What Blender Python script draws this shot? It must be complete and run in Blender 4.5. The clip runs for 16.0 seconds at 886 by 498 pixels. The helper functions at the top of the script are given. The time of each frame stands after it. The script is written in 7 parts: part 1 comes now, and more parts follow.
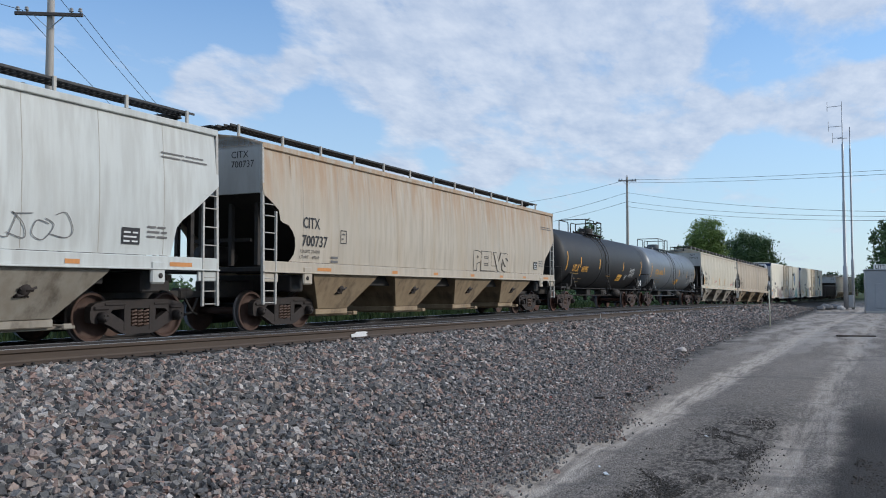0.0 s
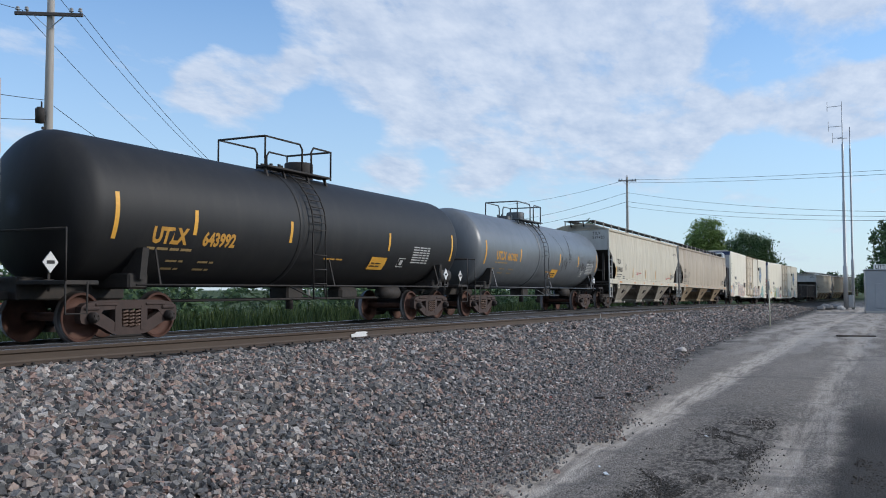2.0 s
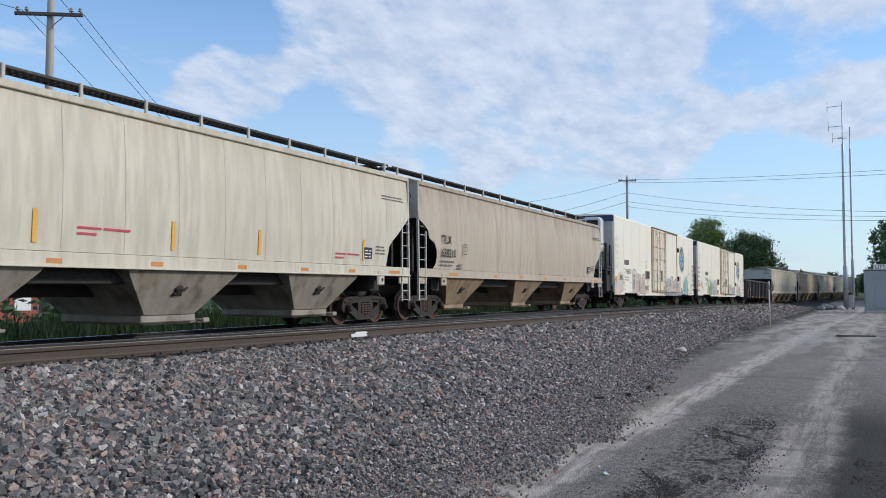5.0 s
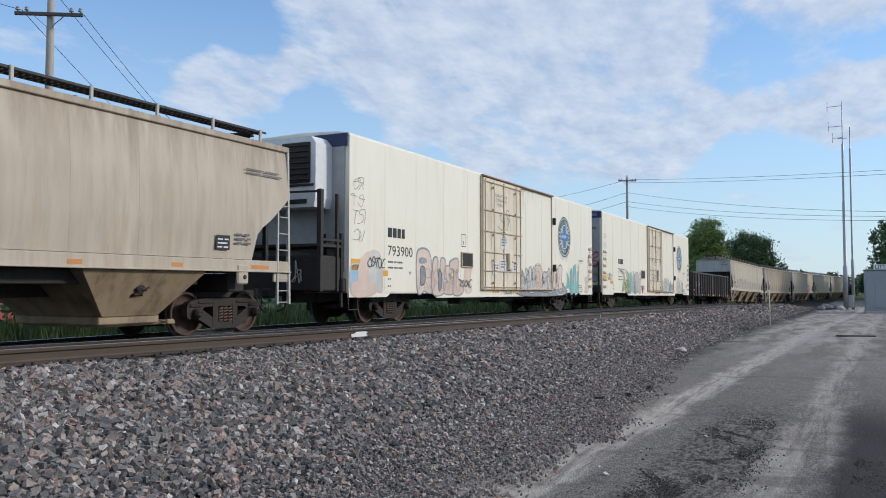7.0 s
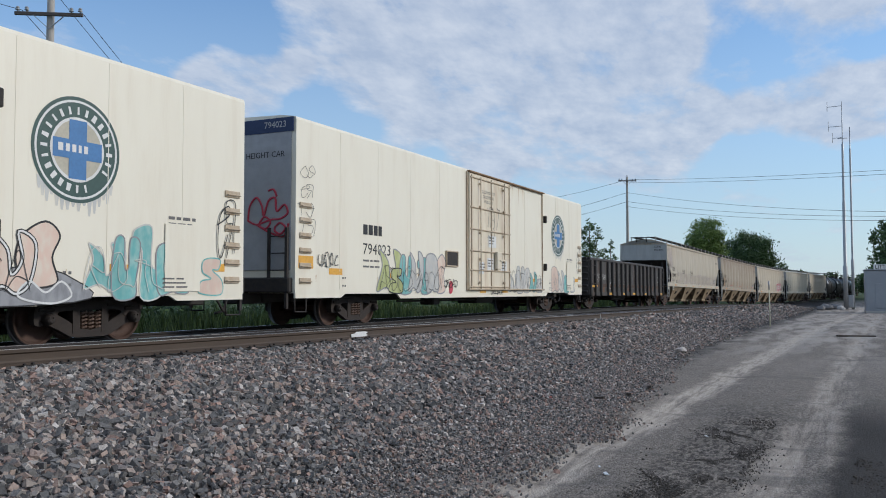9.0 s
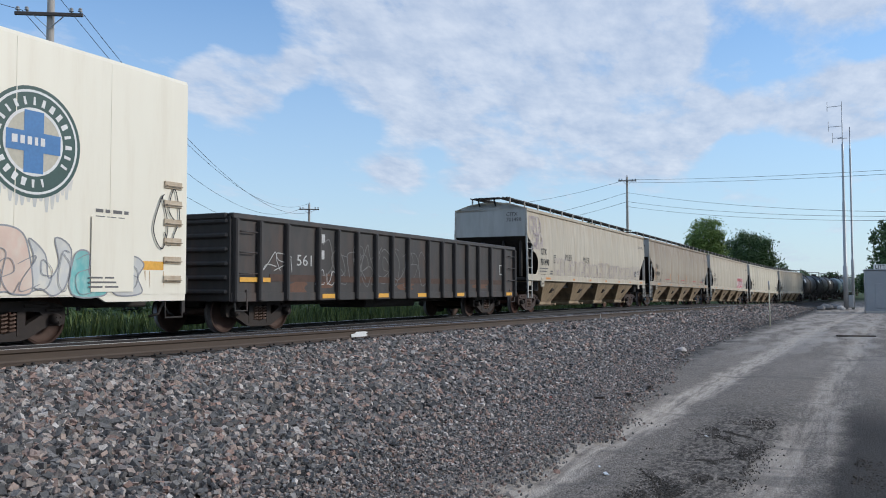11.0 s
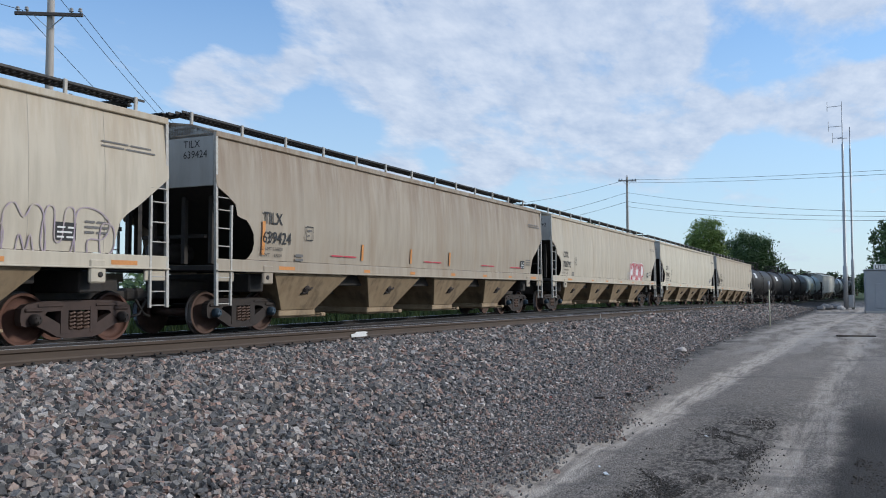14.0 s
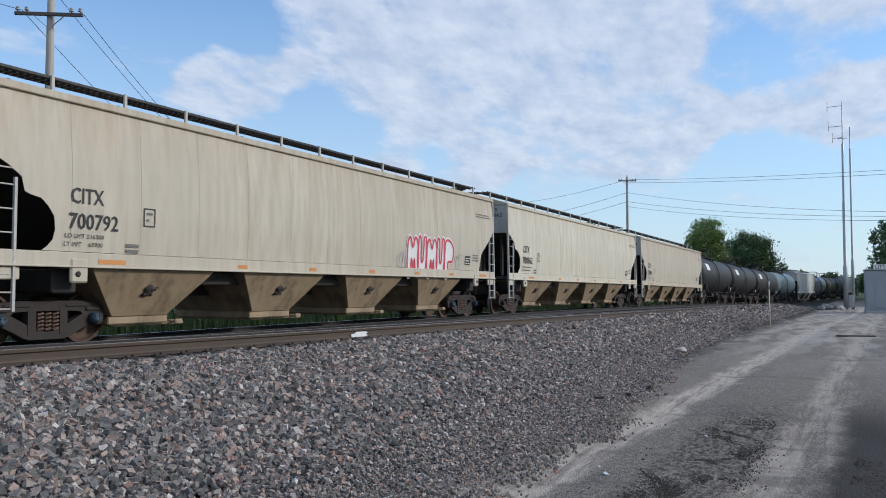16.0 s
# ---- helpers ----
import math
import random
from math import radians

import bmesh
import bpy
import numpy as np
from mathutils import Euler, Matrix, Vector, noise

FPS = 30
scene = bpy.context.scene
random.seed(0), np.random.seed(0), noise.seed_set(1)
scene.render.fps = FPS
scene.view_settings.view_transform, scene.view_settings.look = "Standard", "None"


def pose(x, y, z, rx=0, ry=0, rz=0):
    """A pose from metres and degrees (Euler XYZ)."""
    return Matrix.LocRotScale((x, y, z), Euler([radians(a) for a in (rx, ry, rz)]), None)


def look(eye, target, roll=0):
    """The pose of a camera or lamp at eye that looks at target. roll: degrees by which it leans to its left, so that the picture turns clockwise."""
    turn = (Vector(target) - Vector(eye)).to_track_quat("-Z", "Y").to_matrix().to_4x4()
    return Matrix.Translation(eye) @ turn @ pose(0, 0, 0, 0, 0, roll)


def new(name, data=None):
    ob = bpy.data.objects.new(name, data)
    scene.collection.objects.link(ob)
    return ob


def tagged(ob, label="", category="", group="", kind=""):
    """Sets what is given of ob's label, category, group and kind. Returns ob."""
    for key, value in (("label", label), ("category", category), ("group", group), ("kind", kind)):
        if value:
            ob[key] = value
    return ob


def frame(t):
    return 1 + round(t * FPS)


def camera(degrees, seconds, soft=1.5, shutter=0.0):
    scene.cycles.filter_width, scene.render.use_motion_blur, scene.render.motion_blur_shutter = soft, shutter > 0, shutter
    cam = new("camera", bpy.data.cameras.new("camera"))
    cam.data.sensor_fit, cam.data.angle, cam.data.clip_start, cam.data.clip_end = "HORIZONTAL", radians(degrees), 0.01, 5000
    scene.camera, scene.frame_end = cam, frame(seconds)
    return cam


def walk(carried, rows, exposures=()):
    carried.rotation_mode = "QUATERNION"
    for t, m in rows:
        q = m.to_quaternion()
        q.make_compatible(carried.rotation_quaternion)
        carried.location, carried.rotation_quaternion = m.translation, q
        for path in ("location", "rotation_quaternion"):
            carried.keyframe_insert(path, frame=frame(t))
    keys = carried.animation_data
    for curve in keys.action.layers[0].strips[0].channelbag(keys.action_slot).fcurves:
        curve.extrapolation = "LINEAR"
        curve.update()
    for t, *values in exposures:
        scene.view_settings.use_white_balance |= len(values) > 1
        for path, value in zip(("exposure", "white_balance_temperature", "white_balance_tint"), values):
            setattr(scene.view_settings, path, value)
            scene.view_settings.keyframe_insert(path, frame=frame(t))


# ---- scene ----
import itertools

cam = camera(55.447, 16.0, soft=1.0)
EYE = (0.0, -12.641, 0.9993)
AIM = pose(*EYE) @ Matrix.Rotation(radians(26.083 - 90.0), 4, "Z") @ Matrix.Rotation(radians(90 + 2.74), 4, "X")
walk(cam, [(0.0, AIM), (16.0, AIM)], exposures=[(0.0, 0.3, 6020, 10), (3.5, 0.38, 6020, 10), (6.5, 0.34, 6070, 10), (7.6, 0.21, 6070, 10), (8.2, 0.08, 6070, 10), (9.0, 0.15, 6070, 10), (11.5, 0.31, 6020, 10), (16.0, 0.34, 6020, 10)])

SPEED = 13.0917                      # train speed, metres a second


# ---- plan: the train's line and the ground ----
def ease(a, b, x):
    u = min(1.0, max(0.0, (x - a) / (b - a)))
    return u * u * (3 - 2 * u)


def table(fn, lo, hi, step):
    xs = np.arange(lo, hi + step, step)
    return xs, np.concatenate([[0.0], np.cumsum([(fn(a) + fn(a + step)) * 0.5 * step for a in xs[:-1]])])


def turn(s):
    """Sideways slope of the line: straight, a bend past the siding, then away."""
    c = -5.81e-6 * min(max(s, 0.0), 125.0) ** 2
    return c + (0.016 - c) * ease(190, 235, s)


def grade(s):
    return (0.00428 - 2.19e-4 * min(max(s, 0.0), 100.0)) * (1 - ease(95, 130, s)) if s > -40 else 0.0


S_TAB, Y_TAB = table(turn, -300, 900, 2.0)
_, Z_TAB = table(grade, -300, 900, 2.0)
Y_TAB = Y_TAB - np.interp(0, S_TAB, Y_TAB)
Z_TAB = Z_TAB - np.interp(0, S_TAB, Z_TAB)


def line_y(s):
    return float(np.interp(s, S_TAB, Y_TAB))


def line_z(s):
    return float(np.interp(s, S_TAB, Z_TAB))


def siding_z(s):
    """Underside of the siding's near rail."""
    return 0.17 - 0.0095 * min(max(s, -15.0), 112.0)


def foot_y(x):
    return -9.75 + 1.35 * ease(8, 26, x)


def dirt_z(x):
    return -0.68 - 0.55 * ease(25, 95, x)


def ground_z(x, y):
    d = dirt_z(x)
    za, zb = line_z(x) - 0.24, siding_z(x) - 0.075
    la = line_y(x)
    if y < la + 4.5:
        f = foot_y(x)
        bed = zb + (za - zb) * ease(-4.4, -1.0, y)
        if y < -4.4:
            u = ease(f - 0.5, -4.2, y) * 0.6 + 0.4 * min(1, max(0, (y - f + 0.3) / (-4.4 - f + 0.3)))
            return d + (bed - d) * u
        return bed + (-1.0 + line_z(x) - bed) * ease(la + 2.9, la + 4.5, y)
    return -1.0 + line_z(x)


# ---- world, sun ----
SUN_EL, SUN_AZ = 24.0, -62.0          # degrees; azimuth from +x towards +y
world = bpy.data.worlds.new("sky")
scene.world = world
world.use_nodes = True


def make_sky():
    nt = world.node_tree
    nt.nodes.clear()
    N = lambda kind, **kw: set_node(nt, kind, kw)
    out = N("ShaderNodeOutputWorld")
    bg = N("ShaderNodeBackground")
    sky = N("ShaderNodeTexSky")
    sky.sky_type, sky.sun_disc = "NISHITA", False
    sky.sun_elevation, sky.sun_rotation = radians(SUN_EL), radians(90 - SUN_AZ)
    sky.air_density, sky.dust_density, sky.ozone_density = 1.3, 0.2, 2.2
    co = N("ShaderNodeTexCoord")
    sep = N("ShaderNodeSeparateXYZ")
    nt.links.new(co.outputs["Generated"], sep.inputs[0])
    up = N("ShaderNodeMath", operation="MAXIMUM"); up.inputs[1].default_value = 0.0
    nt.links.new(sep.outputs["Z"], up.inputs[0])
    add = N("ShaderNodeMath", operation="ADD"); add.inputs[1].default_value = 0.16
    nt.links.new(up.outputs[0], add.inputs[0])
    flat = N("ShaderNodeCombineXYZ")
    for ax in ("X", "Y"):
        d = N("ShaderNodeMath", operation="DIVIDE")
        nt.links.new(sep.outputs[ax], d.inputs[0]); nt.links.new(add.outputs[0], d.inputs[1])
        nt.links.new(d.outputs[0], flat.inputs[ax])
    big = N("ShaderNodeTexNoise"); big.inputs["Scale"].default_value = 2.1; big.inputs["Detail"].default_value = 8; big.inputs["Roughness"].default_value = 0.58
    fine = N("ShaderNodeTexNoise"); fine.inputs["Scale"].default_value = 5.5; fine.inputs["Detail"].default_value = 8; fine.inputs["Roughness"].default_value = 0.62
    mapb = N("ShaderNodeMapping"); mapb.inputs["Location"].default_value = CLOUD_AT
    mapb.inputs["Rotation"].default_value = (0, 0, radians(-20)); mapb.inputs["Scale"].default_value = (1.0, 1.6, 1)
    nt.links.new(flat.outputs[0], mapb.inputs[0])
    nt.links.new(mapb.outputs[0], big.inputs["Vector"]); nt.links.new(mapb.outputs[0], fine.inputs["Vector"])
    bank = None
    for x, y, z, r in CLOUD_BANKS:
        dot = N("ShaderNodeVectorMath", operation="DOT_PRODUCT"); dot.inputs[1].default_value = (x, y, z)
        nt.links.new(co.outputs["Generated"], dot.inputs[0])
        mr = N("ShaderNodeMapRange"); mr.interpolation_type = "SMOOTHSTEP"
        mr.inputs[1].default_value, mr.inputs[2].default_value = math.cos(r * 1.45), 1.0
        nt.links.new(dot.outputs["Value"], mr.inputs[0])
        if bank is None:
            bank = mr.outputs[0]
        else:
            ad = N("ShaderNodeMath", operation="ADD")
            nt.links.new(bank, ad.inputs[0]); nt.links.new(mr.outputs[0], ad.inputs[1])
            bank = ad.outputs[0]
    cap = N("ShaderNodeMath", operation="MINIMUM"); cap.inputs[1].default_value = 1.0
    nt.links.new(bank, cap.inputs[0])
    n1 = N("ShaderNodeMath", operation="MULTIPLY_ADD"); n1.inputs[1].default_value = 0.37
    nt.links.new(cap.outputs[0], n1.inputs[0]); nt.links.new(big.outputs["Fac"], n1.inputs[2])
    mixn = N("ShaderNodeMath", operation="MULTIPLY_ADD"); mixn.inputs[1].default_value = 0.46
    nt.links.new(fine.outputs["Fac"], mixn.inputs[0]); nt.links.new(n1.outputs[0], mixn.inputs[2])
    ramp = N("ShaderNodeValToRGB")
    ramp.color_ramp.elements[0].position, ramp.color_ramp.elements[0].color = 0.715, (0, 0, 0, 1)
    ramp.color_ramp.elements[1].position, ramp.color_ramp.elements[1].color = 0.96, (0.88, 0.88, 0.88, 1)
    sc = N("ShaderNodeMath", operation="MULTIPLY"); sc.inputs[1].default_value = 0.9
    nt.links.new(mixn.outputs[0], sc.inputs[0]); nt.links.new(sc.outputs[0], ramp.inputs[0])
    shade = N("ShaderNodeValToRGB")
    shade.color_ramp.elements[0].position, shade.color_ramp.elements[0].color = 0.34, (3.9, 4.5, 5.5, 1)
    shade.color_ramp.elements[1].position, shade.color_ramp.elements[1].color = 0.68, (5.8, 6.1, 6.6, 1)
    nt.links.new(fine.outputs["Fac"], shade.inputs[0])
    mix = N("ShaderNodeMix", data_type="RGBA")
    nt.links.new(ramp.outputs[0], mix.inputs["Factor"])
    hz = N("ShaderNodeMapRange"); hz.inputs[1].default_value, hz.inputs[2].default_value = 0.0, 0.42
    hz.inputs[3].default_value, hz.inputs[4].default_value = 0.7, 0.0
    nt.links.new(sep.outputs["Z"], hz.inputs[0])
    haze = N("ShaderNodeMix", data_type="RGBA"); haze.inputs[7].default_value = (5.35, 6.1, 6.95, 1)
    deep = N("ShaderNodeMix", data_type="RGBA"); deep.blend_type = "MULTIPLY"; deep.inputs["Factor"].default_value = 1.0
    deep.inputs[7].default_value = (0.72, 1.02, 1.34, 1)
    nt.links.new(sky.outputs[0], deep.inputs[6])
    nt.links.new(hz.outputs[0], haze.inputs["Factor"]); nt.links.new(deep.outputs[2], haze.inputs[6])
    nt.links.new(haze.outputs[2], mix.inputs[6]); nt.links.new(shade.outputs[0], mix.inputs[7])
    nt.links.new(mix.outputs[2], bg.inputs["Color"])
    bg.inputs["Strength"].default_value = 0.1
    nt.links.new(bg.outputs[0], out.inputs[0])


CLOUD_AT = (0.35, 0.1, 0)
# cloud banks: direction and angular radius
CLOUD_BANKS = [(0.796, 0.521, 0.309, 0.060), (0.837, 0.470, 0.281, 0.070), (0.874, 0.409, 0.263, 0.075), (0.907, 0.338, 0.250, 0.075), (0.935, 0.266, 0.235, 0.070), (0.954, 0.219, 0.208, 0.060),
               (0.936, 0.293, 0.195, 0.060), (0.911, 0.368, 0.187, 0.050), (0.872, 0.437, 0.219, 0.055), (0.966, 0.190, 0.178, 0.040), (0.955, 0.246, 0.164, 0.040), (0.904, 0.296, 0.309, 0.070),
               (0.931, 0.219, 0.293, 0.060), (0.945, 0.172, 0.277, 0.040), (0.931, 0.115, 0.346, 0.056), (0.942, 0.043, 0.332, 0.056), (0.947, -0.020, 0.320, 0.056), (0.969, 0.153, 0.195, 0.024),
               (0.975, 0.105, 0.195, 0.027), (0.979, 0.054, 0.197, 0.029), (0.981, 0.009, 0.196, 0.029), (0.980, -0.028, 0.198, 0.032), (0.734, 0.639, 0.231, 0.034), (0.711, 0.667, 0.222, 0.026),
               (0.760, 0.608, 0.230, 0.030), (0.781, 0.572, 0.250, 0.026), (0.862, 0.484, 0.148, 0.040), (0.905, 0.401, 0.141, 0.040),
               # unseen banks overhead and behind the camera, added to whiten the light
               (-0.6, -0.7, 0.4, 0.5), (-0.8, 0.5, 0.35, 0.35), (0.3, -0.85, 0.45, 0.4), (0.1, -0.25, 0.96, 0.7), (-0.3, -0.93, 0.2, 0.5), (-0.5, 0.2, 0.85, 0.5)]


def set_node(nt, kind, kw):
    n = nt.nodes.new(kind)
    for key in kw:
        if key == "operation":
            n.operation = kw[key]
        elif key == "data_type":
            n.data_type = kw[key]
    return n


make_sky()
sun_data = bpy.data.lights.new("sun", "SUN")
sun_data.energy, sun_data.angle, sun_data.color = 1.9, radians(7), (1.0, 0.91, 0.79)
sun = new("sun", sun_data)
_d = Vector((math.cos(radians(SUN_AZ)) * math.cos(radians(SUN_EL)), math.sin(radians(SUN_AZ)) * math.cos(radians(SUN_EL)), math.sin(radians(SUN_EL))))
sun.matrix_world = look(_d * 60, (0, 0, 0))


# ---- materials ----
def material(name, base, rough=0.6, metal=0.0, other=None, grain=12.0, stretch=(1, 1, 1), amount=0.5, dark=0.75, bump=0.15, bump_scale=60.0,
             stain=None, stain_amount=0.0, stain_stretch=(1, 1, 0.2), stain_scale=1.2, per="none", spec=0.4, wash=None):
    """A painted, stony or rusty surface: two scales of tone, stains with a shape of their own, fine relief."""
    m = bpy.data.materials.new(name)
    m.use_nodes = True
    nt = m.node_tree
    bs = nt.nodes["Principled BSDF"]
    bs.inputs["Roughness"].default_value, bs.inputs["Metallic"].default_value = rough, metal
    bs.inputs["Specular IOR Level"].default_value = spec
    L = nt.links.new
    co = nt.nodes.new("ShaderNodeTexCoord")

    def nz(scale, st, detail=5.0, w=0.55):
        mp = nt.nodes.new("ShaderNodeMapping"); mp.inputs["Scale"].default_value = st
        L(co.outputs["Object"], mp.inputs[0])
        n = nt.nodes.new("ShaderNodeTexNoise")
        n.inputs["Scale"].default_value, n.inputs["Detail"].default_value, n.inputs["Roughness"].default_value = scale, detail, w
        L(mp.outputs[0], n.inputs["Vector"])
        return n.outputs["Fac"]

    def ramp(src, a, b):
        r = nt.nodes.new("ShaderNodeMapRange"); r.inputs[1].default_value, r.inputs[2].default_value = a, b
        r.interpolation_type = "SMOOTHSTEP"
        L(src, r.inputs[0])
        return r.outputs[0]

    def mix(fac, a, b, blend="MIX"):
        n = nt.nodes.new("ShaderNodeMix"); n.data_type, n.blend_type = "RGBA", blend
        for sock, v in ((n.inputs["Factor"], fac), (n.inputs[6], a), (n.inputs[7], b)):
            if isinstance(v, (int, float)):
                sock.default_value = v
            elif isinstance(v, tuple):
                sock.default_value = (*v, 1)
            else:
                L(v, sock)
        return n.outputs[2]

    def times(a, k):
        n = nt.nodes.new("ShaderNodeMath"); n.operation = "MULTIPLY"; n.inputs[1].default_value = k
        L(a, n.inputs[0])
        return n.outputs[0]

    other = other or tuple(c * dark for c in base)
    col = mix(times(ramp(nz(grain, stretch), 0.35, 0.7), amount), base, other)
    col = mix(times(ramp(nz(grain * 0.13, stretch), 0.38, 0.66), amount * 0.8), col, tuple(c * dark for c in base))
    if stain:
        col = mix(times(ramp(nz(stain_scale, stain_stretch, 7.0, 0.65), 0.47, 0.72), stain_amount), col, stain)
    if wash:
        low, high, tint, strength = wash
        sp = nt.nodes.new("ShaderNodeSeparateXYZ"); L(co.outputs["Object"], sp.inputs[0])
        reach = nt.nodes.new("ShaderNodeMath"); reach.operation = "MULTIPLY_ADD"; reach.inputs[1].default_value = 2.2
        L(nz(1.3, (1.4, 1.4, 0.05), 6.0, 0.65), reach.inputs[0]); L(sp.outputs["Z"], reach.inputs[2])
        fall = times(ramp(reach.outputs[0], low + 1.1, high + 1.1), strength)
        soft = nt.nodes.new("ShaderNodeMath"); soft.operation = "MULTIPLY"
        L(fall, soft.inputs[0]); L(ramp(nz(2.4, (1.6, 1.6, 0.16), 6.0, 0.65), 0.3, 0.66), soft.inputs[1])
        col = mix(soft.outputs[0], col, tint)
    if per != "none":
        if per == "island":
            g = nt.nodes.new("ShaderNodeNewGeometry"); src = g.outputs["Random Per Island"]
        else:
            g = nt.nodes.new("ShaderNodeObjectInfo"); src = g.outputs["Random"]
        r = nt.nodes.new("ShaderNodeValToRGB")
        els = r.color_ramp.elements
        tones = ISLAND_TONES.get(name, ((0.0, (0.7, 0.7, 0.7)), (1.0, (1.2, 1.2, 1.2))))
        while len(els) < len(tones):
            els.new(0.5)
        for e, (p, c) in zip(els, tones):
            e.position, e.color = p, (*c, 1)
        L(src, r.inputs[0])
        col = mix(1.0, col, r.outputs[0], "MULTIPLY")
    L(col, bs.inputs["Base Color"])
    if bump:
        b = nt.nodes.new("ShaderNodeBump")
        b.inputs["Strength"].default_value, b.inputs["Distance"].default_value = bump, 0.01
        L(nz(bump_scale, (1, 1, 1), 4.0), b.inputs["Height"])
        L(b.outputs[0], bs.inputs["Normal"])
    return m


ISLAND_TONES = {
    "ballast_stone": ((0.0, (0.26, 0.27, 0.28)), (0.16, (0.55, 0.57, 0.58)), (0.34, (0.88, 0.9, 0.9)), (0.46, (1.4, 1.0, 0.85)), (0.55, (0.5, 0.54, 0.55)), (0.72, (1.0, 1.0, 0.98)), (0.82, (1.4, 1.15, 1.0)), (0.93, (1.6, 1.55, 1.48)), (1.0, (2.2, 2.2, 2.15))),
    "leaf_light": ((0.0, (0.6, 0.65, 0.5)), (1.0, (1.5, 1.4, 1.2))),
    "leaf_dark": ((0.0, (0.6, 0.65, 0.6)), (1.0, (1.4, 1.35, 1.2))),
    "weed_blade": ((0.0, (0.5, 0.55, 0.5)), (0.8, (1.2, 1.2, 0.9)), (1.0, (1.9, 1.6, 1.1))),
}
# greasy steel; its black also stands in for shade under the hoppers
GREASE_AND_SHADE = material("greasy_black_steel_and_shade", (0.030, 0.027, 0.025), 0.75, 0.0, (0.06, 0.045, 0.035), grain=9, bump=0.4)
CAST = material("cast_truck_steel", (0.036, 0.029, 0.026), 0.78, 0.1, (0.058, 0.042, 0.034), grain=7, stain=(0.03, 0.024, 0.021), stain_amount=0.8, stain_stretch=(1, 1, 1), stain_scale=3, bump=0.4)
WHEEL = material("rusty_wheel_plate", (0.095, 0.056, 0.042), 0.75, 0.1, (0.034, 0.025, 0.022), grain=6, bump=0.3)
WHEEL_RED = material("red_rusty_wheel_plate", (0.125, 0.06, 0.042), 0.75, 0.1, (0.045, 0.028, 0.024), grain=6, bump=0.3)
TREAD = material("polished_wheel_rim", (0.5, 0.49, 0.48), 0.32, 0.9, grain=20, bump=0.05)
TREAD_DULL = material("dull_wheel_tread", (0.15, 0.14, 0.135), 0.4, 0.8, grain=20, bump=0.05)
SPRING = material("rusty_coil_spring", (0.15, 0.095, 0.07), 0.7, 0.1, (0.08, 0.055, 0.045), grain=9, bump=0.2)
BLUECAP = material("blue_bearing_cap", (0.034, 0.062, 0.088), 0.6, 0.0, (0.045, 0.055, 0.065), grain=15)
RAIL_SIDE = material("brown_rail_steel", (0.078, 0.054, 0.038), 0.68, 0.1, (0.042, 0.032, 0.025), grain=5, stretch=(0.3, 1, 1), stain=(0.09, 0.066, 0.047), stain_amount=0.6, stain_stretch=(0.4, 1, 2), stain_scale=2, bump=0.25)
RAIL_DARK = material("dark_rail_steel", (0.036, 0.033, 0.032), 0.6, 0.2, (0.055, 0.045, 0.04), grain=5, stretch=(0.3, 1, 1), bump=0.2)
RAIL_TOP = material("polished_rail_head", (0.72, 0.72, 0.73), 0.34, 0.95, grain=20, stretch=(0.1, 4, 1), bump=0.03)
STONE = material("ballast_stone", (0.31, 0.286, 0.269), 0.85, 0.0, grain=45, amount=0.75, dark=0.6, bump=0.8, bump_scale=90, per="island", spec=0.25)
BLACK_INK = material("black_lettering", (0.018, 0.018, 0.02), 0.6, grain=30, dark=1.6, bump=0)
GREY_INK = material("faded_grey_lettering", (0.16, 0.155, 0.15), 0.7, grain=30, bump=0)
WHITE_INK = material("white_chalk_marking", (0.55, 0.55, 0.53), 0.8, grain=30, dark=0.6, bump=0)
YELLOW_INK = material("yellow_lettering", (0.58, 0.30, 0.05), 0.6, grain=25, dark=0.7, bump=0)
ORANGE_STRIP = material("orange_reflective_strip", (0.62, 0.26, 0.07), 0.45, grain=20, dark=0.7, bump=0)
YELLOW_STRIP = material("yellow_reflective_strip", (0.8, 0.42, 0.06), 0.45, grain=20, dark=0.75, bump=0)
RED_INK = material("red_paint_marking", (0.55, 0.06, 0.09), 0.6, grain=25, dark=0.7, bump=0)
WHITE_PLATE = material("white_placard", (0.75, 0.75, 0.73), 0.5, grain=20, dark=0.8, bump=0)


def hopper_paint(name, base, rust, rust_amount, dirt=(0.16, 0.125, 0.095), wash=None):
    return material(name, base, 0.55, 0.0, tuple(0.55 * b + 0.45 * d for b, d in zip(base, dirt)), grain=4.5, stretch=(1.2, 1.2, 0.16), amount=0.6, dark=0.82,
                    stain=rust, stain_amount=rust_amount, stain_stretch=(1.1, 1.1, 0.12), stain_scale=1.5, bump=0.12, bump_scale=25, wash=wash)


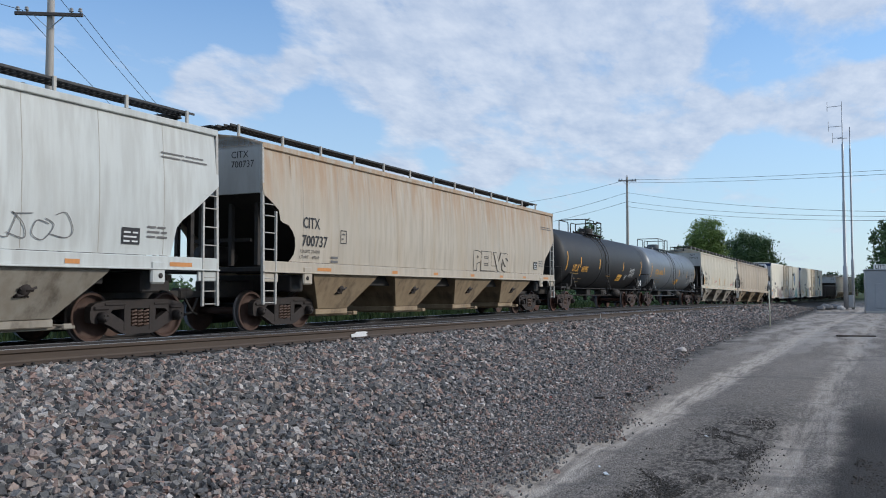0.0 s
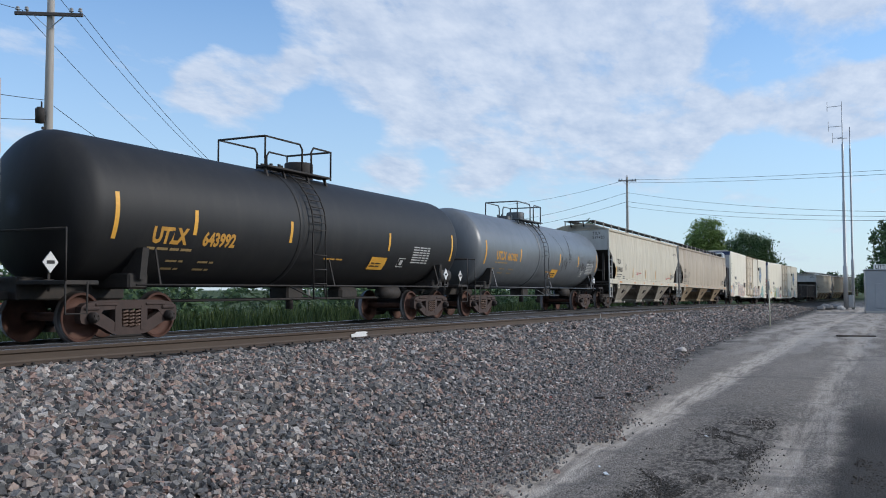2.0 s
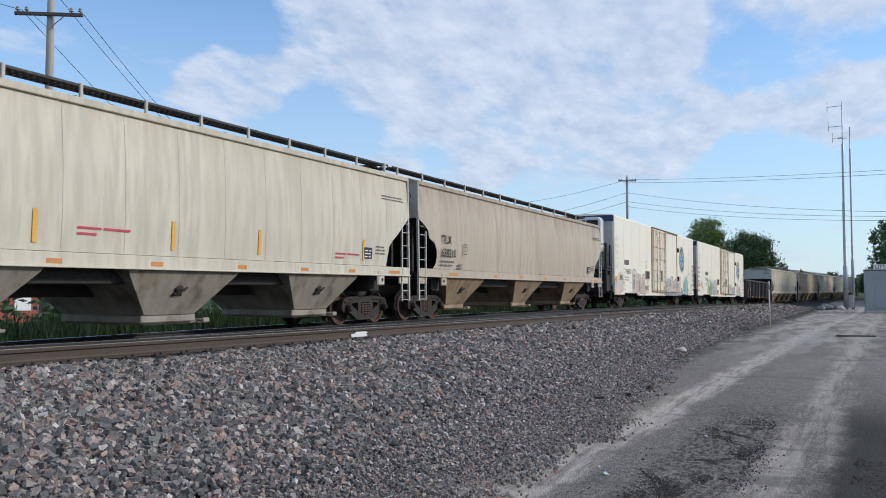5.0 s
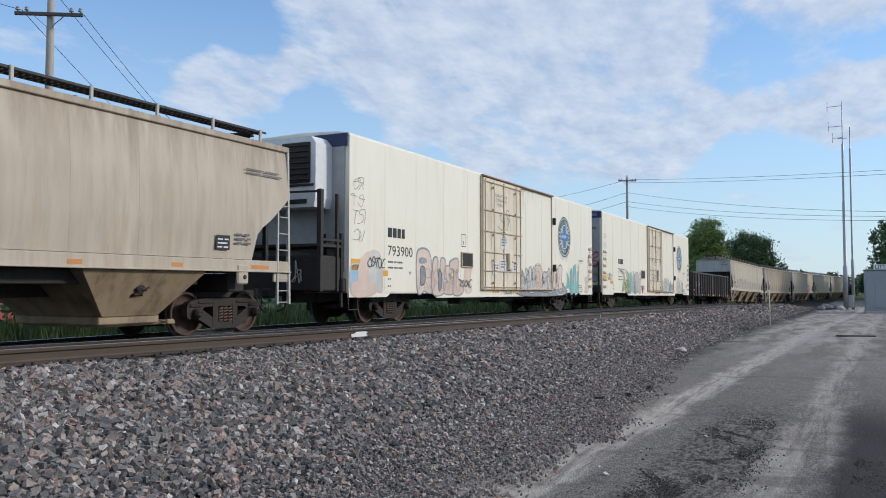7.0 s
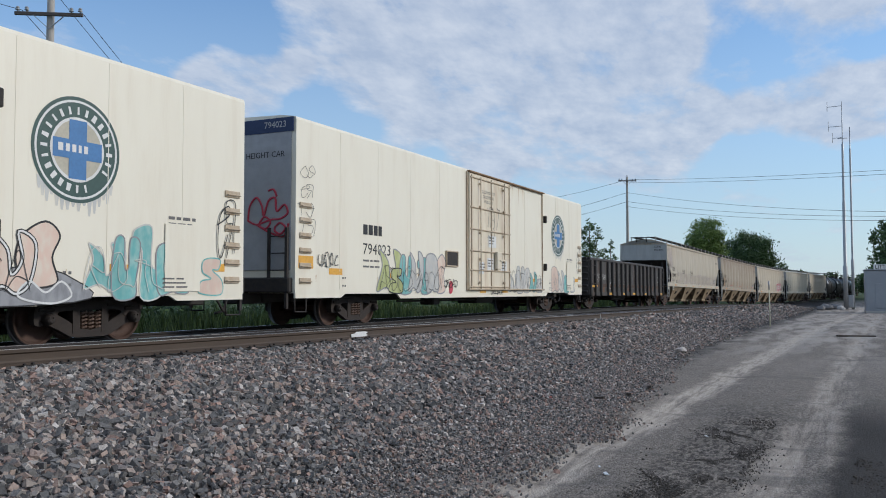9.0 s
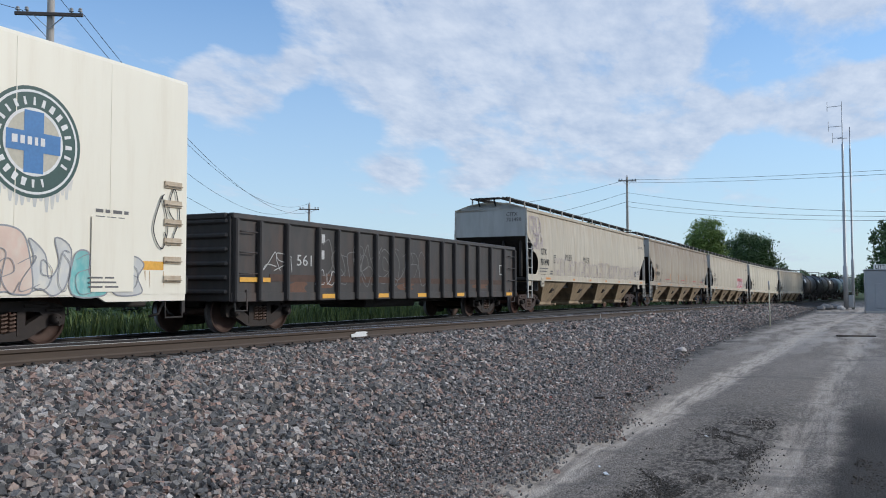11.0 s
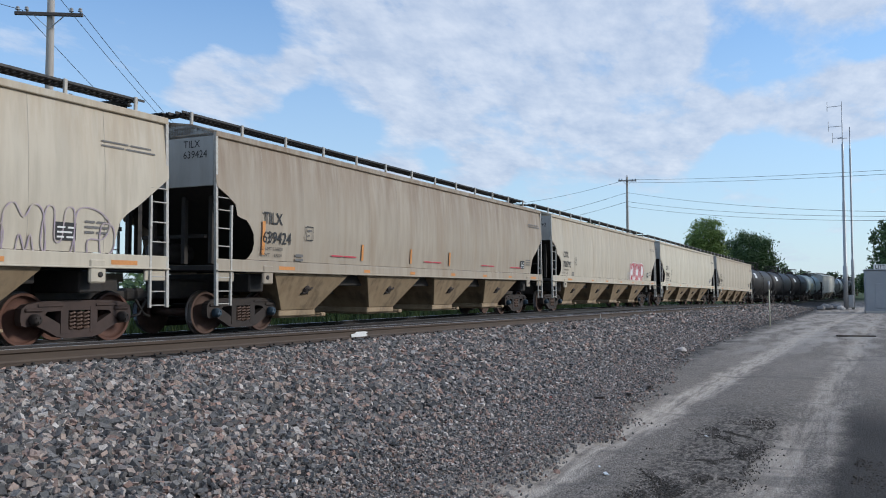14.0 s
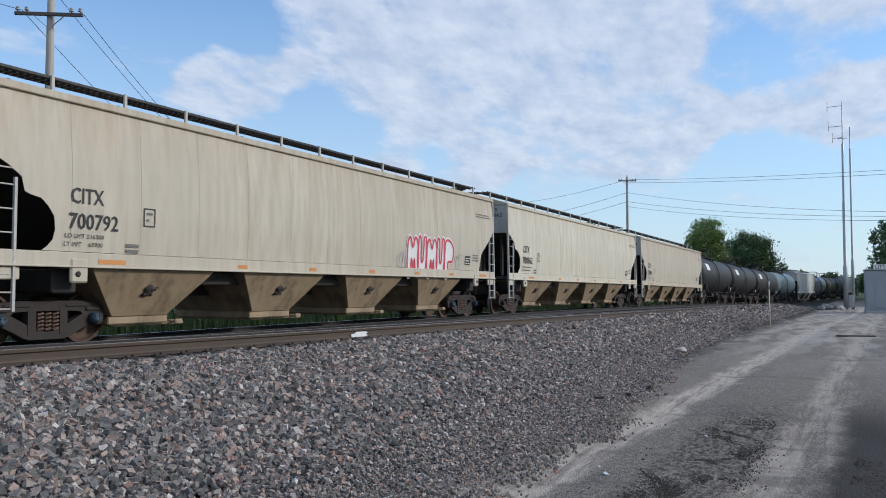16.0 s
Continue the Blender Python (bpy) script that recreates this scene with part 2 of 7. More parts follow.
# ---- mesh building ----
class Shape:
    """Gathers vertices and faces for one mesh."""

    def __init__(self):
        self.v, self.f, self.smooth = [], [], []

    def add(self, verts, faces, smooth=False):
        k = len(self.v)
        self.v += [tuple(p) for p in verts]
        self.f += [tuple(i + k for i in f) for f in faces]
        self.smooth += [smooth] * len(faces)
        return self

    def box(self, c, s, bevel=0.0, m=None):
        hx, hy, hz = s[0] / 2, s[1] / 2, s[2] / 2
        b = min(bevel, hx * 0.9, hy * 0.9, hz * 0.9)
        if b <= 0:
            vs = [(x, y, z) for x in (-hx, hx) for y in (-hy, hy) for z in (-hz, hz)]
            fs = [(0, 1, 3, 2), (4, 6, 7, 5), (0, 4, 5, 1), (2, 3, 7, 6), (0, 2, 6, 4), (1, 5, 7, 3)]
        else:
            vs, fs = [], []
            ix = {}
            for x in (-1, 1):
                for y in (-1, 1):
                    for z in (-1, 1):
                        for ax in range(3):
                            q = [x * hx, y * hy, z * hz]
                            for o in range(3):
                                if o != ax:
                                    q[o] -= (x, y, z)[o] * b
                            ix[(x, y, z, ax)] = len(vs); vs.append(tuple(q))
            for ax in range(3):
                for sg in (-1, 1):
                    cyc = []
                    for u, w in ((-1, -1), (1, -1), (1, 1), (-1, 1)):
                        k = [0, 0, 0]; k[ax] = sg; k[(ax + 1) % 3] = u; k[(ax + 2) % 3] = w
                        cyc.append(ix[(*k, ax)])
                    fs.append(tuple(cyc if sg > 0 else cyc[::-1]))
            for ax in range(3):
                a1, a2 = (ax + 1) % 3, (ax + 2) % 3
                for u in (-1, 1):
                    for w in (-1, 1):
                        k0, k1 = [0, 0, 0], [0, 0, 0]
                        k0[ax], k1[ax] = -1, 1
                        for k in (k0, k1):
                            k[a1], k[a2] = u, w
                        q = (ix[(*k0, a1)], ix[(*k1, a1)], ix[(*k1, a2)], ix[(*k0, a2)])
                        fs.append(q if u * w > 0 else q[::-1])
            for x in (-1, 1):
                for y in (-1, 1):
                    for z in (-1, 1):
                        q = tuple(ix[(x, y, z, ax)] for ax in range(3))
                        fs.append(q if x * y * z > 0 else q[::-1])
        if m is not None:
            vs = [m @ Vector(q) for q in vs]
        return self.add([(q[0] + c[0], q[1] + c[1], q[2] + c[2]) for q in vs], fs)

    def bar(self, a, b, w, h=None, n=4, smooth=None):
        """A rod from a to b: n-sided, half-widths w (and h for flat bars)."""
        a, b = Vector(a), Vector(b)
        d = (b - a).normalized()
        side = d.cross(Vector((0, 0, 1)))
        side = Vector((0, 1, 0)) if side.length < 1e-4 else side.normalized()
        up = side.cross(d)
        h = h or w
        off = math.pi / 4 if n == 4 else 0
        k = 2 ** 0.5 if n == 4 else 1
        ring = [(math.cos(off + 2 * math.pi * i / n) * w * k, math.sin(off + 2 * math.pi * i / n) * h * k) for i in range(n)]
        vs = [p + side * u + up * v for p in (a, b) for u, v in ring]
        fs = [(i, i + n, (i + 1) % n + n, (i + 1) % n) for i in range(n)] + [tuple(range(n)), tuple(range(2 * n - 1, n - 1, -1))]
        return self.add(vs, fs, n > 5 if smooth is None else smooth)

    def rod(self, pts, r, n=6):
        """A bent round bar through the points, in one piece."""
        pts = [Vector(q) for q in pts]
        rings, side = [], None
        for k, q in enumerate(pts):
            d = (pts[min(k + 1, len(pts) - 1)] - pts[max(k - 1, 0)]).normalized()
            side = (side - d * side.dot(d)) if side is not None else d.orthogonal()
            side = d.orthogonal().normalized() if side.length < 1e-4 else side.normalized()
            up = d.cross(side)
            rings.append([q + (side * math.cos(2 * math.pi * i / n) + up * math.sin(2 * math.pi * i / n)) * r for i in range(n)])
        return self.loft(rings, True, True, n > 5)

    def loft(self, rings, closed=True, caps=True, smooth=False):
        n = len(rings[0])
        vs = [p for r in rings for p in r]
        fs = []
        for j in range(len(rings) - 1):
            for i in range(n if closed else n - 1):
                k = (i + 1) % n
                fs.append((j * n + i, j * n + k, (j + 1) * n + k, (j + 1) * n + i))
        if caps and closed:
            fs += [tuple(range(n))[::-1], tuple(range((len(rings) - 1) * n, len(rings) * n))]
        return self.add(vs, fs, smooth)

    def lathe(self, profile, axis="Y", n=24, at=(0, 0, 0), smooth=True):
        rings = []
        for r, h in profile:
            ring = []
            for i in range(n):
                a = 2 * math.pi * i / n
                c, s = r * math.cos(a), r * math.sin(a)
                q = {"Y": (c, h, s), "X": (h, c, s), "Z": (c, s, h)}[axis]
                ring.append(tuple(q[k] + at[k] for k in range(3)))
            rings.append(ring)
        return self.loft(rings, True, True, smooth)

    def plate(self, outline, y0, y1):
        """A flat plate in the xz plane from y0 to y1."""
        return self.loft([[(x, y0, z) for x, z in outline], [(x, y1, z) for x, z in outline]])

    def mesh(self, name, mat):
        me = bpy.data.meshes.new(name)
        me.from_pydata(self.v, [], self.f)
        me.polygons.foreach_set("use_smooth", self.smooth)
        for k in (mat if isinstance(mat, (list, tuple)) else [mat]):
            me.materials.append(k)
        bm = bmesh.new(); bm.from_mesh(me)
        bmesh.ops.recalc_face_normals(bm, faces=bm.faces)
        bm.to_mesh(me); bm.free()
        return me


def part(name, shape, mat, parent, label="", at=None):
    """Link a shape (or a finished mesh) as one mesh object under a thing or part."""
    me = shape if isinstance(shape, bpy.types.Mesh) else shape.mesh(name, mat)
    ob = new(name, me)
    ob.parent = parent
    if at is not None:
        ob.matrix_basis = at
    if label:
        tagged(ob, label)
    return ob


def thing(name, label, category, at=None, group="", kind=""):
    ob = tagged(new(name), label, category, group, kind)
    ob.empty_display_size = 0.3
    if at is not None:
        ob.matrix_basis = at
    return ob


def solid(name, shape, mat, label, category, group="", kind="", at=None):
    ob = tagged(new(name, shape.mesh(name, mat)), label, category, group, kind)
    if at is not None:
        ob.matrix_basis = at
    return ob


def letters(text, size, width=None, offset=0.0):
    """Flat outline mesh data of a line of text, its lower left corner at 0."""
    cu = bpy.data.curves.new("lettering", "FONT")
    cu.body, cu.size, cu.resolution_u, cu.offset = text, size, 2, offset
    ob = bpy.data.objects.new("lettering", cu)
    scene.collection.objects.link(ob)
    bpy.context.view_layer.update()
    me = bpy.data.meshes.new_from_object(ob.evaluated_get(bpy.context.evaluated_depsgraph_get()))
    bpy.data.objects.remove(ob)
    bpy.data.curves.remove(cu)
    v = [list(q.co) for q in me.vertices]
    f = [tuple(p.vertices) for p in me.polygons]
    bpy.data.meshes.remove(me)
    if not v:
        return [], []
    x0, x1 = min(q[0] for q in v), max(q[0] for q in v)
    k = width / (x1 - x0) if width else 1.0
    return [((q[0] - x0) * k, q[1]) for q in v], f


# ---- ground and track ----
def build_ground():
    xs = np.unique(np.concatenate([np.arange(-8, 48, 0.4), np.arange(48, 150, 2.0), np.arange(150, 400, 12.0), np.array([-1600, -700, -300, -150, -80, -50, -35, -25, -18, -13, 500, 700, 1000, 1600, 2600])]))
    ys = np.unique(np.concatenate([np.arange(-18, 6, 0.25), np.arange(6, 60, 4.0), np.array([-1600, -700, -300, -150, -90, -60, -45, -35, -28, -23, -20, 90, 150, 300, 700, 1600])]))
    vs = []
    for x in xs:
        for y in ys:
            z = ground_z(x, y)
            if y < -4.5 and -10 < x < 150:
                z += 0.035 * noise.noise((x * 0.5, y * 0.9, 3.0)) + 0.012 * noise.noise((x * 2.1, y * 2.4, 8.0))
                if y < foot_y(x):
                    road = math.exp(-((y - (-9.9 - 0.033 * x)) / 0.30) ** 2) + math.exp(-((y - (-11.7 - 0.033 * x)) / 0.32) ** 2)
                    z -= 0.045 * road * ease(9.3, 9.9, -y)
                    z += 0.022 * noise.noise((x * 3.5, y * 4.5, 5.0)) * (1 - min(1, road))
            vs.append((float(x), float(y), float(z)))
    n = len(ys)
    fs = [(i * n + j, (i + 1) * n + j, (i + 1) * n + j + 1, i * n + j + 1) for i in range(len(xs) - 1) for j in range(n - 1)]
    me = bpy.data.meshes.new("ground")
    me.from_pydata(vs, [], fs)
    me.polygons.foreach_set("use_smooth", [True] * len(fs))
    me.materials.append(ground_material())
    tagged(new("ground", me), "grey gravel and packed dirt ground sloping up to the railway", "ground", kind="structure")


def ground_material():
    m = bpy.data.materials.new("gravel_and_dirt")
    m.use_nodes = True
    nt = m.node_tree
    bs = nt.nodes["Principled BSDF"]
    bs.inputs["Roughness"].default_value, bs.inputs["Specular IOR Level"].default_value = 0.92, 0.2
    L = nt.links.new
    co = nt.nodes.new("ShaderNodeTexCoord")
    sep = nt.nodes.new("ShaderNodeSeparateXYZ"); L(co.outputs["Object"], sep.inputs[0])

    def nz(scale, st=(1, 1, 1), detail=6.0):
        mp = nt.nodes.new("ShaderNodeMapping"); mp.inputs["Scale"].default_value = st
        L(co.outputs["Object"], mp.inputs[0])
        n = nt.nodes.new("ShaderNodeTexNoise"); n.inputs["Scale"].default_value, n.inputs["Detail"].default_value = scale, detail
        n.inputs["Roughness"].default_value = 0.62
        L(mp.outputs[0], n.inputs["Vector"]); return n.outputs["Fac"]

    def mr(src, a, b, c=0.0, d=1.0):
        r = nt.nodes.new("ShaderNodeMapRange"); r.interpolation_type = "SMOOTHSTEP"
        for i, v in enumerate((a, b, c, d)):
            r.inputs[i + 1].default_value = v
        L(src, r.inputs[0]); return r.outputs[0]

    def mx(fac, a, b, blend="MIX"):
        n = nt.nodes.new("ShaderNodeMix"); n.data_type, n.blend_type = "RGBA", blend
        for s, v in ((n.inputs["Factor"], fac), (n.inputs[6], a), (n.inputs[7], b)):
            if isinstance(v, float):
                s.default_value = v
            elif isinstance(v, tuple):
                s.default_value = (*v, 1)
            else:
                L(v, s)
        return n.outputs[2]

    def mt(op, a, b):
        n = nt.nodes.new("ShaderNodeMath"); n.operation = op
        for s, v in zip(n.inputs, (a, b)):
            if isinstance(v, (int, float)):
                s.default_value = v
            else:
                L(v, s)
        return n.outputs[0]

    # small stones of the ballast, toned down to paint shade beneath the loose ones
    vo = nt.nodes.new("ShaderNodeTexVoronoi"); vo.inputs["Scale"].default_value = 17
    L(co.outputs["Object"], vo.inputs["Vector"])
    hue = nt.nodes.new("ShaderNodeSeparateXYZ"); L(vo.outputs["Color"], hue.inputs[0])
    tone = mx(mr(hue.outputs[0], 0.0, 1.0), (0.04, 0.038, 0.036), (0.11, 0.103, 0.095))
    tone = mx(mr(hue.outputs[1], 0.72, 0.95), tone, (0.11, 0.08, 0.068))
    # near-black cell edges: shade in the gaps, put into the colour
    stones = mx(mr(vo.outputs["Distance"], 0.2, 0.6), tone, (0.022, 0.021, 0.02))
    # dirt: fine dark gravel with pale dust where wheels have run, long along the line
    grit = nt.nodes.new("ShaderNodeTexVoronoi"); grit.inputs["Scale"].default_value = 48
    L(co.outputs["Object"], grit.inputs["Vector"])
    gsep = nt.nodes.new("ShaderNodeSeparateXYZ"); L(grit.outputs["Color"], gsep.inputs[0])
    fine = mx(mr(gsep.outputs[0], 0.0, 1.0), (0.12, 0.105, 0.09), (0.33, 0.288, 0.244))
    fine = mx(mr(nz(26), 0.35, 0.7, 0.0, 0.7), fine, (0.15, 0.131, 0.11))
    u = mt("ADD", sep.outputs["Y"], mt("MULTIPLY", sep.outputs["X"], 0.033))
    u = mt("ADD", u, mt("MULTIPLY", mt("SUBTRACT", nz(0.35, (1, 1, 1), 4.0), 0.5), 0.45))
    u = mt("ADD", u, mt("MULTIPLY", mt("SUBTRACT", nz(2.4, (0.5, 1.2, 1), 6.0), 0.5), 0.55))

    def track(c, w):
        d = mt("ABSOLUTE", mt("ADD", u, -c), 0.0)
        return mr(d, w, w * 0.3)

    pale = mx(mr(nz(11, (0.35, 2.0, 1)), 0.32, 0.72), (0.56, 0.49, 0.41), (0.38, 0.33, 0.275))
    streak = mr(nz(2.2, (0.22, 2.6, 1), 8.0), 0.36, 0.58)
    strip_a = mt("MULTIPLY", track(-9.78, 0.38), mr(nz(2.8, (0.28, 2.6, 1), 8.0), 0.3, 0.56))
    strip_b = mt("MULTIPLY", mt("MULTIPLY", track(-11.75, 0.42), streak), 0.7)
    strip_c = mt("MULTIPLY", mt("MAXIMUM", track(-13.6, 0.6), track(-15.4, 0.9)), streak)
    dirt = mx(mt("MULTIPLY", mt("MAXIMUM", mt("MAXIMUM", strip_a, strip_b), strip_c), 0.9), fine, pale)
    far_dust = mt("MULTIPLY", mr(sep.outputs["X"], 14.0, 34.0), mr(nz(0.9, (0.3, 1.6, 1), 8.0), 0.38, 0.6))
    dirt = mx(mt("MULTIPLY", far_dust, 0.85), dirt, (0.41, 0.37, 0.325))
    cross = mr(nz(1.1, (1.8, 0.35, 1), 7.0), 0.55, 0.68, 0.0, 0.55)
    dirt = mx(cross, dirt, (0.125, 0.114, 0.101))
    rough = mt("MULTIPLY", mr(sep.outputs["X"], 15.5, 10.5), mr(mt("ABSOLUTE", mt("ADD", u, 11.0), 0.0), 0.62, 0.3))
    dirt = mx(mt("MULTIPLY", rough, mr(nz(13, (0.7, 1.5, 1), 8.0), 0.40, 0.62)), dirt, (0.055, 0.048, 0.041))
    dirt = mx(mt("MULTIPLY", mr(u, -11.98, -12.3), mr(sep.outputs["X"], 16.0, 11.0)), dirt, (0.05, 0.045, 0.04))
    grass = mx(mr(nz(3.0), 0.3, 0.7), (0.035, 0.06, 0.02), (0.08, 0.1, 0.035))
    edge = mt("ADD", sep.outputs["Y"], mt("MULTIPLY", mt("SUBTRACT", nz(1.6), 0.5), 1.4))
    near = mr(edge, -9.6, -8.3)
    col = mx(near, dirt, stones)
    col = mx(mr(sep.outputs["Y"], 4.0, 5.2), col, grass)
    far = mr(sep.outputs["X"], 140.0, 220.0)
    col = mx(far, col, grass)
    side = mr(sep.outputs["Y"], -26.0, -22.0, 1.0, 0.0)
    col = mx(side, col, grass)
    L(col, bs.inputs["Base Color"])
    bump = nt.nodes.new("ShaderNodeBump"); bump.inputs["Strength"].default_value, bump.inputs["Distance"].default_value = 0.75, 0.03
    hgt = mt("ADD", mt("MULTIPLY", mt("SUBTRACT", 0.6, vo.outputs["Distance"]), near), mt("ADD", mt("MULTIPLY", nz(7, (0.8, 1.3, 1)), 0.8), mt("MULTIPLY", mt("SUBTRACT", 0.6, grit.outputs["Distance"]), 0.45)))
    L(hgt, bump.inputs["Height"]); L(bump.outputs[0], bs.inputs["Normal"])
    return m


def stone_mesh(name, spots):
    """Angular crushed stones at (x, y, z, size), one mesh: blocks with uneven, chipped corners."""
    rng = np.random.default_rng(5)
    n = len(spots)
    cube = np.array([(x, y, z) for x in (-1, 1) for y in (-1, 1) for z in (-1, 1)], float)
    tri = np.array([(0, 1, 3), (0, 3, 2), (4, 6, 7), (4, 7, 5), (0, 4, 5), (0, 5, 1), (2, 3, 7), (2, 7, 6), (0, 2, 6), (0, 6, 4), (1, 5, 7), (1, 7, 3)])
    spots = np.asarray(spots, float)
    v = cube[None] * rng.uniform(0.36, 0.56, (n, 8, 3))
    v[:, :, 0] += 0.25 * rng.standard_normal((n, 1)) * v[:, :, 2]
    v *= rng.uniform(0.75, 1.25, (n, 1, 3)) * np.array([1.2, 0.95, 0.8])
    # a random heading, and a tilt that leaves most stones lying on a broad face
    yaw, tip, roll = rng.uniform(0, 2 * math.pi, n), rng.normal(0, 0.7, n), rng.normal(0, 0.7, n)
    cz, sz, cy, sy, cx, sx = np.cos(yaw), np.sin(yaw), np.cos(tip), np.sin(tip), np.cos(roll), np.sin(roll)
    R = np.stack([cz * cy, cz * sy * sx - sz * cx, cz * sy * cx + sz * sx, sz * cy, sz * sy * sx + cz * cx, sz * sy * cx - cz * sx, -sy, cy * sx, cy * cx], -1).reshape(n, 3, 3)
    v = np.einsum("nij,nkj->nki", R, v) * spots[:, 3][:, None, None] + spots[:, None, :3]
    f = (tri[None] + (np.arange(n) * 8)[:, None, None]).reshape(-1, 3)
    me = bpy.data.meshes.new(name)
    me.vertices.add(n * 8); me.vertices.foreach_set("co", v.reshape(-1))
    me.loops.add(len(f) * 3); me.loops.foreach_set("vertex_index", f.reshape(-1).astype(np.int32))
    me.polygons.add(len(f)); me.polygons.foreach_set("loop_start", np.arange(0, len(f) * 3, 3, dtype=np.int32))
    me.polygons.foreach_set("use_smooth", np.zeros(len(f), dtype=bool))
    me.update(calc_edges=True); me.validate()
    return me


def build_ballast():
    rng = np.random.default_rng(11)
    spots = []
    for x0, x1, per_m2, size in ((3.0, 10.0, 1250, 0.044), (10.0, 17.0, 1000, 0.047), (17.0, 34.0, 470, 0.06), (34.0, 62.0, 140, 0.088), (62.0, 104.0, 34, 0.14)):
        area = (x1 - x0) * 6.6
        k = int(area * per_m2)
        px, py = rng.uniform(x0, x1, k), rng.uniform(-10.6, -4.2, k)
        for x, y, r, keep in zip(px, py, np.minimum(1.45, rng.lognormal(0, 0.27, k)), rng.uniform(0, 1, k)):
            f = foot_y(x)
            edge = f + 0.45 * noise.noise((x * 0.8, y * 0.8, 1.0)) * 2
            if keep > ease(edge - 0.2, edge + 0.75, y) * 1.02:
                continue
            r *= 0.3 + 0.75 * ease(f - 0.4, f + 2.9, y)
            spots.append((x, y, ground_z(x, y) + 0.035 * noise.noise((x * 0.5, y * 0.9, 3.0)) + (1.15 * rng.uniform() - 0.1) * size * r, size * r))
    # finer gravel thinning out below the foot of the slope
    for x0, x1, per_m2, size in ((4.5, 12.0, 1500, 0.017), (12.0, 20.0, 900, 0.021), (20.0, 36.0, 260, 0.034)):
        k = int((x1 - x0) * 1.7 * per_m2)
        for x, d, r, keep in zip(rng.uniform(x0, x1, k), rng.uniform(-0.6, 1.1, k), np.minimum(1.8, rng.lognormal(0, 0.35, k)), rng.uniform(0, 1, k)):
            y = foot_y(x) + d
            if keep < ease(-0.5, 0.35, d + 0.35 * noise.noise((x * 1.1, d * 1.6, 20.0))):
                spots.append((x, y, ground_z(x, y) + 0.035 * noise.noise((x * 0.5, y * 0.9, 3.0)) + 0.2 * size * r, size * r))
    clods = []
    for x, u, r in zip(rng.uniform(5.5, 13.0, 26000), rng.normal(-11.0, 0.2, 26000), rng.lognormal(0, 0.4, 26000)):
        if noise.noise((x * 0.9, u * 2.2, 31.0)) + 0.3 * noise.noise((x * 4, u * 6, 2.0)) > 0.0 and r < 3 and rng.uniform() < 1 - ease(8.5, 12.5, x):
            y = u - 0.033 * x
            clods.append((x, y, ground_z(x, y) + 0.035 * noise.noise((x * 0.5, y * 0.9, 3.0)) - 0.004, 0.0075 * r))
    for x, u, r in zip(rng.uniform(6.0, 12.5, 9000), rng.uniform(-13.2, -12.3, 9000), rng.lognormal(0, 0.45, 9000)):
        if noise.noise((x * 0.8, u * 1.8, 37.0)) > -0.12 and r < 3:
            y = u - 0.033 * x
            clods.append((x, y, ground_z(x, y) + 0.035 * noise.noise((x * 0.5, y * 0.9, 3.0)) - 0.004, 0.008 * r))
    me = stone_mesh("soil_clods", clods)
    me.materials.append(SOIL)
    tagged(new("soil_clods", me), "dark crumbled soil clods churned up by wheels", "soil", kind="stuff")
    me = stone_mesh("ballast_stones", spots)
    me.materials.append(STONE)
    tagged(new("ballast_stones", me), "loose grey and pinkish crushed ballast stones on the slope", "ballast", kind="stuff")


RAIL_PROFILE = [(-0.076, -0.185), (0.076, -0.185), (0.076, -0.173), (0.016, -0.152), (0.009, -0.13), (0.009, -0.06), (0.034, -0.042), (0.037, -0.012), (0.03, -0.002),
                (0.012, 0.0), (-0.012, 0.0), (-0.03, -0.002), (-0.037, -0.012), (-0.034, -0.042), (-0.009, -0.06), (-0.009, -0.13), (-0.016, -0.152), (-0.076, -0.173)]


def rail(name, fy, fz, s0, s1, parent, label, side):
    rings = []
    s = s0
    while s <= s1 + 1e-6:
        rings.append([(s, fy(s) + u, fz(s) + w) for u, w in RAIL_PROFILE])
        s += 4.0
    sh = Shape().loft(rings)
    me = sh.mesh(name, [side, RAIL_TOP])
    for p in me.polygons:
        c = p.center
        if p.normal.z > 0.5 and c.z - fz(c.x) > -0.006:
            p.material_index = 1
    return part(name, me, None, parent, label)


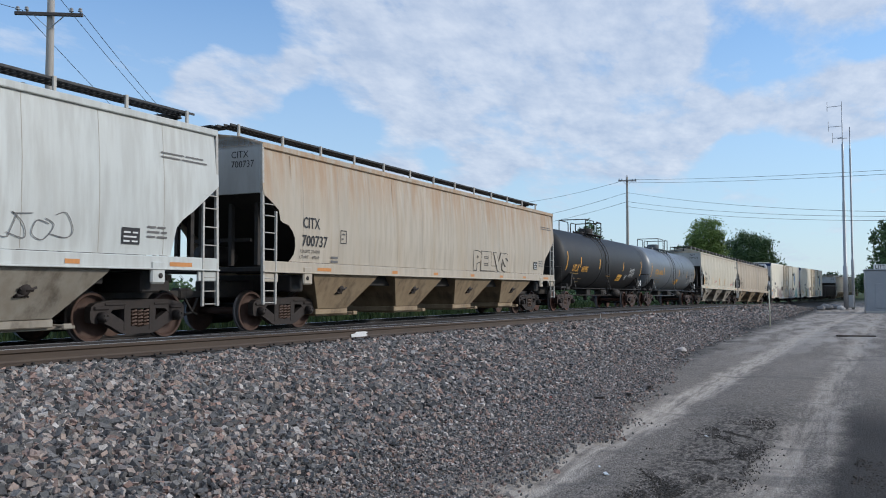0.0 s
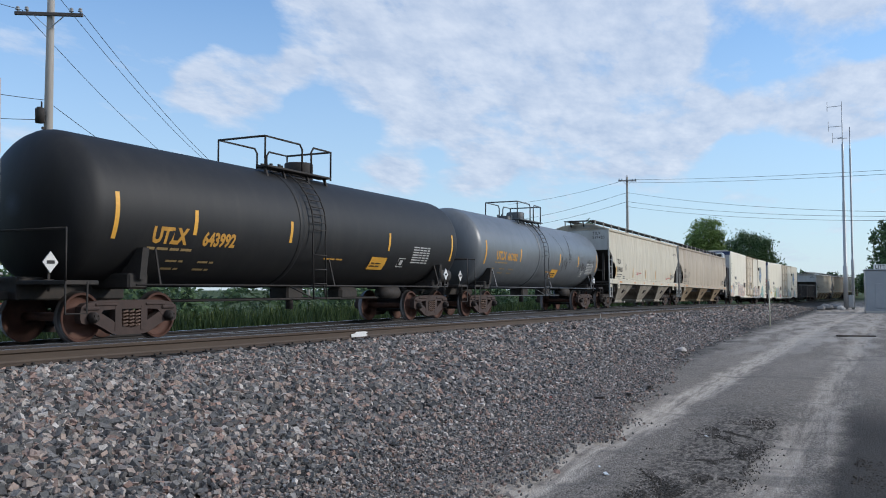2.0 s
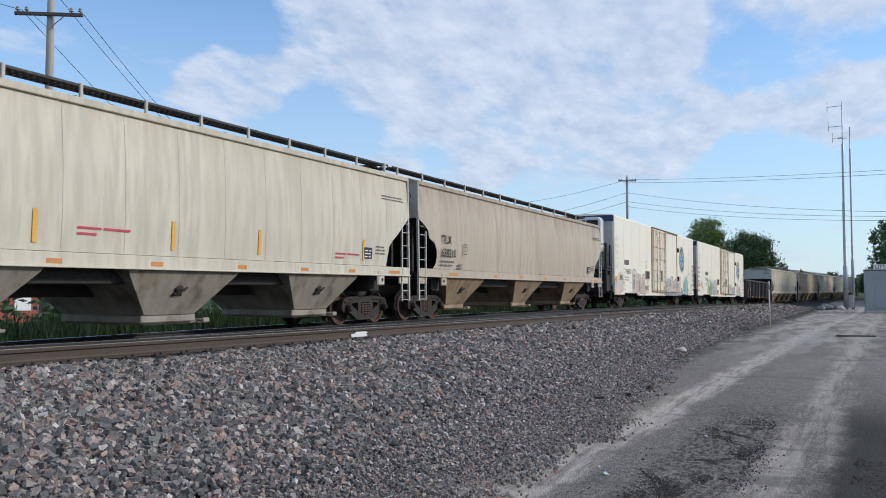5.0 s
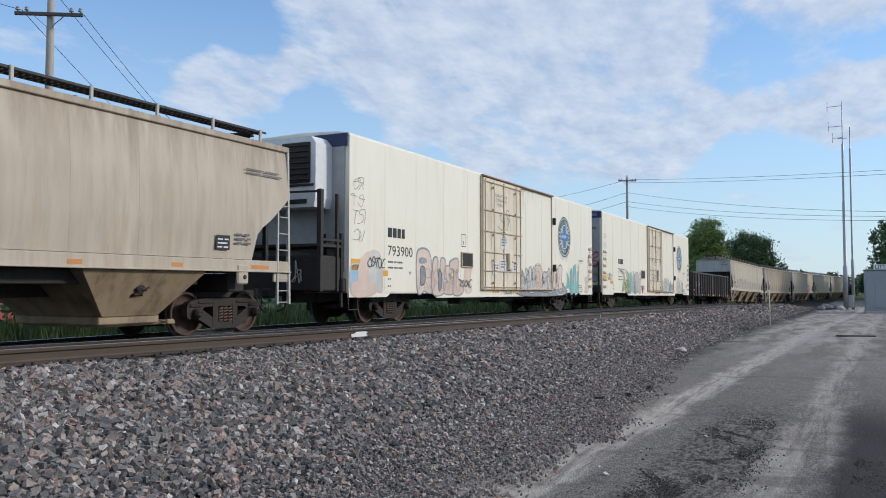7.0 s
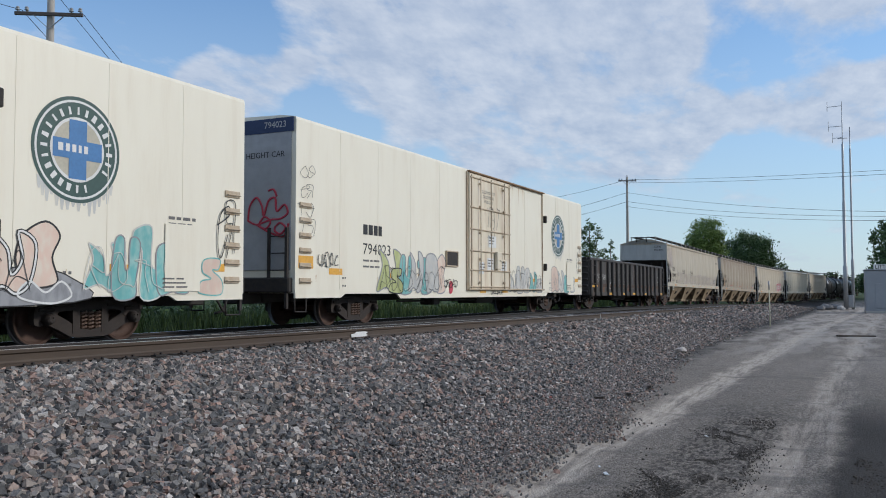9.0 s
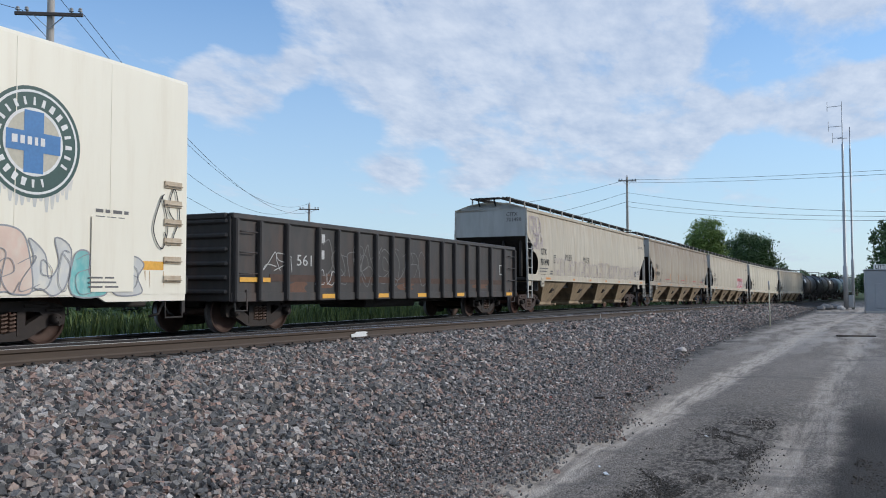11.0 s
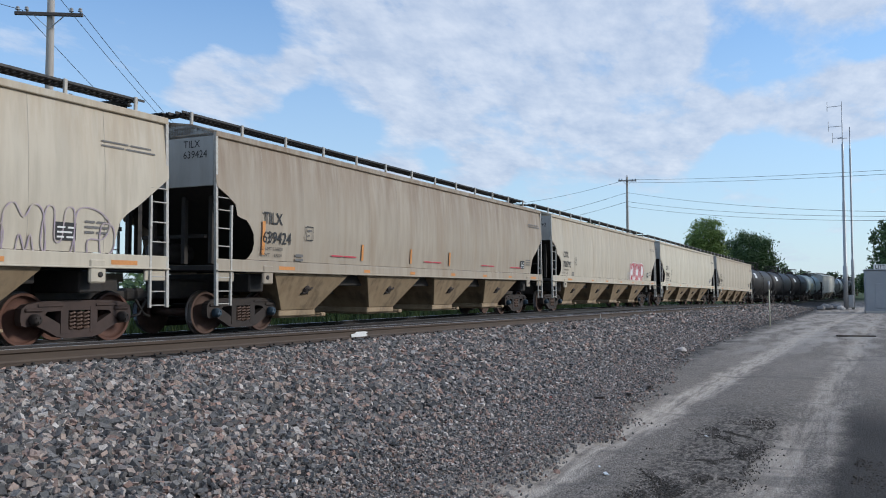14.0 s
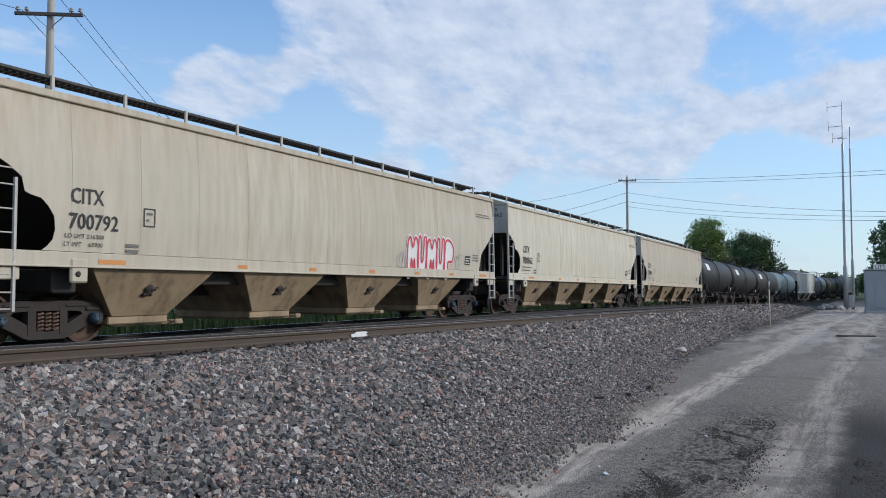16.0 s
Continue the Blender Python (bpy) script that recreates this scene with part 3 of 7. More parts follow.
def build_tracks():
    main = thing("railway_track", "main railway track with polished steel rails on ballast", "railway track", kind="structure")
    for off in (0.0, 1.51):
        rail("rail", lambda s, o=off: line_y(s) + o, line_z, -120, 500, main, "dark steel rail with a polished head", RAIL_DARK)
    side = thing("siding_track", "rusty siding track lying beside the main line", "railway track", kind="structure")
    rail("rail", lambda s: -4.0, lambda s: siding_z(s) + 0.21, -60, 106, side, "brown steel siding rail", RAIL_SIDE)
    rail("rail", lambda s: -2.49, lambda s: siding_z(s) + 0.21 - 0.062, -60, 106, side, "dark steel siding rail", RAIL_DARK)
    tie = Shape().box((0, 0, -0.09), (0.22, 2.55, 0.18), 0.012).mesh("tie", TIE)
    for k in range(130):
        x = -4 + k * 0.5
        part("tie", tie, None, main, at=pose(x, line_y(x) + 0.755, line_z(x) - 0.205))
    for k in range(130):
        x = -4 + k * 0.5
        part("tie", tie, None, side, at=pose(x, -3.245, siding_z(x) - 0.062))
    clip = Shape().box((0, -0.085, 0.018), (0.035, 0.03, 0.03), 0.006).box((0.11, -0.085, 0.022), (0.03, 0.035, 0.035), 0.006).box((0.055, -0.1, 0.003), (0.2, 0.10, 0.018)).mesh("spike_plate", GREASE_AND_SHADE)
    for k in range(150):
        x = 2.6 + k * 0.5
        part("spike_plate", clip, None, side, at=pose(x, -4.0, siding_z(x) + 0.012))
    # a sun gleam on the siding rail, painted as a bright white patch
    x, y = 13.92, -4.0
    me = Shape().plate([(-0.27, -0.075), (0.1, -0.085), (0.25, -0.07), (0.3, -0.01), (0.24, 0.0), (0.31, 0.04), (0.2, 0.055), (-0.1, 0.06), (-0.16, 0.03), (-0.29, 0.02)], -0.006, 0.006)
    part("paint_patch", me, WHITE_PLATE, side, "white patch painted as a sun gleam on the rail web", at=pose(x, y - 0.03, siding_z(x) + 0.09))
    part("paint_patch", Shape().box((0, 0, 0), (0.035, 0.02, 0.17), 0.004), WHITE_PLATE, side, "white paint mark on the rail", at=pose(31.0, y - 0.035, siding_z(31.0) + 0.1))
    # plank at the end of the siding by the crossing
    solid("crossing_plank", Shape().box((0, 0, 0.1), (3.0, 0.35, 0.22), 0.03), TIE, "dark creosoted crossing plank beside the rail end", "plank", at=pose(104, -4.55, ground_z(104, -4.55)))


CAST_RED = material("reddish_rusty_cast_steel", (0.066, 0.043, 0.036), 0.75, 0.1, (0.034, 0.026, 0.024), grain=6, bump=0.35)
SOIL = material("dark_crumbled_soil", (0.07, 0.062, 0.054), 0.95, 0.0, (0.15, 0.136, 0.12), grain=20, bump=0.5, spec=0.15)
TIE = material("creosoted_timber", (0.06, 0.047, 0.038), 0.85, 0.0, (0.1, 0.085, 0.07), grain=14, stretch=(4, 0.4, 2), bump=0.4)


# ---- freight car parts ----
CACHE = {}


def cached(key, make):
    if key not in CACHE:
        CACHE[key] = make()
    return CACHE[key]


def wheelset_mesh(mats):
    def make():
        sh = Shape()
        prof = [(0.0, -0.09), (0.09, -0.09), (0.11, -0.06), (0.13, 0.015), (0.36, 0.035), (0.40, -0.02), (0.405, -0.055), (0.405, -0.055), (0.445, -0.06), (0.445, -0.06), (0.453, -0.05), (0.453, -0.05), (0.457, 0.03), (0.457, 0.03), (0.485, 0.05), (0.485, 0.085), (0.485, 0.085), (0.40, 0.085), (0.38, 0.06), (0.12, 0.055), (0.1, 0.09), (0.0, 0.09)]
        for sg in (-1, 1):
            sh.lathe([(r, sg * (0.775 - h) if sg > 0 else -(0.775 - h)) for r, h in prof], "Y", 28)
        sh.lathe([(0.085, -0.7), (0.085, 0.7)], "Y", 12)
        me = sh.mesh("wheelset", list(mats))
        for p in me.polygons:
            c = p.center
            r = math.hypot(c.x, c.z)
            inset = 0.775 - abs(c.y)
            if 0.4465 < r < 0.4525 and inset < -0.04:
                p.material_index = 1
            elif r > 0.452:
                p.material_index = 2
        return me
    return make


def side_frame_shape():
    """A cast three-piece truck side frame with window openings and spring pocket."""
    sh = Shape()
    for sx in (-1, 1):
        # pedestal and the sloping tension member, upper compression member
        sh.loft([[(sx * x, y, z) for y, z in ((-0.075, z0), (0.075, z0), (0.075, z1), (-0.075, z1))] for x, z0, z1 in
                 ((1.17, 0.44, 0.56), (1.15, 0.37, 0.65), (1.06, 0.34, 0.71), (0.83, 0.42, 0.75), (0.66, 0.585, 0.765), (0.35, 0.60, 0.77), (0.0, 0.60, 0.77))])
        sh.loft([[(sx * x, y, z) for y, z in ((-0.07, z0), (0.07, z0), (0.07, z1), (-0.07, z1))] for x, z0, z1 in
                 ((0.88, 0.36, 0.60), (0.66, 0.26, 0.51), (0.45, 0.15, 0.40), (0.30, 0.12, 0.30), (0.0, 0.12, 0.24))])
        sh.loft([[(sx * x, y, z) for x, y in ((0.235, -0.08), (0.39, -0.08), (0.39, 0.07), (0.235, 0.07))] for z in (0.2, 0.66)])
        sh.box((sx * 0.93, 0.02, 0.46), (0.30, 0.19, 0.24), 0.05).box((sx * 0.93, -0.085, 0.62), (0.34, 0.05, 0.07), 0.02).box((sx * 0.6, -0.082, 0.69), (0.5, 0.03, 0.05), 0.012)
    return sh


def bogie(car, x, red=False, blue=False):
    """A two-axle freight bogie under a car; wheelsets keep a node of their own for turning."""
    kind = "red" if red else "plain"
    b = part("bogie", cached("bolster", lambda: Shape().box((0, 0, 0.52), (0.32, 1.95, 0.24), 0.04).box((0, 0, 0.72), (0.4, 0.5, 0.18), 0.03).box((0.3, 0, 0.3), (0.12, 1.7, 0.09), 0.02).box((-0.3, 0, 0.3), (0.12, 1.7, 0.09), 0.02).mesh("bogie", GREASE_AND_SHADE)), None, car, at=pose(x, 0, 0))
    for sy in (-1, 1):
        part("side_frame", cached(("frame", kind), lambda: side_frame_shape().mesh("side_frame", CAST_RED if red else CAST)), None, b, at=pose(0, sy * 1.0, 0, 0, 0, 0 if sy < 0 else 180))
        spring = cached("spring", make_springs)
        part("coil_spring", spring, None, b, at=pose(0, sy * 1.0, 0))
        for ax in (-0.93, 0.93):
            cap = cached(("cap", blue), lambda: Shape().lathe([(0.0, -0.13), (0.075, -0.13), (0.08, -0.11), (0.09, -0.1), (0.1, -0.08), (0.1, 0.08), (0.0, 0.08)], "Y", 16)
                         .box((0.04, -0.135, 0.03), (0.03, 0.02, 0.03)).box((-0.04, -0.135, 0.03), (0.03, 0.02, 0.03)).box((0, -0.135, -0.045), (0.03, 0.02, 0.03)).mesh("bearing_cap", BLUECAP if blue else CAST))
            part("bearing_cap", cap, None, b, at=pose(ax, sy * 1.08, 0.457, 0, 0, 0 if sy < 0 else 180))
    for ax in (-0.93, 0.93):
        w = part("wheelset", cached(("wheel", kind), wheelset_mesh((WHEEL_RED if red else WHEEL, TREAD, TREAD_DULL))), None, b, "rusty steel wheelset with bright rims", at=pose(ax, 0, 0.457))
        WHEELSETS.append((w, ax))
    return b


WHEELSETS = []


def make_springs():
    sh = Shape()
    for cx in (-0.15, 0.0, 0.15):
        r, turns = 0.065, 5
        pts = [(cx + r * math.cos(a), r * math.sin(a) - 0.035, 0.25 + 0.32 * a / (2 * math.pi * turns)) for a in [2 * math.pi * k / 8 for k in range(8 * turns + 1)]]
        sh.rod(pts, 0.021, 5)
    return sh.mesh("coil_spring", SPRING)


def coupler(car, x, sgn, length=0.6):
    sh = Shape().box((0, 0, 0.85), (length, 0.14, 0.16), 0.02).box((length / 2 * sgn, 0.03, 0.85), (0.28, 0.3, 0.26), 0.05)
    sh.rod([(0.1 * sgn, -0.25, 0.75), (0.3 * sgn, -0.28, 0.45), (0.5 * sgn, -0.22, 0.4)], 0.03)
    part("coupler", sh, GREASE_AND_SHADE, car, at=pose(x + sgn * length * 0.3, 0, 0))


def on_side(car, name, verts, faces, mat, x, z, fy, label="", sx=1.0, lift=0.005):
    """Flat marking laid on a car's flank; fy(z) is the flank's half width."""
    sh = Shape()
    sh.add([(x + q[0] * sx, -fy(z + q[1]) - lift, z + q[1]) for q in verts], faces)
    return part(name, sh, mat, car, label)


def write(car, text, x, z, size, fy, mat, width=None, offset=0.0, label=""):
    v, f = letters(text, size / 0.72, width, offset)
    on_side(car, "lettering", v, f, mat, x, z, fy, label or "painted lettering '%s'" % text.lower())


def bars(car, rows, x, z, fy, mat, size=0.05, gap=0.09):
    """Unreadable small print as plain bars."""
    v, f = [], []
    for k, words in enumerate(rows):
        u = 0.0
        for w in words:
            b = len(v)
            v += [(u, -k * gap), (u + w, -k * gap), (u + w, -k * gap + size), (u, -k * gap + size)]
            f.append((b, b + 1, b + 2, b + 3)); u += w + 0.05
    ob = on_side(car, "small_print", v, f, mat, x, z, fy)
    if len(f) > 1:
        tagged(ob, "rows of small painted print", kind="stuff")


def strip(car, x, z, w, h, fy, mat, name="reflective_strip"):
    n = max(1, int(w / 0.3)) if h > w else 1
    rows = max(2, int(h / 0.12))
    v = [(w * i, h * j / rows) for j in range(rows + 1) for i in (0, 1)]
    f = [(2 * j, 2 * j + 1, 2 * j + 3, 2 * j + 2) for j in range(rows)]
    on_side(car, name, v, f, mat, x, z, fy)


SCRAWLS = [
    [(0.85, 0.8), (0.45, 1.0), (0.08, 0.55), (0.3, 0.05), (0.9, 0.2)],
    [(0.5, 0.95), (0.1, 0.55), (0.4, 0.08), (0.85, 0.4), (0.6, 0.9), (0.3, 0.85)],
    [(0.0, 0.05), (0.25, 0.5), (0.45, 1.0), (0.6, 0.55), (0.85, 0.0), (0.65, 0.4), (0.2, 0.38)],
    [(0.05, 0.85), (0.5, 0.95), (0.95, 0.9), (0.55, 0.88), (0.5, 0.5), (0.45, 0.0)],
    [(0.15, 0.5), (0.75, 0.6), (0.6, 0.9), (0.2, 0.7), (0.2, 0.2), (0.6, 0.05), (0.95, 0.25)],
    [(0.85, 0.85), (0.4, 0.95), (0.2, 0.7), (0.7, 0.4), (0.65, 0.1), (0.1, 0.1)],
    [(0.1, 0.0), (0.15, 0.5), (0.2, 0.95), (0.7, 0.9), (0.75, 0.6), (0.25, 0.5), (0.5, 0.3), (0.9, 0.0)],
    [(0.1, 0.9), (0.15, 0.3), (0.4, 0.05), (0.75, 0.2), (0.85, 0.9)],
]


def strokes(car, x, z, w, h, fy, mat, seed, count, thick=0.03, slant=0.0, name="graffiti"):
    """Scrawled paint lines: one looping stroke after another, with no words."""
    r = random.Random(seed)
    step = w / count
    last = -1
    for k in range(count):
        v, f = [], []
        pick = r.randrange(len(SCRAWLS))
        pick = (pick + 1) % len(SCRAWLS) if pick == last else pick
        last = pick
        hh, z_off = h * r.uniform(0.7, 0.95), h * r.uniform(0.0, 0.06)
        flip, wide, lean = r.random() < 0.5, r.uniform(1.1, 1.6), r.uniform(-0.15, 0.35)
        pts = [(step * (k - 0.2 + wide * ((1 - u if flip else u) + lean * q + r.uniform(-0.12, 0.12))), z_off + hh * min(1, max(0.02, q + r.uniform(-0.15, 0.15)))) for u, q in SCRAWLS[pick]]
        n = len(pts)
        fine = []
        for i in range(n - 1):
            p0, p1, p2, p3 = (pts[max(0, i - 1)], pts[i], pts[i + 1], pts[min(n - 1, i + 2)])
            for j in range(6):
                t = j / 6
                fine.append(tuple(0.5 * (2 * b + (c - a0) * t + (2 * a0 - 5 * b + 4 * c - d) * t * t + (3 * b - a0 - 3 * c + d) * t ** 3) for a0, b, c, d in zip(p0, p1, p2, p3)))
        fine.append(pts[-1])
        for i, (ax, az) in enumerate(fine):
            (lx, lz), (nx_, nz_) = fine[max(0, i - 1)], fine[min(len(fine) - 1, i + 1)]
            d = math.hypot(nx_ - lx, nz_ - lz) or 1
            wd = thick * (0.5 if 0 < i < len(fine) - 1 else 0.3)
            ux, uz = -(nz_ - lz) / d * wd, (nx_ - lx) / d * wd
            v += [(ax + ux + slant * az, max(0, az + uz)), (ax - ux + slant * az, max(0, az - uz))]
        f = [(2 * i, 2 * i + 1, 2 * i + 3, 2 * i + 2) for i in range(len(fine) - 1)]
        on_side(car, name, v, f, mat, x, z, fy, lift=0.009 + 0.0006 * (k % 3))


def streaks(car, x0, x1, z, n, fy, mat, seed, longest=1.0, name="rust_streak"):
    """Thin tapering runs of rust below an edge."""
    r = random.Random(seed)
    for _ in range(n):
        x, ln, w = r.uniform(x0, x1), longest * r.uniform(0.15, 1.0) ** 1.5, r.uniform(0.004, 0.014)
        v = []
        for j in range(6):
            t = j / 5
            k = w * (1 - t) ** 0.7
            v += [(x - k + 0.004 * math.sin(5 * t + x), z - ln * t), (x + k + 0.004 * math.sin(5 * t + x), z - ln * t)]
        sh = Shape()
        sh.add([(q[0], -fy(q[1]) - 0.004, q[1]) for q in v], [(2 * j, 2 * j + 1, 2 * j + 3, 2 * j + 2) for j in range(5)])
        part(name, sh, mat, car)


def rounded(pts, closed=True, n=5):
    """Points of a smooth curve through the given ones."""
    m, out = len(pts), []
    for i in range(m if closed else m - 1):
        q = [pts[(i + d) % m] if closed else pts[min(max(i + d, 0), m - 1)] for d in (-1, 0, 1, 2)]
        for j in range(n):
            t = j / n
            out.append(tuple(0.5 * (2 * b + (c - a) * t + (2 * a - 5 * b + 4 * c - d) * t * t + (3 * b - a - 3 * c + d) * t ** 3) for a, b, c, d in zip(*q)))
    return out if closed else out + [pts[-1]]


def sprayed(car, pts, fill, rim, x, z, sx, sz, fy, lift=0.006, thick=0.05, name="graffiti"):
    """One sprayed shape: a filled outline with a painted line round it."""
    ring = [(u * sx, w * sz) for u, w in rounded(pts)]
    if fill is not None:
        on_side(car, name, ring, [tuple(range(len(ring)))], fill, x, z, fy, lift=lift)
    if rim is not None:
        m, v = len(ring), []
        for i, (u, w) in enumerate(ring):
            (a, b), (c, d) = ring[i - 1], ring[(i + 1) % m]
            k = math.hypot(c - a, d - b) or 1.0
            nx, nz = -(d - b) / k * thick / 2, (c - a) / k * thick / 2
            v += [(u + nx, w + nz), (u - nx, w - nz)]
        f = [(2 * i, 2 * i + 1, (2 * i + 3) % (2 * m), (2 * i + 2) % (2 * m)) for i in range(m)]
        on_side(car, name + "_outline", v, f, rim, x, z, fy, lift=lift + 0.002)


def fat_word(car, text, x, z, size, width, fy, fill, rim):
    """Hollow letters: a dark swollen outline with the ground colour inside."""
    write(car, text, x, z, size, fy, rim, width, 0.066)
    v, f = letters(text, size / 0.72, width, 0.045)
    on_side(car, "graffiti", v, f, fill, x, z, fy, lift=0.008)


# letter-like shapes: across in metres, up as a share of the height
FAT_ROUND = [(0.0, 0.3), (0.02, 0.88), (0.4, 1.0), (0.8, 0.92), (0.96, 0.6), (1.02, 0.08), (0.7, 0.03), (0.5, 0.07), (0.12, 0.0)]
FAT_CUP = [(0.02, 0.04), (0.08, 0.82), (0.38, 0.88), (0.4, 0.45), (0.54, 0.45), (0.6, 0.88), (0.92, 0.82), (0.8, 0.3), (0.74, 0.0)]
FAT_SNAKE = [(0.0, 0.04), (0.06, 0.28), (0.38, 0.34), (0.1, 0.48), (0.16, 0.74), (0.66, 0.76), (0.62, 0.54), (0.42, 0.52), (0.74, 0.3), (0.7, 0.0)]
FAT_CROSS = [(0.0, 0.84), (0.56, 0.9), (0.56, 0.42), (0.9, 0.32), (0.9, 0.02), (0.22, 0.0), (0.26, 0.58), (0.0, 0.64)]
SPIKE = [(0.0, 0.05), (0.2, 0.6), (0.1, 0.95), (0.42, 0.7), (0.5, 0.3), (0.7, 0.55), (0.62, 0.98), (0.95, 0.8), (0.86, 0.2), (0.6, 0.0), (0.34, 0.12)]
HOUSE = [(0.0, 0.35), (0.1, 0.75), (0.55, 1.0), (0.85, 0.8), (0.7, 0.45), (0.8, 0.05), (0.2, 0.0)]
BUBBLE_ARCH = [(0.0, 0.0), (-0.02, 0.75), (0.14, 0.98), (0.3, 0.72), (0.45, 0.98), (0.62, 0.8), (0.66, 0.05), (0.5, 0.0), (0.42, 0.4), (0.34, 0.1), (0.24, 0.4), (0.16, 0.0)]
BUBBLE_U = [(0.06, 0.9), (0.0, 0.2), (0.25, -0.03), (0.52, 0.15), (0.55, 0.9), (0.4, 0.92), (0.34, 0.35), (0.22, 0.35), (0.2, 0.92)]
BUBBLE_P = [(0.0, 0.0), (0.0, 0.9), (0.35, 0.98), (0.62, 0.72), (0.5, 0.4), (0.22, 0.36), (0.2, 0.0)]
DOT = [(0.0, 0.0), (0.0, 1.0), (0.8, 1.0), (1.0, 0.4), (0.7, 0.0)]


def bubble_row(car, x, z, w, h, fy, mat, words, thick=0.03):
    """A row of outlined bubble letters, three to a word."""
    for k in range(words):
        hh = h * (1 - 0.08 * (k % 3))
        sprayed(car, DOT, None, mat, x + w * (k + 0.86) / words, z + 0.1, w / words * 0.14, hh * 0.55, fy, 0.004, thick)
        for j in range(3):
            g = (BUBBLE_ARCH, BUBBLE_U, BUBBLE_P)[j]
            sprayed(car, g, None, mat, x + w * k / words + j * w / words * 0.31, z, w / words * 0.52, hh, fy, 0.004 + 0.001 * j, thick)


# ---- covered hopper ----
def hopper_half(z):
    return float(np.interp(z, [1.2, 1.6, 2.3, 3.1, 3.8, 4.05, 4.2, 4.3], [1.60, 1.605, 1.635, 1.625, 1.575, 1.55, 1.53, 1.5]))


CUT = [(1.60, 0.97), (1.66, 1.06), (1.78, 1.17), (1.95, 1.21), (2.16, 1.18), (2.32, 1.06), (2.44, 0.92), (2.48, 0.72), (2.52, 0.62), (2.75, 0.56), (2.90, 0.34), (3.07, 0.03), (3.2, 0.0), (4.15, 0.0)]


def hopper_side(half, straight_cut, sy, bulge=0.009):
    sh = Shape()
    zs = sorted(set([c[0] for c in CUT] + [2.05, 2.62, 3.45, 3.7, 3.9, 4.05]))
    cut = [(1.60, 1.33), (2.23, 1.17), (2.5, 0.75), (3.07, 0.0), (4.15, 0.0)] if straight_cut else CUT
    joints = [half * 2 * k / 13 - half for k in range(1, 13)]
    xs = [0.0] + sorted([q for j in joints for q in (j - 0.05, j - 0.012, j + 0.012, j + 0.05)] + [j + half / 13 for j in joints[:-1]]) + [1.0]
    rows = []
    for z in zs:
        c0 = float(np.interp(z, [q[0] for q in CUT], [q[1] for q in CUT]))
        c1 = float(np.interp(z, [q[0] for q in cut], [q[1] for q in cut]))
        row = []
        for k, x in enumerate(xs):
            x = -half + c0 if k == 0 else (half - c1 if k == len(xs) - 1 else x)
            x = min(max(x, -half + c0), half - c1)
            dent = 0.006 if any(abs(x - j) < 0.02 for j in joints) else 0.0
            belly = bulge * math.cos(math.pi * ((x + half) * 13 / (2 * half) % 1.0 - 0.5)) * math.sin(math.pi * (z - 1.6) / 2.55)
            row.append((x, sy * (hopper_half(z) - dent + belly), z))
        rows.append(row)
    n = len(xs)
    sh.add([p for r in rows for p in r], [(j * n + i, j * n + i + 1, (j + 1) * n + i + 1, (j + 1) * n + i) for j in range(len(rows) - 1) for i in range(n - 1)], True)
    return sh


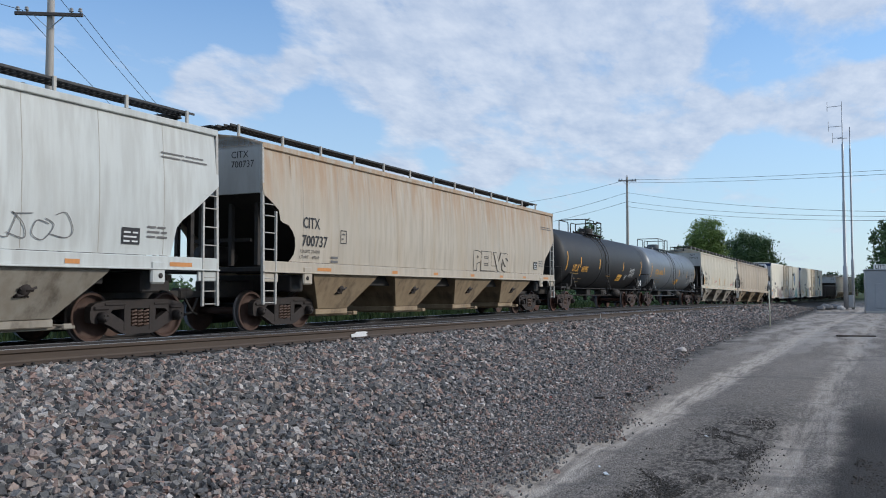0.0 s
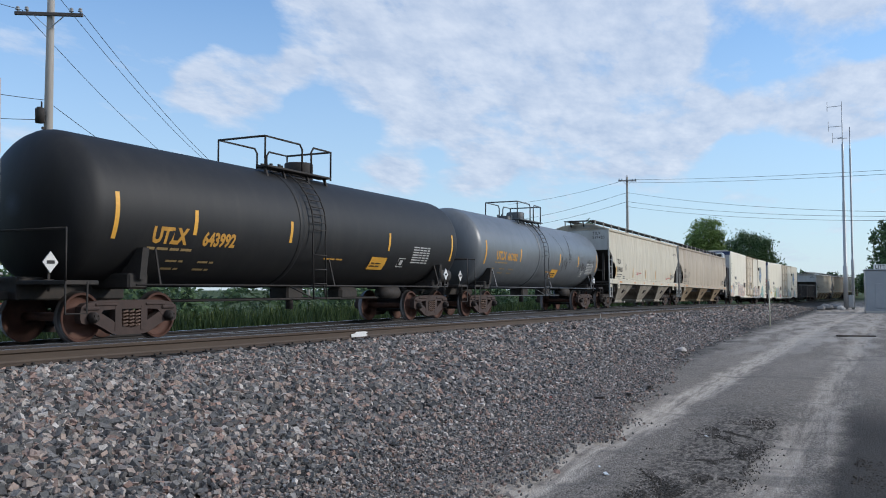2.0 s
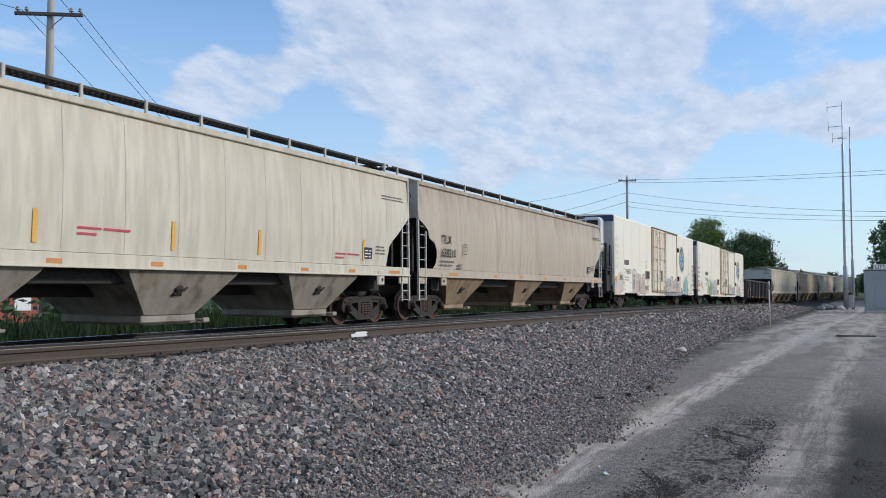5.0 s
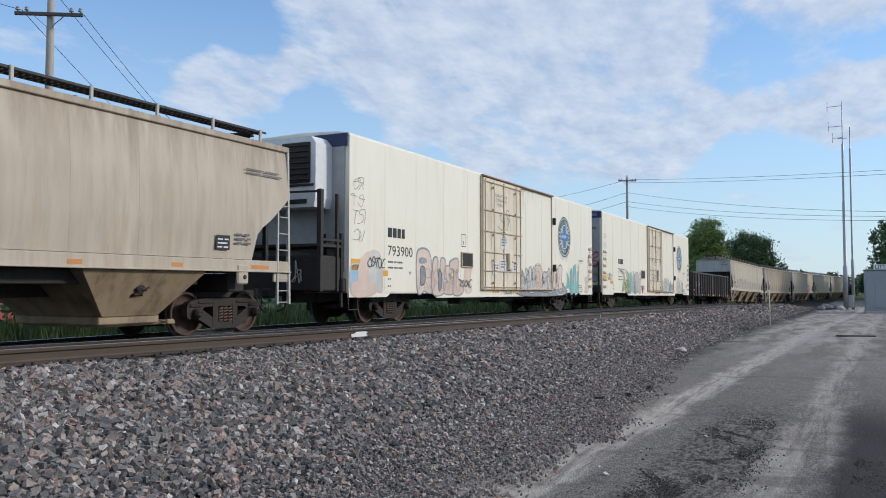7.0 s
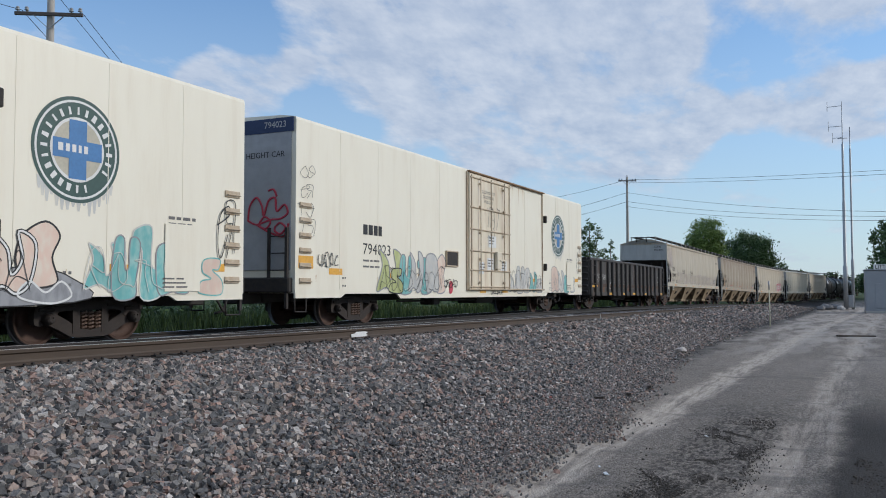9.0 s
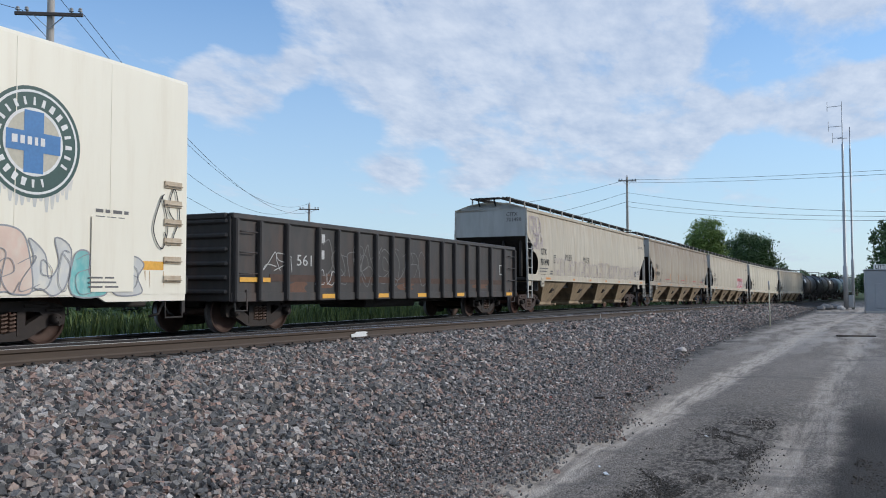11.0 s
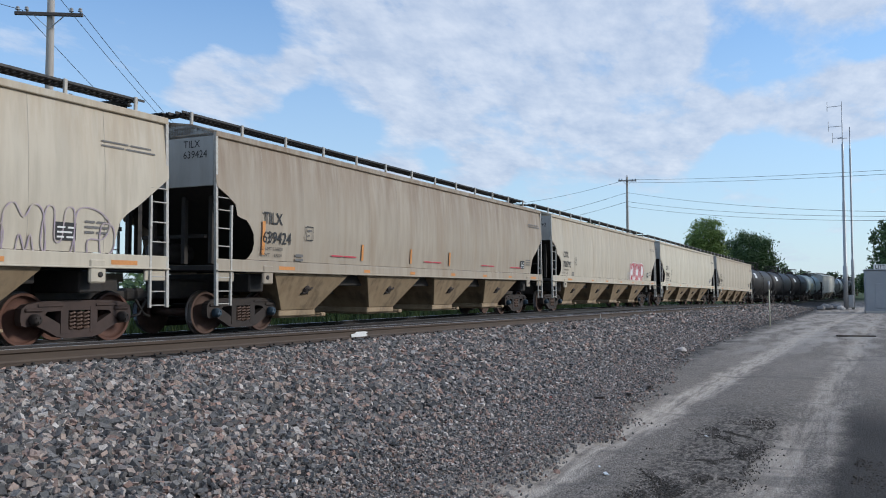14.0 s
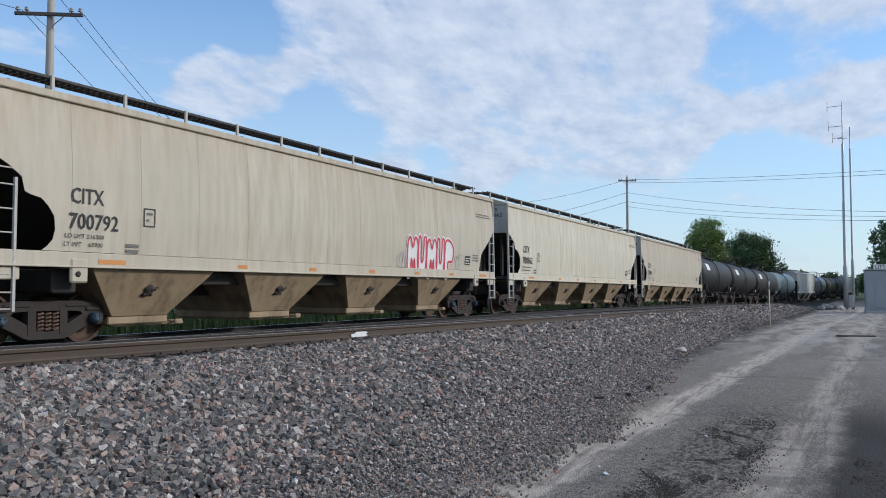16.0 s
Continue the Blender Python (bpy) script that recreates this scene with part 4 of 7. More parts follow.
def hopper_car(label, length, paint, dirty, name="covered_hopper", chutes=4, mark="", number="", limits=(), extra=(), straight_cut=True, red=False, blue=False, bulge=0.009, group="covered hoppers in the train"):
    car = thing(name, label, "freight car", group=group)
    h = length / 2
    key = (round(length, 2), chutes)
    for sy in (-1, 1):
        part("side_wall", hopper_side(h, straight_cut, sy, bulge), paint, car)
    # roof with a raised centre trough
    sec = [(-1.55, 4.14), (-1.57, 4.17), (-1.54, 4.24), (-1.42, 4.27), (-0.95, 4.42), (-0.4, 4.50), (0.4, 4.50), (0.95, 4.42), (1.42, 4.27), (1.54, 4.24), (1.57, 4.17), (1.55, 4.14)]
    part("roof", Shape().loft([[(x, y, z) for y, z in sec] for x in (-h, -h / 3, h / 3, h)]), paint, car)
    part("roof_rail", Shape().box((0, -1.575, 4.18), (2 * h, 0.05, 0.13), 0.015), paint, car)
    part("roof_rail", Shape().box((0, 1.575, 4.18), (2 * h, 0.05, 0.13), 0.015), paint, car)
    for k in range(5):
        part("hatch", cached("hatch", lambda: Shape().box((0, 0, 4.55), (2.6, 0.62, 0.12), 0.05).bar((-1.2, -0.38, 4.56), (-1.2, 0.38, 4.56), 0.03).bar((1.2, -0.38, 4.56), (1.2, 0.38, 4.56), 0.03).mesh("hatch", dirty)), None, car, at=pose((k - 2) * length / 5.3, 0, 0))
    # end walls and the slope sheets under them
    for sx in (-1, 1):
        sh = Shape().box((sx * (h - 0.02), 0, 3.65), (0.04, 3.06, 1.1), 0.01)
        sh.loft([[(sx * h, y, 4.2) for y in (-1.5, -0.9, 0, 0.9, 1.5)] + [(sx * h, y, z) for y, z in ((1.5, 4.2), (0.9, 4.40), (0, 4.48), (-0.9, 4.40), (-1.5, 4.2))],
                 [(sx * (h - 0.04), y, 4.2) for y in (-1.5, -0.9, 0, 0.9, 1.5)] + [(sx * (h - 0.04), y, z) for y, z in ((1.5, 4.2), (0.9, 4.40), (0, 4.48), (-0.9, 4.40), (-1.5, 4.2))]])
        part("end_wall", sh, END_PALE, car, "pale grey car end")
        # slope sheet in near black: shade under the car end put into its colour
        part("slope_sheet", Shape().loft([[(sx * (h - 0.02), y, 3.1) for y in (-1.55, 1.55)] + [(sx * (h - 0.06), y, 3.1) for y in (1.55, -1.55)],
                                          [(sx * (h - 2.9), y, 1.35) for y in (-1.5, 1.5)] + [(sx * (h - 2.95), y, 1.35) for y in (1.5, -1.5)]]), GREASE_AND_SHADE, car)
        fr = Shape()
        for y in (-1.2, -0.45, 0.45, 1.2):
            fr.bar((sx * (h - 0.35), y, 1.5), (sx * (h - 0.35), y, 2.95), 0.05)
        fr.box((sx * (h - 0.55), 0, 1.4), (1.0, 3.0, 0.12), 0.02)
        fr.box((sx * (h - 1.6), 0, 1.1), (0.5, 2.8, 0.4), 0.03)
        fr.box((sx * (h - 0.9), 0, 0.95), (1.9, 0.55, 0.4), 0.03)
        fr.bar((sx * (h - 0.5), -0.9, 2.1), (sx * (h - 0.5), 0.9, 2.1), 0.04)
        part("end_frame", fr, GREASE_AND_SHADE, car)
        part("brake_reservoir", Shape().lathe([(0.0, -0.6), (0.2, -0.55), (0.24, -0.45), (0.24, 0.45), (0.2, 0.55), (0.0, 0.6)], "X", 16, at=(sx * (h - 0.75), 0.35, 1.75)), GREASE_AND_SHADE, car)
        for sy in (-1, 1):
            y = sy * 1.63
            part("corner_post", Shape().bar((sx * (h - 0.03), y, 0.62), (sx * (h - 0.03), sy * 1.56, 4.2), 0.032), LADDER_PAINT, car)
            lad = part("ladder", Shape().bar((sx * (h - 0.46), y, 0.62), (sx * (h - 0.46), y, 2.72), 0.024), LADDER_PAINT, car)
            rung = cached("hopper_rung", lambda: Shape().bar((-0.215, 0, 0), (0.215, 0, 0), 0.014, n=6).mesh("rung", LADDER_PAINT))
            for z in (0.66, 0.92, 1.2, 1.48, 1.85, 2.22, 2.6, 2.86):
                part("rung", rung, None, lad, at=pose(sx * (h - 0.245), y - sy * 0.01, z))
            part("jacking_pad", Shape().box((sx * (h - 1.68), y, 1.28), (0.36, 0.08, 0.42), 0.03), paint, car)
            part("jacking_hole", Shape().lathe([(0.0, 0.0), (0.05, 0.0), (0.05, sy * 0.012), (0.0, sy * 0.012)], "Y", 12, at=(sx * (h - 1.64), y + sy * 0.042, 1.22)), GREASE_AND_SHADE, car)
            part("sill_end", Shape().box((sx * (h - 0.3), y - sy * 0.03, 1.22), (0.56, 0.05, 0.2), 0.015), paint, car)
        coupler(car, sx * (h + 0.2), sx, 0.75)
    for sy in (-1, 1):
        part("side_sill", Shape().box((0, sy * 1.61, 1.46), (2 * h, 0.07, 0.26), 0.015).box((0, sy * 1.64, 1.345), (2 * h, 0.10, 0.03), 0.008), paint, car)
    part("centre_sill", Shape().box((0, 0, 1.0), (2 * h - 1.0, 0.4, 0.35), 0.02), GREASE_AND_SHADE, car)
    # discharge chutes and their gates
    # black box added to paint the shade in the gaps between chutes
    part("centre_hopper_shell", Shape().box((0, 0, 1.2), (2 * h - 5.2, 2.5, 0.28), 0.02), GREASE_AND_SHADE, car)
    pitch = (2 * h - 7.8) / (chutes - 1)
    for k in range(chutes):
        x = -h + 3.55 + pitch * k

        def chute():
            a, b = 1.52, 0.68
            c4 = ((-1, -1), (1, -1), (1, 1), (-1, 1))
            return Shape().loft([[(u * a, w * 1.58, 1.34) for u, w in c4], [(u * a * 0.97, w * 1.55, 1.26) for u, w in c4], [(u * b, w * 1.12, 0.47) for u, w in c4]]).mesh("discharge_chute", dirty)
        ch = part("discharge_chute", cached(("chute", key, dirty.name), chute), None, car, at=pose(x, 0, 0))

        def gate():
            b = 0.68
            sh = Shape().box((0, 0, 0.39), (2 * b + 0.12, 2.2, 0.15), 0.02).box((0.35, 0, 0.30), (2 * b + 0.5, 2.0, 0.06), 0.01)
            sh.bar((b + 0.25, -1.22, 0.33), (b + 0.25, 1.22, 0.33), 0.035, n=8).box((b + 0.25, -1.2, 0.33), (0.2, 0.06, 0.1), 0.02)
            return sh.mesh("outlet_gate", dirty)
        part("outlet_gate", cached(("gate", key, dirty.name), gate), None, ch)
        part("vibrator_bracket", cached("vib", lambda: Shape().lathe([(0.0, -0.07), (0.07, -0.07), (0.12, -0.03), (0.15, 0.03), (0.0, 0.03)], "Y", 12).box((0.06, -0.05, 0.05), (0.16, 0.05, 0.07), 0.015).box((-0.07, -0.05, -0.06), (0.14, 0.06, 0.06), 0.015).bar((-0.16, -0.04, -0.1), (0.17, -0.05, 0.1), 0.022, n=6).bar((-0.13, -0.04, 0.08), (0.1, -0.05, -0.09), 0.018, n=6).mesh("vibrator_bracket", CAST)), None, ch, at=pose(-0.05, -1.36, 0.95, 35, 0, 0))
    # end platform over the brake side, on brackets
    for sx in (-1, 1):
        ep = Shape().box((sx * (h + 0.02), 0.1, 4.66), (0.5, 0.9, 0.04), 0.01)
        for y in (-0.25, 0.45):
            ep.bar((sx * (h + 0.2), y, 4.65), (sx * (h + 0.01), y, 4.35), 0.025)
        part("end_walk", ep, GRATING, car)
    # running board
    rb = Shape()
    for y in (-0.62, -0.42, 0.42, 0.62):
        rb.bar((-h - 0.15, y, 4.67), (h + 0.15, y, 4.67), 0.012, 0.03)
    n = int(2 * h / 0.14)
    for k in range(n + 1):
        x = -h + 2 * h * k / n
        for y0, y1 in ((-0.80, -0.36), (0.36, 0.80)):
            rb.bar((x, y0, 4.675), (x + 0.05, y1, 4.675), 0.045, 0.012)
    for y in (-0.8, -0.36, 0.36, 0.8):
        rb.bar((-h - 0.15, y, 4.675), (h + 0.15, y, 4.675), 0.014, 0.022)
    part("running_board", rb, GRATING, car, "dark steel grating running board")
    m = max(6, int(round(length / 1.6)))
    post = cached("rbpost", lambda: Shape().box((0, 0, 4.54), (0.07, 0.05, 0.34), 0.008).mesh("board_support", LADDER_PAINT))
    for k in range(m + 1):
        for sy in (-1, 1):
            part("board_support", post, None, car, at=pose(-h + 0.1 + (2 * h - 0.2) * k / m, sy * 0.83, 0))
    bogie(car, -h + 1.55, red, blue)
    bogie(car, h - 1.55, red, blue)
    fy = lambda z: hopper_half(z) + 0.003 + bulge
    if mark:
        write(car, mark, -h + 1.5, 2.42, 0.27, fy, BLACK_INK, 0.68, 0.004)
        write(car, number, -h + 1.47, 1.99, 0.27, fy, BLACK_INK, 1.04, 0.004)
        if limits:
            write(car, "LD LMT " + limits[0], -h + 1.4, 1.83, 0.075, fy, BLACK_INK, 0.8)
            write(car, "LT WT    " + limits[1], -h + 1.38, 1.69, 0.075, fy, BLACK_INK, 0.8)
        else:
            bars(car, [(0.22, 0.3, 0.4), (0.22, 0.2, 0.34)], -h + 1.4, 1.83, fy, GREY_INK, 0.042, 0.12)
        v = [(0, 0), (0.28, 0), (0.28, 0.34), (0, 0.34), (0.02, 0.02), (0.26, 0.02), (0.26, 0.32), (0.02, 0.32)]
        on_side(car, "plate_box", v, [(0, 1, 5, 4), (1, 2, 6, 5), (2, 3, 7, 6), (3, 0, 4, 7)], BLACK_INK, -h + 3.1, 2.12, fy)
        bars(car, [(0.14,), (0.06,)], -h + 3.17, 2.34, fy, GREY_INK, 0.04, 0.12)
        bars(car, [(0.3,), (0.3,)], -h + 2.7, 1.72, fy, GREY_INK, 0.06, 0.1)
        ev, ef = letters(mark, 0.22)
        nv, nf = letters(number, 0.22)
        sh = Shape().add([(-h - 0.006, -q[0] - 0.72, 3.92 + q[1]) for q in ev], ef)
        sh.add([(-h - 0.006, -q[0] - 0.72, 3.70 + q[1]) for q in nv], nf)
        part("end_lettering", sh, BLACK_INK, car)
        v = [(0, 0), (0.42, 0), (0.42, 0.3), (0, 0.3)]
        on_side(car, "stencil_block", v, [(0, 1, 2, 3)], BLACK_INK, h - 2.55, 1.78, fy)
        bars(car, [(0.16, 0.12), (0.3,), (0.14, 0.14)], h - 2.51, 1.98, lambda z: fy(z) + 0.004, WHITE_PLATE, 0.03, 0.08)
        bars(car, [(0.2, 0.2), (0.3, 0.14), (0.2, 0.25)], h - 1.95, 2.1, fy, GREY_INK, 0.04, 0.09)
        bars(car, [(0.6, 0.5), (0.5, 0.7)], h - 1.6, 3.55, fy, GREY_INK, 0.03, 0.08)
    for k in range(1, 13):
        sx0 = -h + 2 * h * k / 13
        zb = 1.62 if abs(sx0) < h - 1.5 else 2.6
        rows = [(u, (4.1 - zb) * j / 12) for j in range(13) for u in (-0.006, 0.006)]
        on_side(car, "weld_seam", rows, [(2 * j, 2 * j + 1, 2 * j + 3, 2 * j + 2) for j in range(12)], SEAM, sx0, zb, hopper_half, lift=-0.004)
    for k, fx in enumerate((-0.79, -0.42, -0.16, 0.12, 0.38, 0.62, 0.86)):
        strip(car, fx * h, 1.40, 0.6 if abs(fx) > 0.7 else 0.3, 0.08, lambda z: 1.646, ORANGE_STRIP)
    for fn in extra:
        fn(car, h, fy)
    return car


SEAM = material("dirty_weld_seam", (0.35, 0.315, 0.26), 0.7, 0.0, (0.48, 0.44, 0.37), grain=4, stretch=(1, 1, 0.4), bump=0.1)
END_PALE = material("pale_grey_end_paint", (0.44, 0.45, 0.435), 0.55, 0.0, (0.33, 0.33, 0.315), grain=4, stretch=(1, 1, 0.25), stain=(0.26, 0.23, 0.19), stain_amount=0.35, bump=0.1)
LADDER_PAINT = material("chipped_pale_ladder_paint", (0.5, 0.49, 0.45), 0.6, 0.0, (0.3, 0.25, 0.2), grain=14, bump=0.2)
GRATING = material("dark_walkway_grating", (0.03, 0.03, 0.032), 0.6, 0.3, (0.08, 0.075, 0.07), grain=9, bump=0.1)


# ---- tank car ----
def tank_car(label, length, tank_len, radius, zc, paint, trim, mark="", number="", red=False, ink=None, extra=(), tc=13.1, gear_x=0.0, deck=0.0, text_x=1.9, gap=1.3, placard=2.4, strips=(), table=5.0, text_z=-0.5, lad=-0.9, seam=-1.25):
    car = thing("tank_car", label, "freight car", group="tank cars in the train")
    h = tank_len / 2
    prof = [(radius * math.sin(q), -h + 0.72 * (1 - math.cos(q))) for q in [math.pi / 2 * k / 9 for k in range(10)]]
    prof += [(r, -x) for r, x in reversed(prof)]
    part("tank", Shape().lathe(prof, "X", 48, at=(0, 0, zc)), paint, car, "welded steel tank with rounded ends")
    part("seam_band", Shape().lathe([(radius + 0.004, -0.09), (radius + 0.018, -0.07), (radius + 0.018, 0.07), (radius + 0.004, 0.09)], "X", 48, at=(seam, 0, zc)), paint, car)
    # valve dome, platform and rails
    dome = Shape().lathe([(0.0, 0.4), (0.36, 0.4), (0.38, 0.37), (0.38, -0.2)], "Z", 20, at=(gear_x + 0.35, 0, zc + radius))
    part("valve_dome", dome, trim, car)
    dome = Shape()
    dome.lathe([(0.0, 0.16), (0.3, 0.14), (0.3, -0.2)], "Z", 16, at=(gear_x - 0.9, 0, zc + radius))
    for a in range(8):
        dome.bar((gear_x - 0.9 + 0.3 * math.cos(a * 0.785), 0.3 * math.sin(a * 0.785), zc + radius), (gear_x - 0.9 + 0.3 * math.cos(a * 0.785), 0.3 * math.sin(a * 0.785), zc + radius + 0.2), 0.03)
    part("manway", dome, trim, car)
    zt = zc + radius
    gear_x += deck
    pl = Shape()
    for y in (-0.7, 0.7):
        pl.box((gear_x - 0.15, y, zt - 0.02), (2.7, 0.36, 0.05), 0.01)
        for x in (gear_x - 1.4, gear_x - 0.7, gear_x + 0.3, gear_x + 1.1):
            pl.bar((x, y, zt), (x, y * 1.2, zt - 0.42), 0.03)
    part("platform", pl, trim, car)
    for xa, xb in ((gear_x + 0.1, gear_x - 1.4), (gear_x + 0.5, gear_x + 1.4)):
        for y in (-0.72, 0.72):
            part("handrail", Shape().rod([(xa, y, zt), (xa, y, zt + 0.6), (xa + (0.1 if xb > xa else -0.1), y, zt + 0.72), (xb, y, zt + 0.72), (xb, y, zt - 0.05)], 0.027), trim, car)
        part("handrail", Shape().rod([(xb, -0.72, zt + 0.72), (xb, 0.72, zt + 0.72)], 0.027), trim, car)
    # curved side ladder
    ld = Shape()
    arc = [(radius + 0.10, a) for a in (75, 60, 45, 30, 15, 0, -10)]
    for x in (lad - 0.27, lad + 0.27):
        ld.rod([(x, -math.cos(radians(a)) * r, zc + math.sin(radians(a)) * r) for r, a in arc] + [(x, -radius - 0.12, 0.72)], 0.02)
        ld.rod([(x + (0.35 if x > lad else -0.6), -radius + 0.2, 1.05), (x, -radius - 0.1, 0.75)], 0.018)
    ladder_part = part("ladder", ld, trim, car)
    rung = cached(("tank_rung", trim.name), lambda: Shape().bar((-0.27, 0, 0), (0.27, 0, 0), 0.014, n=6).mesh("rung", trim))
    for k in range(12):
        a = radians(75 - k * 7)
        part("rung", rung, None, ladder_part, at=pose(lad, -math.cos(a) * (radius + 0.1), zc + math.sin(a) * (radius + 0.1)))
    for z in (0.75, 1.1, 1.45, 1.8):
        part("rung", rung, None, ladder_part, at=pose(lad, -radius - 0.12, z))
    hl = length / 2
    for sx in (-1, 1):
        st = Shape().box((sx * (hl - 1.3), 0, 0.98), (2.4, 0.6, 0.42), 0.03).box((sx * tc / 2, 0, 1.12), (0.5, 2.5, 0.3), 0.04)
        st.box((sx * (hl - 0.45), 0, 1.08), (0.7, 3.0, 0.08), 0.015)
        for sy in (-1, 1):
            st.loft([[(sx * (tc / 2 + dx), sy * y, z) for dx, y in ((-0.08, y0), (0.08, y0), (0.08, y1), (-0.08, y1))] for z, y0, y1 in ((1.15, 0.7, 1.35), (1.75, 1.2, 1.42))])
            st.rod([(sx * (hl - 0.1), sy * 1.5, 1.1), (sx * (hl - 0.1), sy * 1.5, 0.55), (sx * (hl - 0.55), sy * 1.5, 0.55), (sx * (hl - 0.55), sy * 1.5, 1.1)], 0.018)
            st.rod([(sx * (hl - 0.1), sy * 1.5, 1.1), (sx * (hl - 0.1), sy * 1.5, 2.0), (sx * (hl - 0.1), -sy * 1.5, 2.0)], 0.02)
        part("stub_sill", st, GREASE_AND_SHADE, car)
        coupler(car, sx * (hl - 0.25), sx, 0.75)
        bogie(car, sx * tc / 2, red)
    for sy in (-1, 1):
        bar = Shape().bar((-tc / 2 - 0.3, sy * 1.5, 1.05), (tc / 2 + 0.3, sy * 1.5, 1.05), 0.022, n=6)
        bar.bar((-tc / 2 + 1.5, sy * 0.5, 0.72), (tc / 2 - 1.2, sy * 0.5, 0.72), 0.03, n=6)
        for k in (0.12, 2.5, 4.88):
            x = -tc / 2 + tc * k / 5
            bar.bar((x, sy * 1.5, 1.05), (x + 0.1, sy * (radius * 0.86), zc - radius * 0.5), 0.016)
        part("side_rail", bar, trim, car)
    part("bottom_outlet", Shape().box((0, 0, 0.9), (0.7, 0.6, 0.4), 0.05).bar((0, -0.1, 0.9), (0, -0.1, 0.45), 0.1, n=10), GREASE_AND_SHADE, car)
    part("brake_valve", Shape().box((2.2, -0.3, 0.85), (0.9, 0.5, 0.35), 0.08), GREASE_AND_SHADE, car)
    part("air_reservoir", Shape().lathe([(0.0, -0.5), (0.2, -0.45), (0.2, 0.45), (0.0, 0.5)], "X", 14, at=(tc / 2 - 1.9, -0.55, 0.86)), GREASE_AND_SHADE, car)

    def fy(z):
        return math.sqrt(max(0.02, radius ** 2 - (z - zc) ** 2))
    ink = ink or YELLOW_INK
    if mark:
        write(car, mark, -h + text_x, zc + text_z, 0.3, fy, ink, 0.95, 0.02)
        write(car, number, -h + text_x + gap, zc + text_z, 0.27, fy, ink, 1.0, 0.016)
        bars(car, [(0.2, 0.3, 0.25, 0.3)], -h + text_x - 0.05, zc + text_z - 0.14, fy, FADED_YELLOW, 0.05)
        bars(car, [(0.12, 0.16), (0.08, 0.2)], -h + text_x - 0.2, zc + text_z - 0.36, fy, FADED_YELLOW, 0.04, 0.15)
        for k, fx in enumerate(strips):
            tall = 0.85 if k in (0, len(strips) - 1) else 0.5
            strip(car, fx - 0.05, zc - 0.16 - tall / 2, 0.10, tall, fy, YELLOW_STRIP)
        bars(car, [(0.3, 0.12), (0.3, 0.12)], -h + text_x + 0.6, zc + text_z - 0.36, fy, FADED_YELLOW, 0.04, 0.15)
        bars(car, [(0.3, 0.12), (0.3, 0.12)], -h + text_x + 1.5, zc + text_z - 0.36, fy, FADED_YELLOW, 0.04, 0.15)
        strip(car, placard, zc - 0.95, 0.85, 0.34, lambda z: fy(z) + 0.012, YELLOW_STRIP, "warning_placard")
        bars(car, [(0.16, 0.3), (0.24, 0.2)], placard + 0.08, zc - 0.79, lambda z: fy(z) + 0.02, BLACK_INK, 0.03, 0.08)
        for k in range(7):
            bars(car, [(0.36, 0.18, 0.2, 0.16)], table, zc - 0.26 - 0.075 * k, fy, WHITE_INK, 0.035)
        v = [(0, 0), (0.4, 0), (0.4, 0.26), (0, 0.26), (0.02, 0.02), (0.38, 0.02), (0.38, 0.24), (0.02, 0.24), (0.12, 0.06), (0.28, 0.06), (0.28, 0.2), (0.12, 0.2)]
        on_side(car, "stencil_block", v, [(0, 1, 5, 4), (1, 2, 6, 5), (2, 3, 7, 6), (3, 0, 4, 7), (8, 9, 10, 11)], WHITE_INK, table - 0.75, zc - 0.85, fy)
        bars(car, [(0.5, 0.3)], -0.02 * h, zc - 0.75, fy, ink, 0.04)
    # diamond placards on the ends' brackets
    for x, y in ((-hl + 0.35, -0.75), (hl - 1.9, -1.5)):
        d = Shape().plate([(0, -0.19), (0.16, 0), (0, 0.19), (-0.16, 0)], -0.01, 0.01)
        hp = part("hazard_placard", d, WHITE_PLATE, car, "white diamond placard", at=pose(x, y - 0.06, 1.44))
        part("placard_number", Shape().box((0, -0.014, 0), (0.16, 0.006, 0.06)), BLACK_INK, hp)
        part("placard_bracket", Shape().box((0, 0.012, -0.1), (0.05, 0.012, 0.6)).box((0, 0.0, -0.22), (0.2, 0.03, 0.06), 0.01), GREASE_AND_SHADE, car, at=pose(x, y - 0.04, 1.33))
    if mark:
        part("air_reservoir", Shape().lathe([(0.0, -0.48), (0.16, -0.45), (0.23, -0.36), (0.25, -0.25), (0.25, 0.25), (0.23, 0.36), (0.16, 0.45), (0.0, 0.48)], "X", 18, at=(hl - 1.15, -1.0, 1.42))
             .box((hl - 1.4, -1.0, 1.14), (0.1, 0.3, 0.14)).box((hl - 0.9, -1.0, 1.14), (0.1, 0.3, 0.14)), trim, car)
    for fn in extra:
        fn(car, h, fy)
    return car


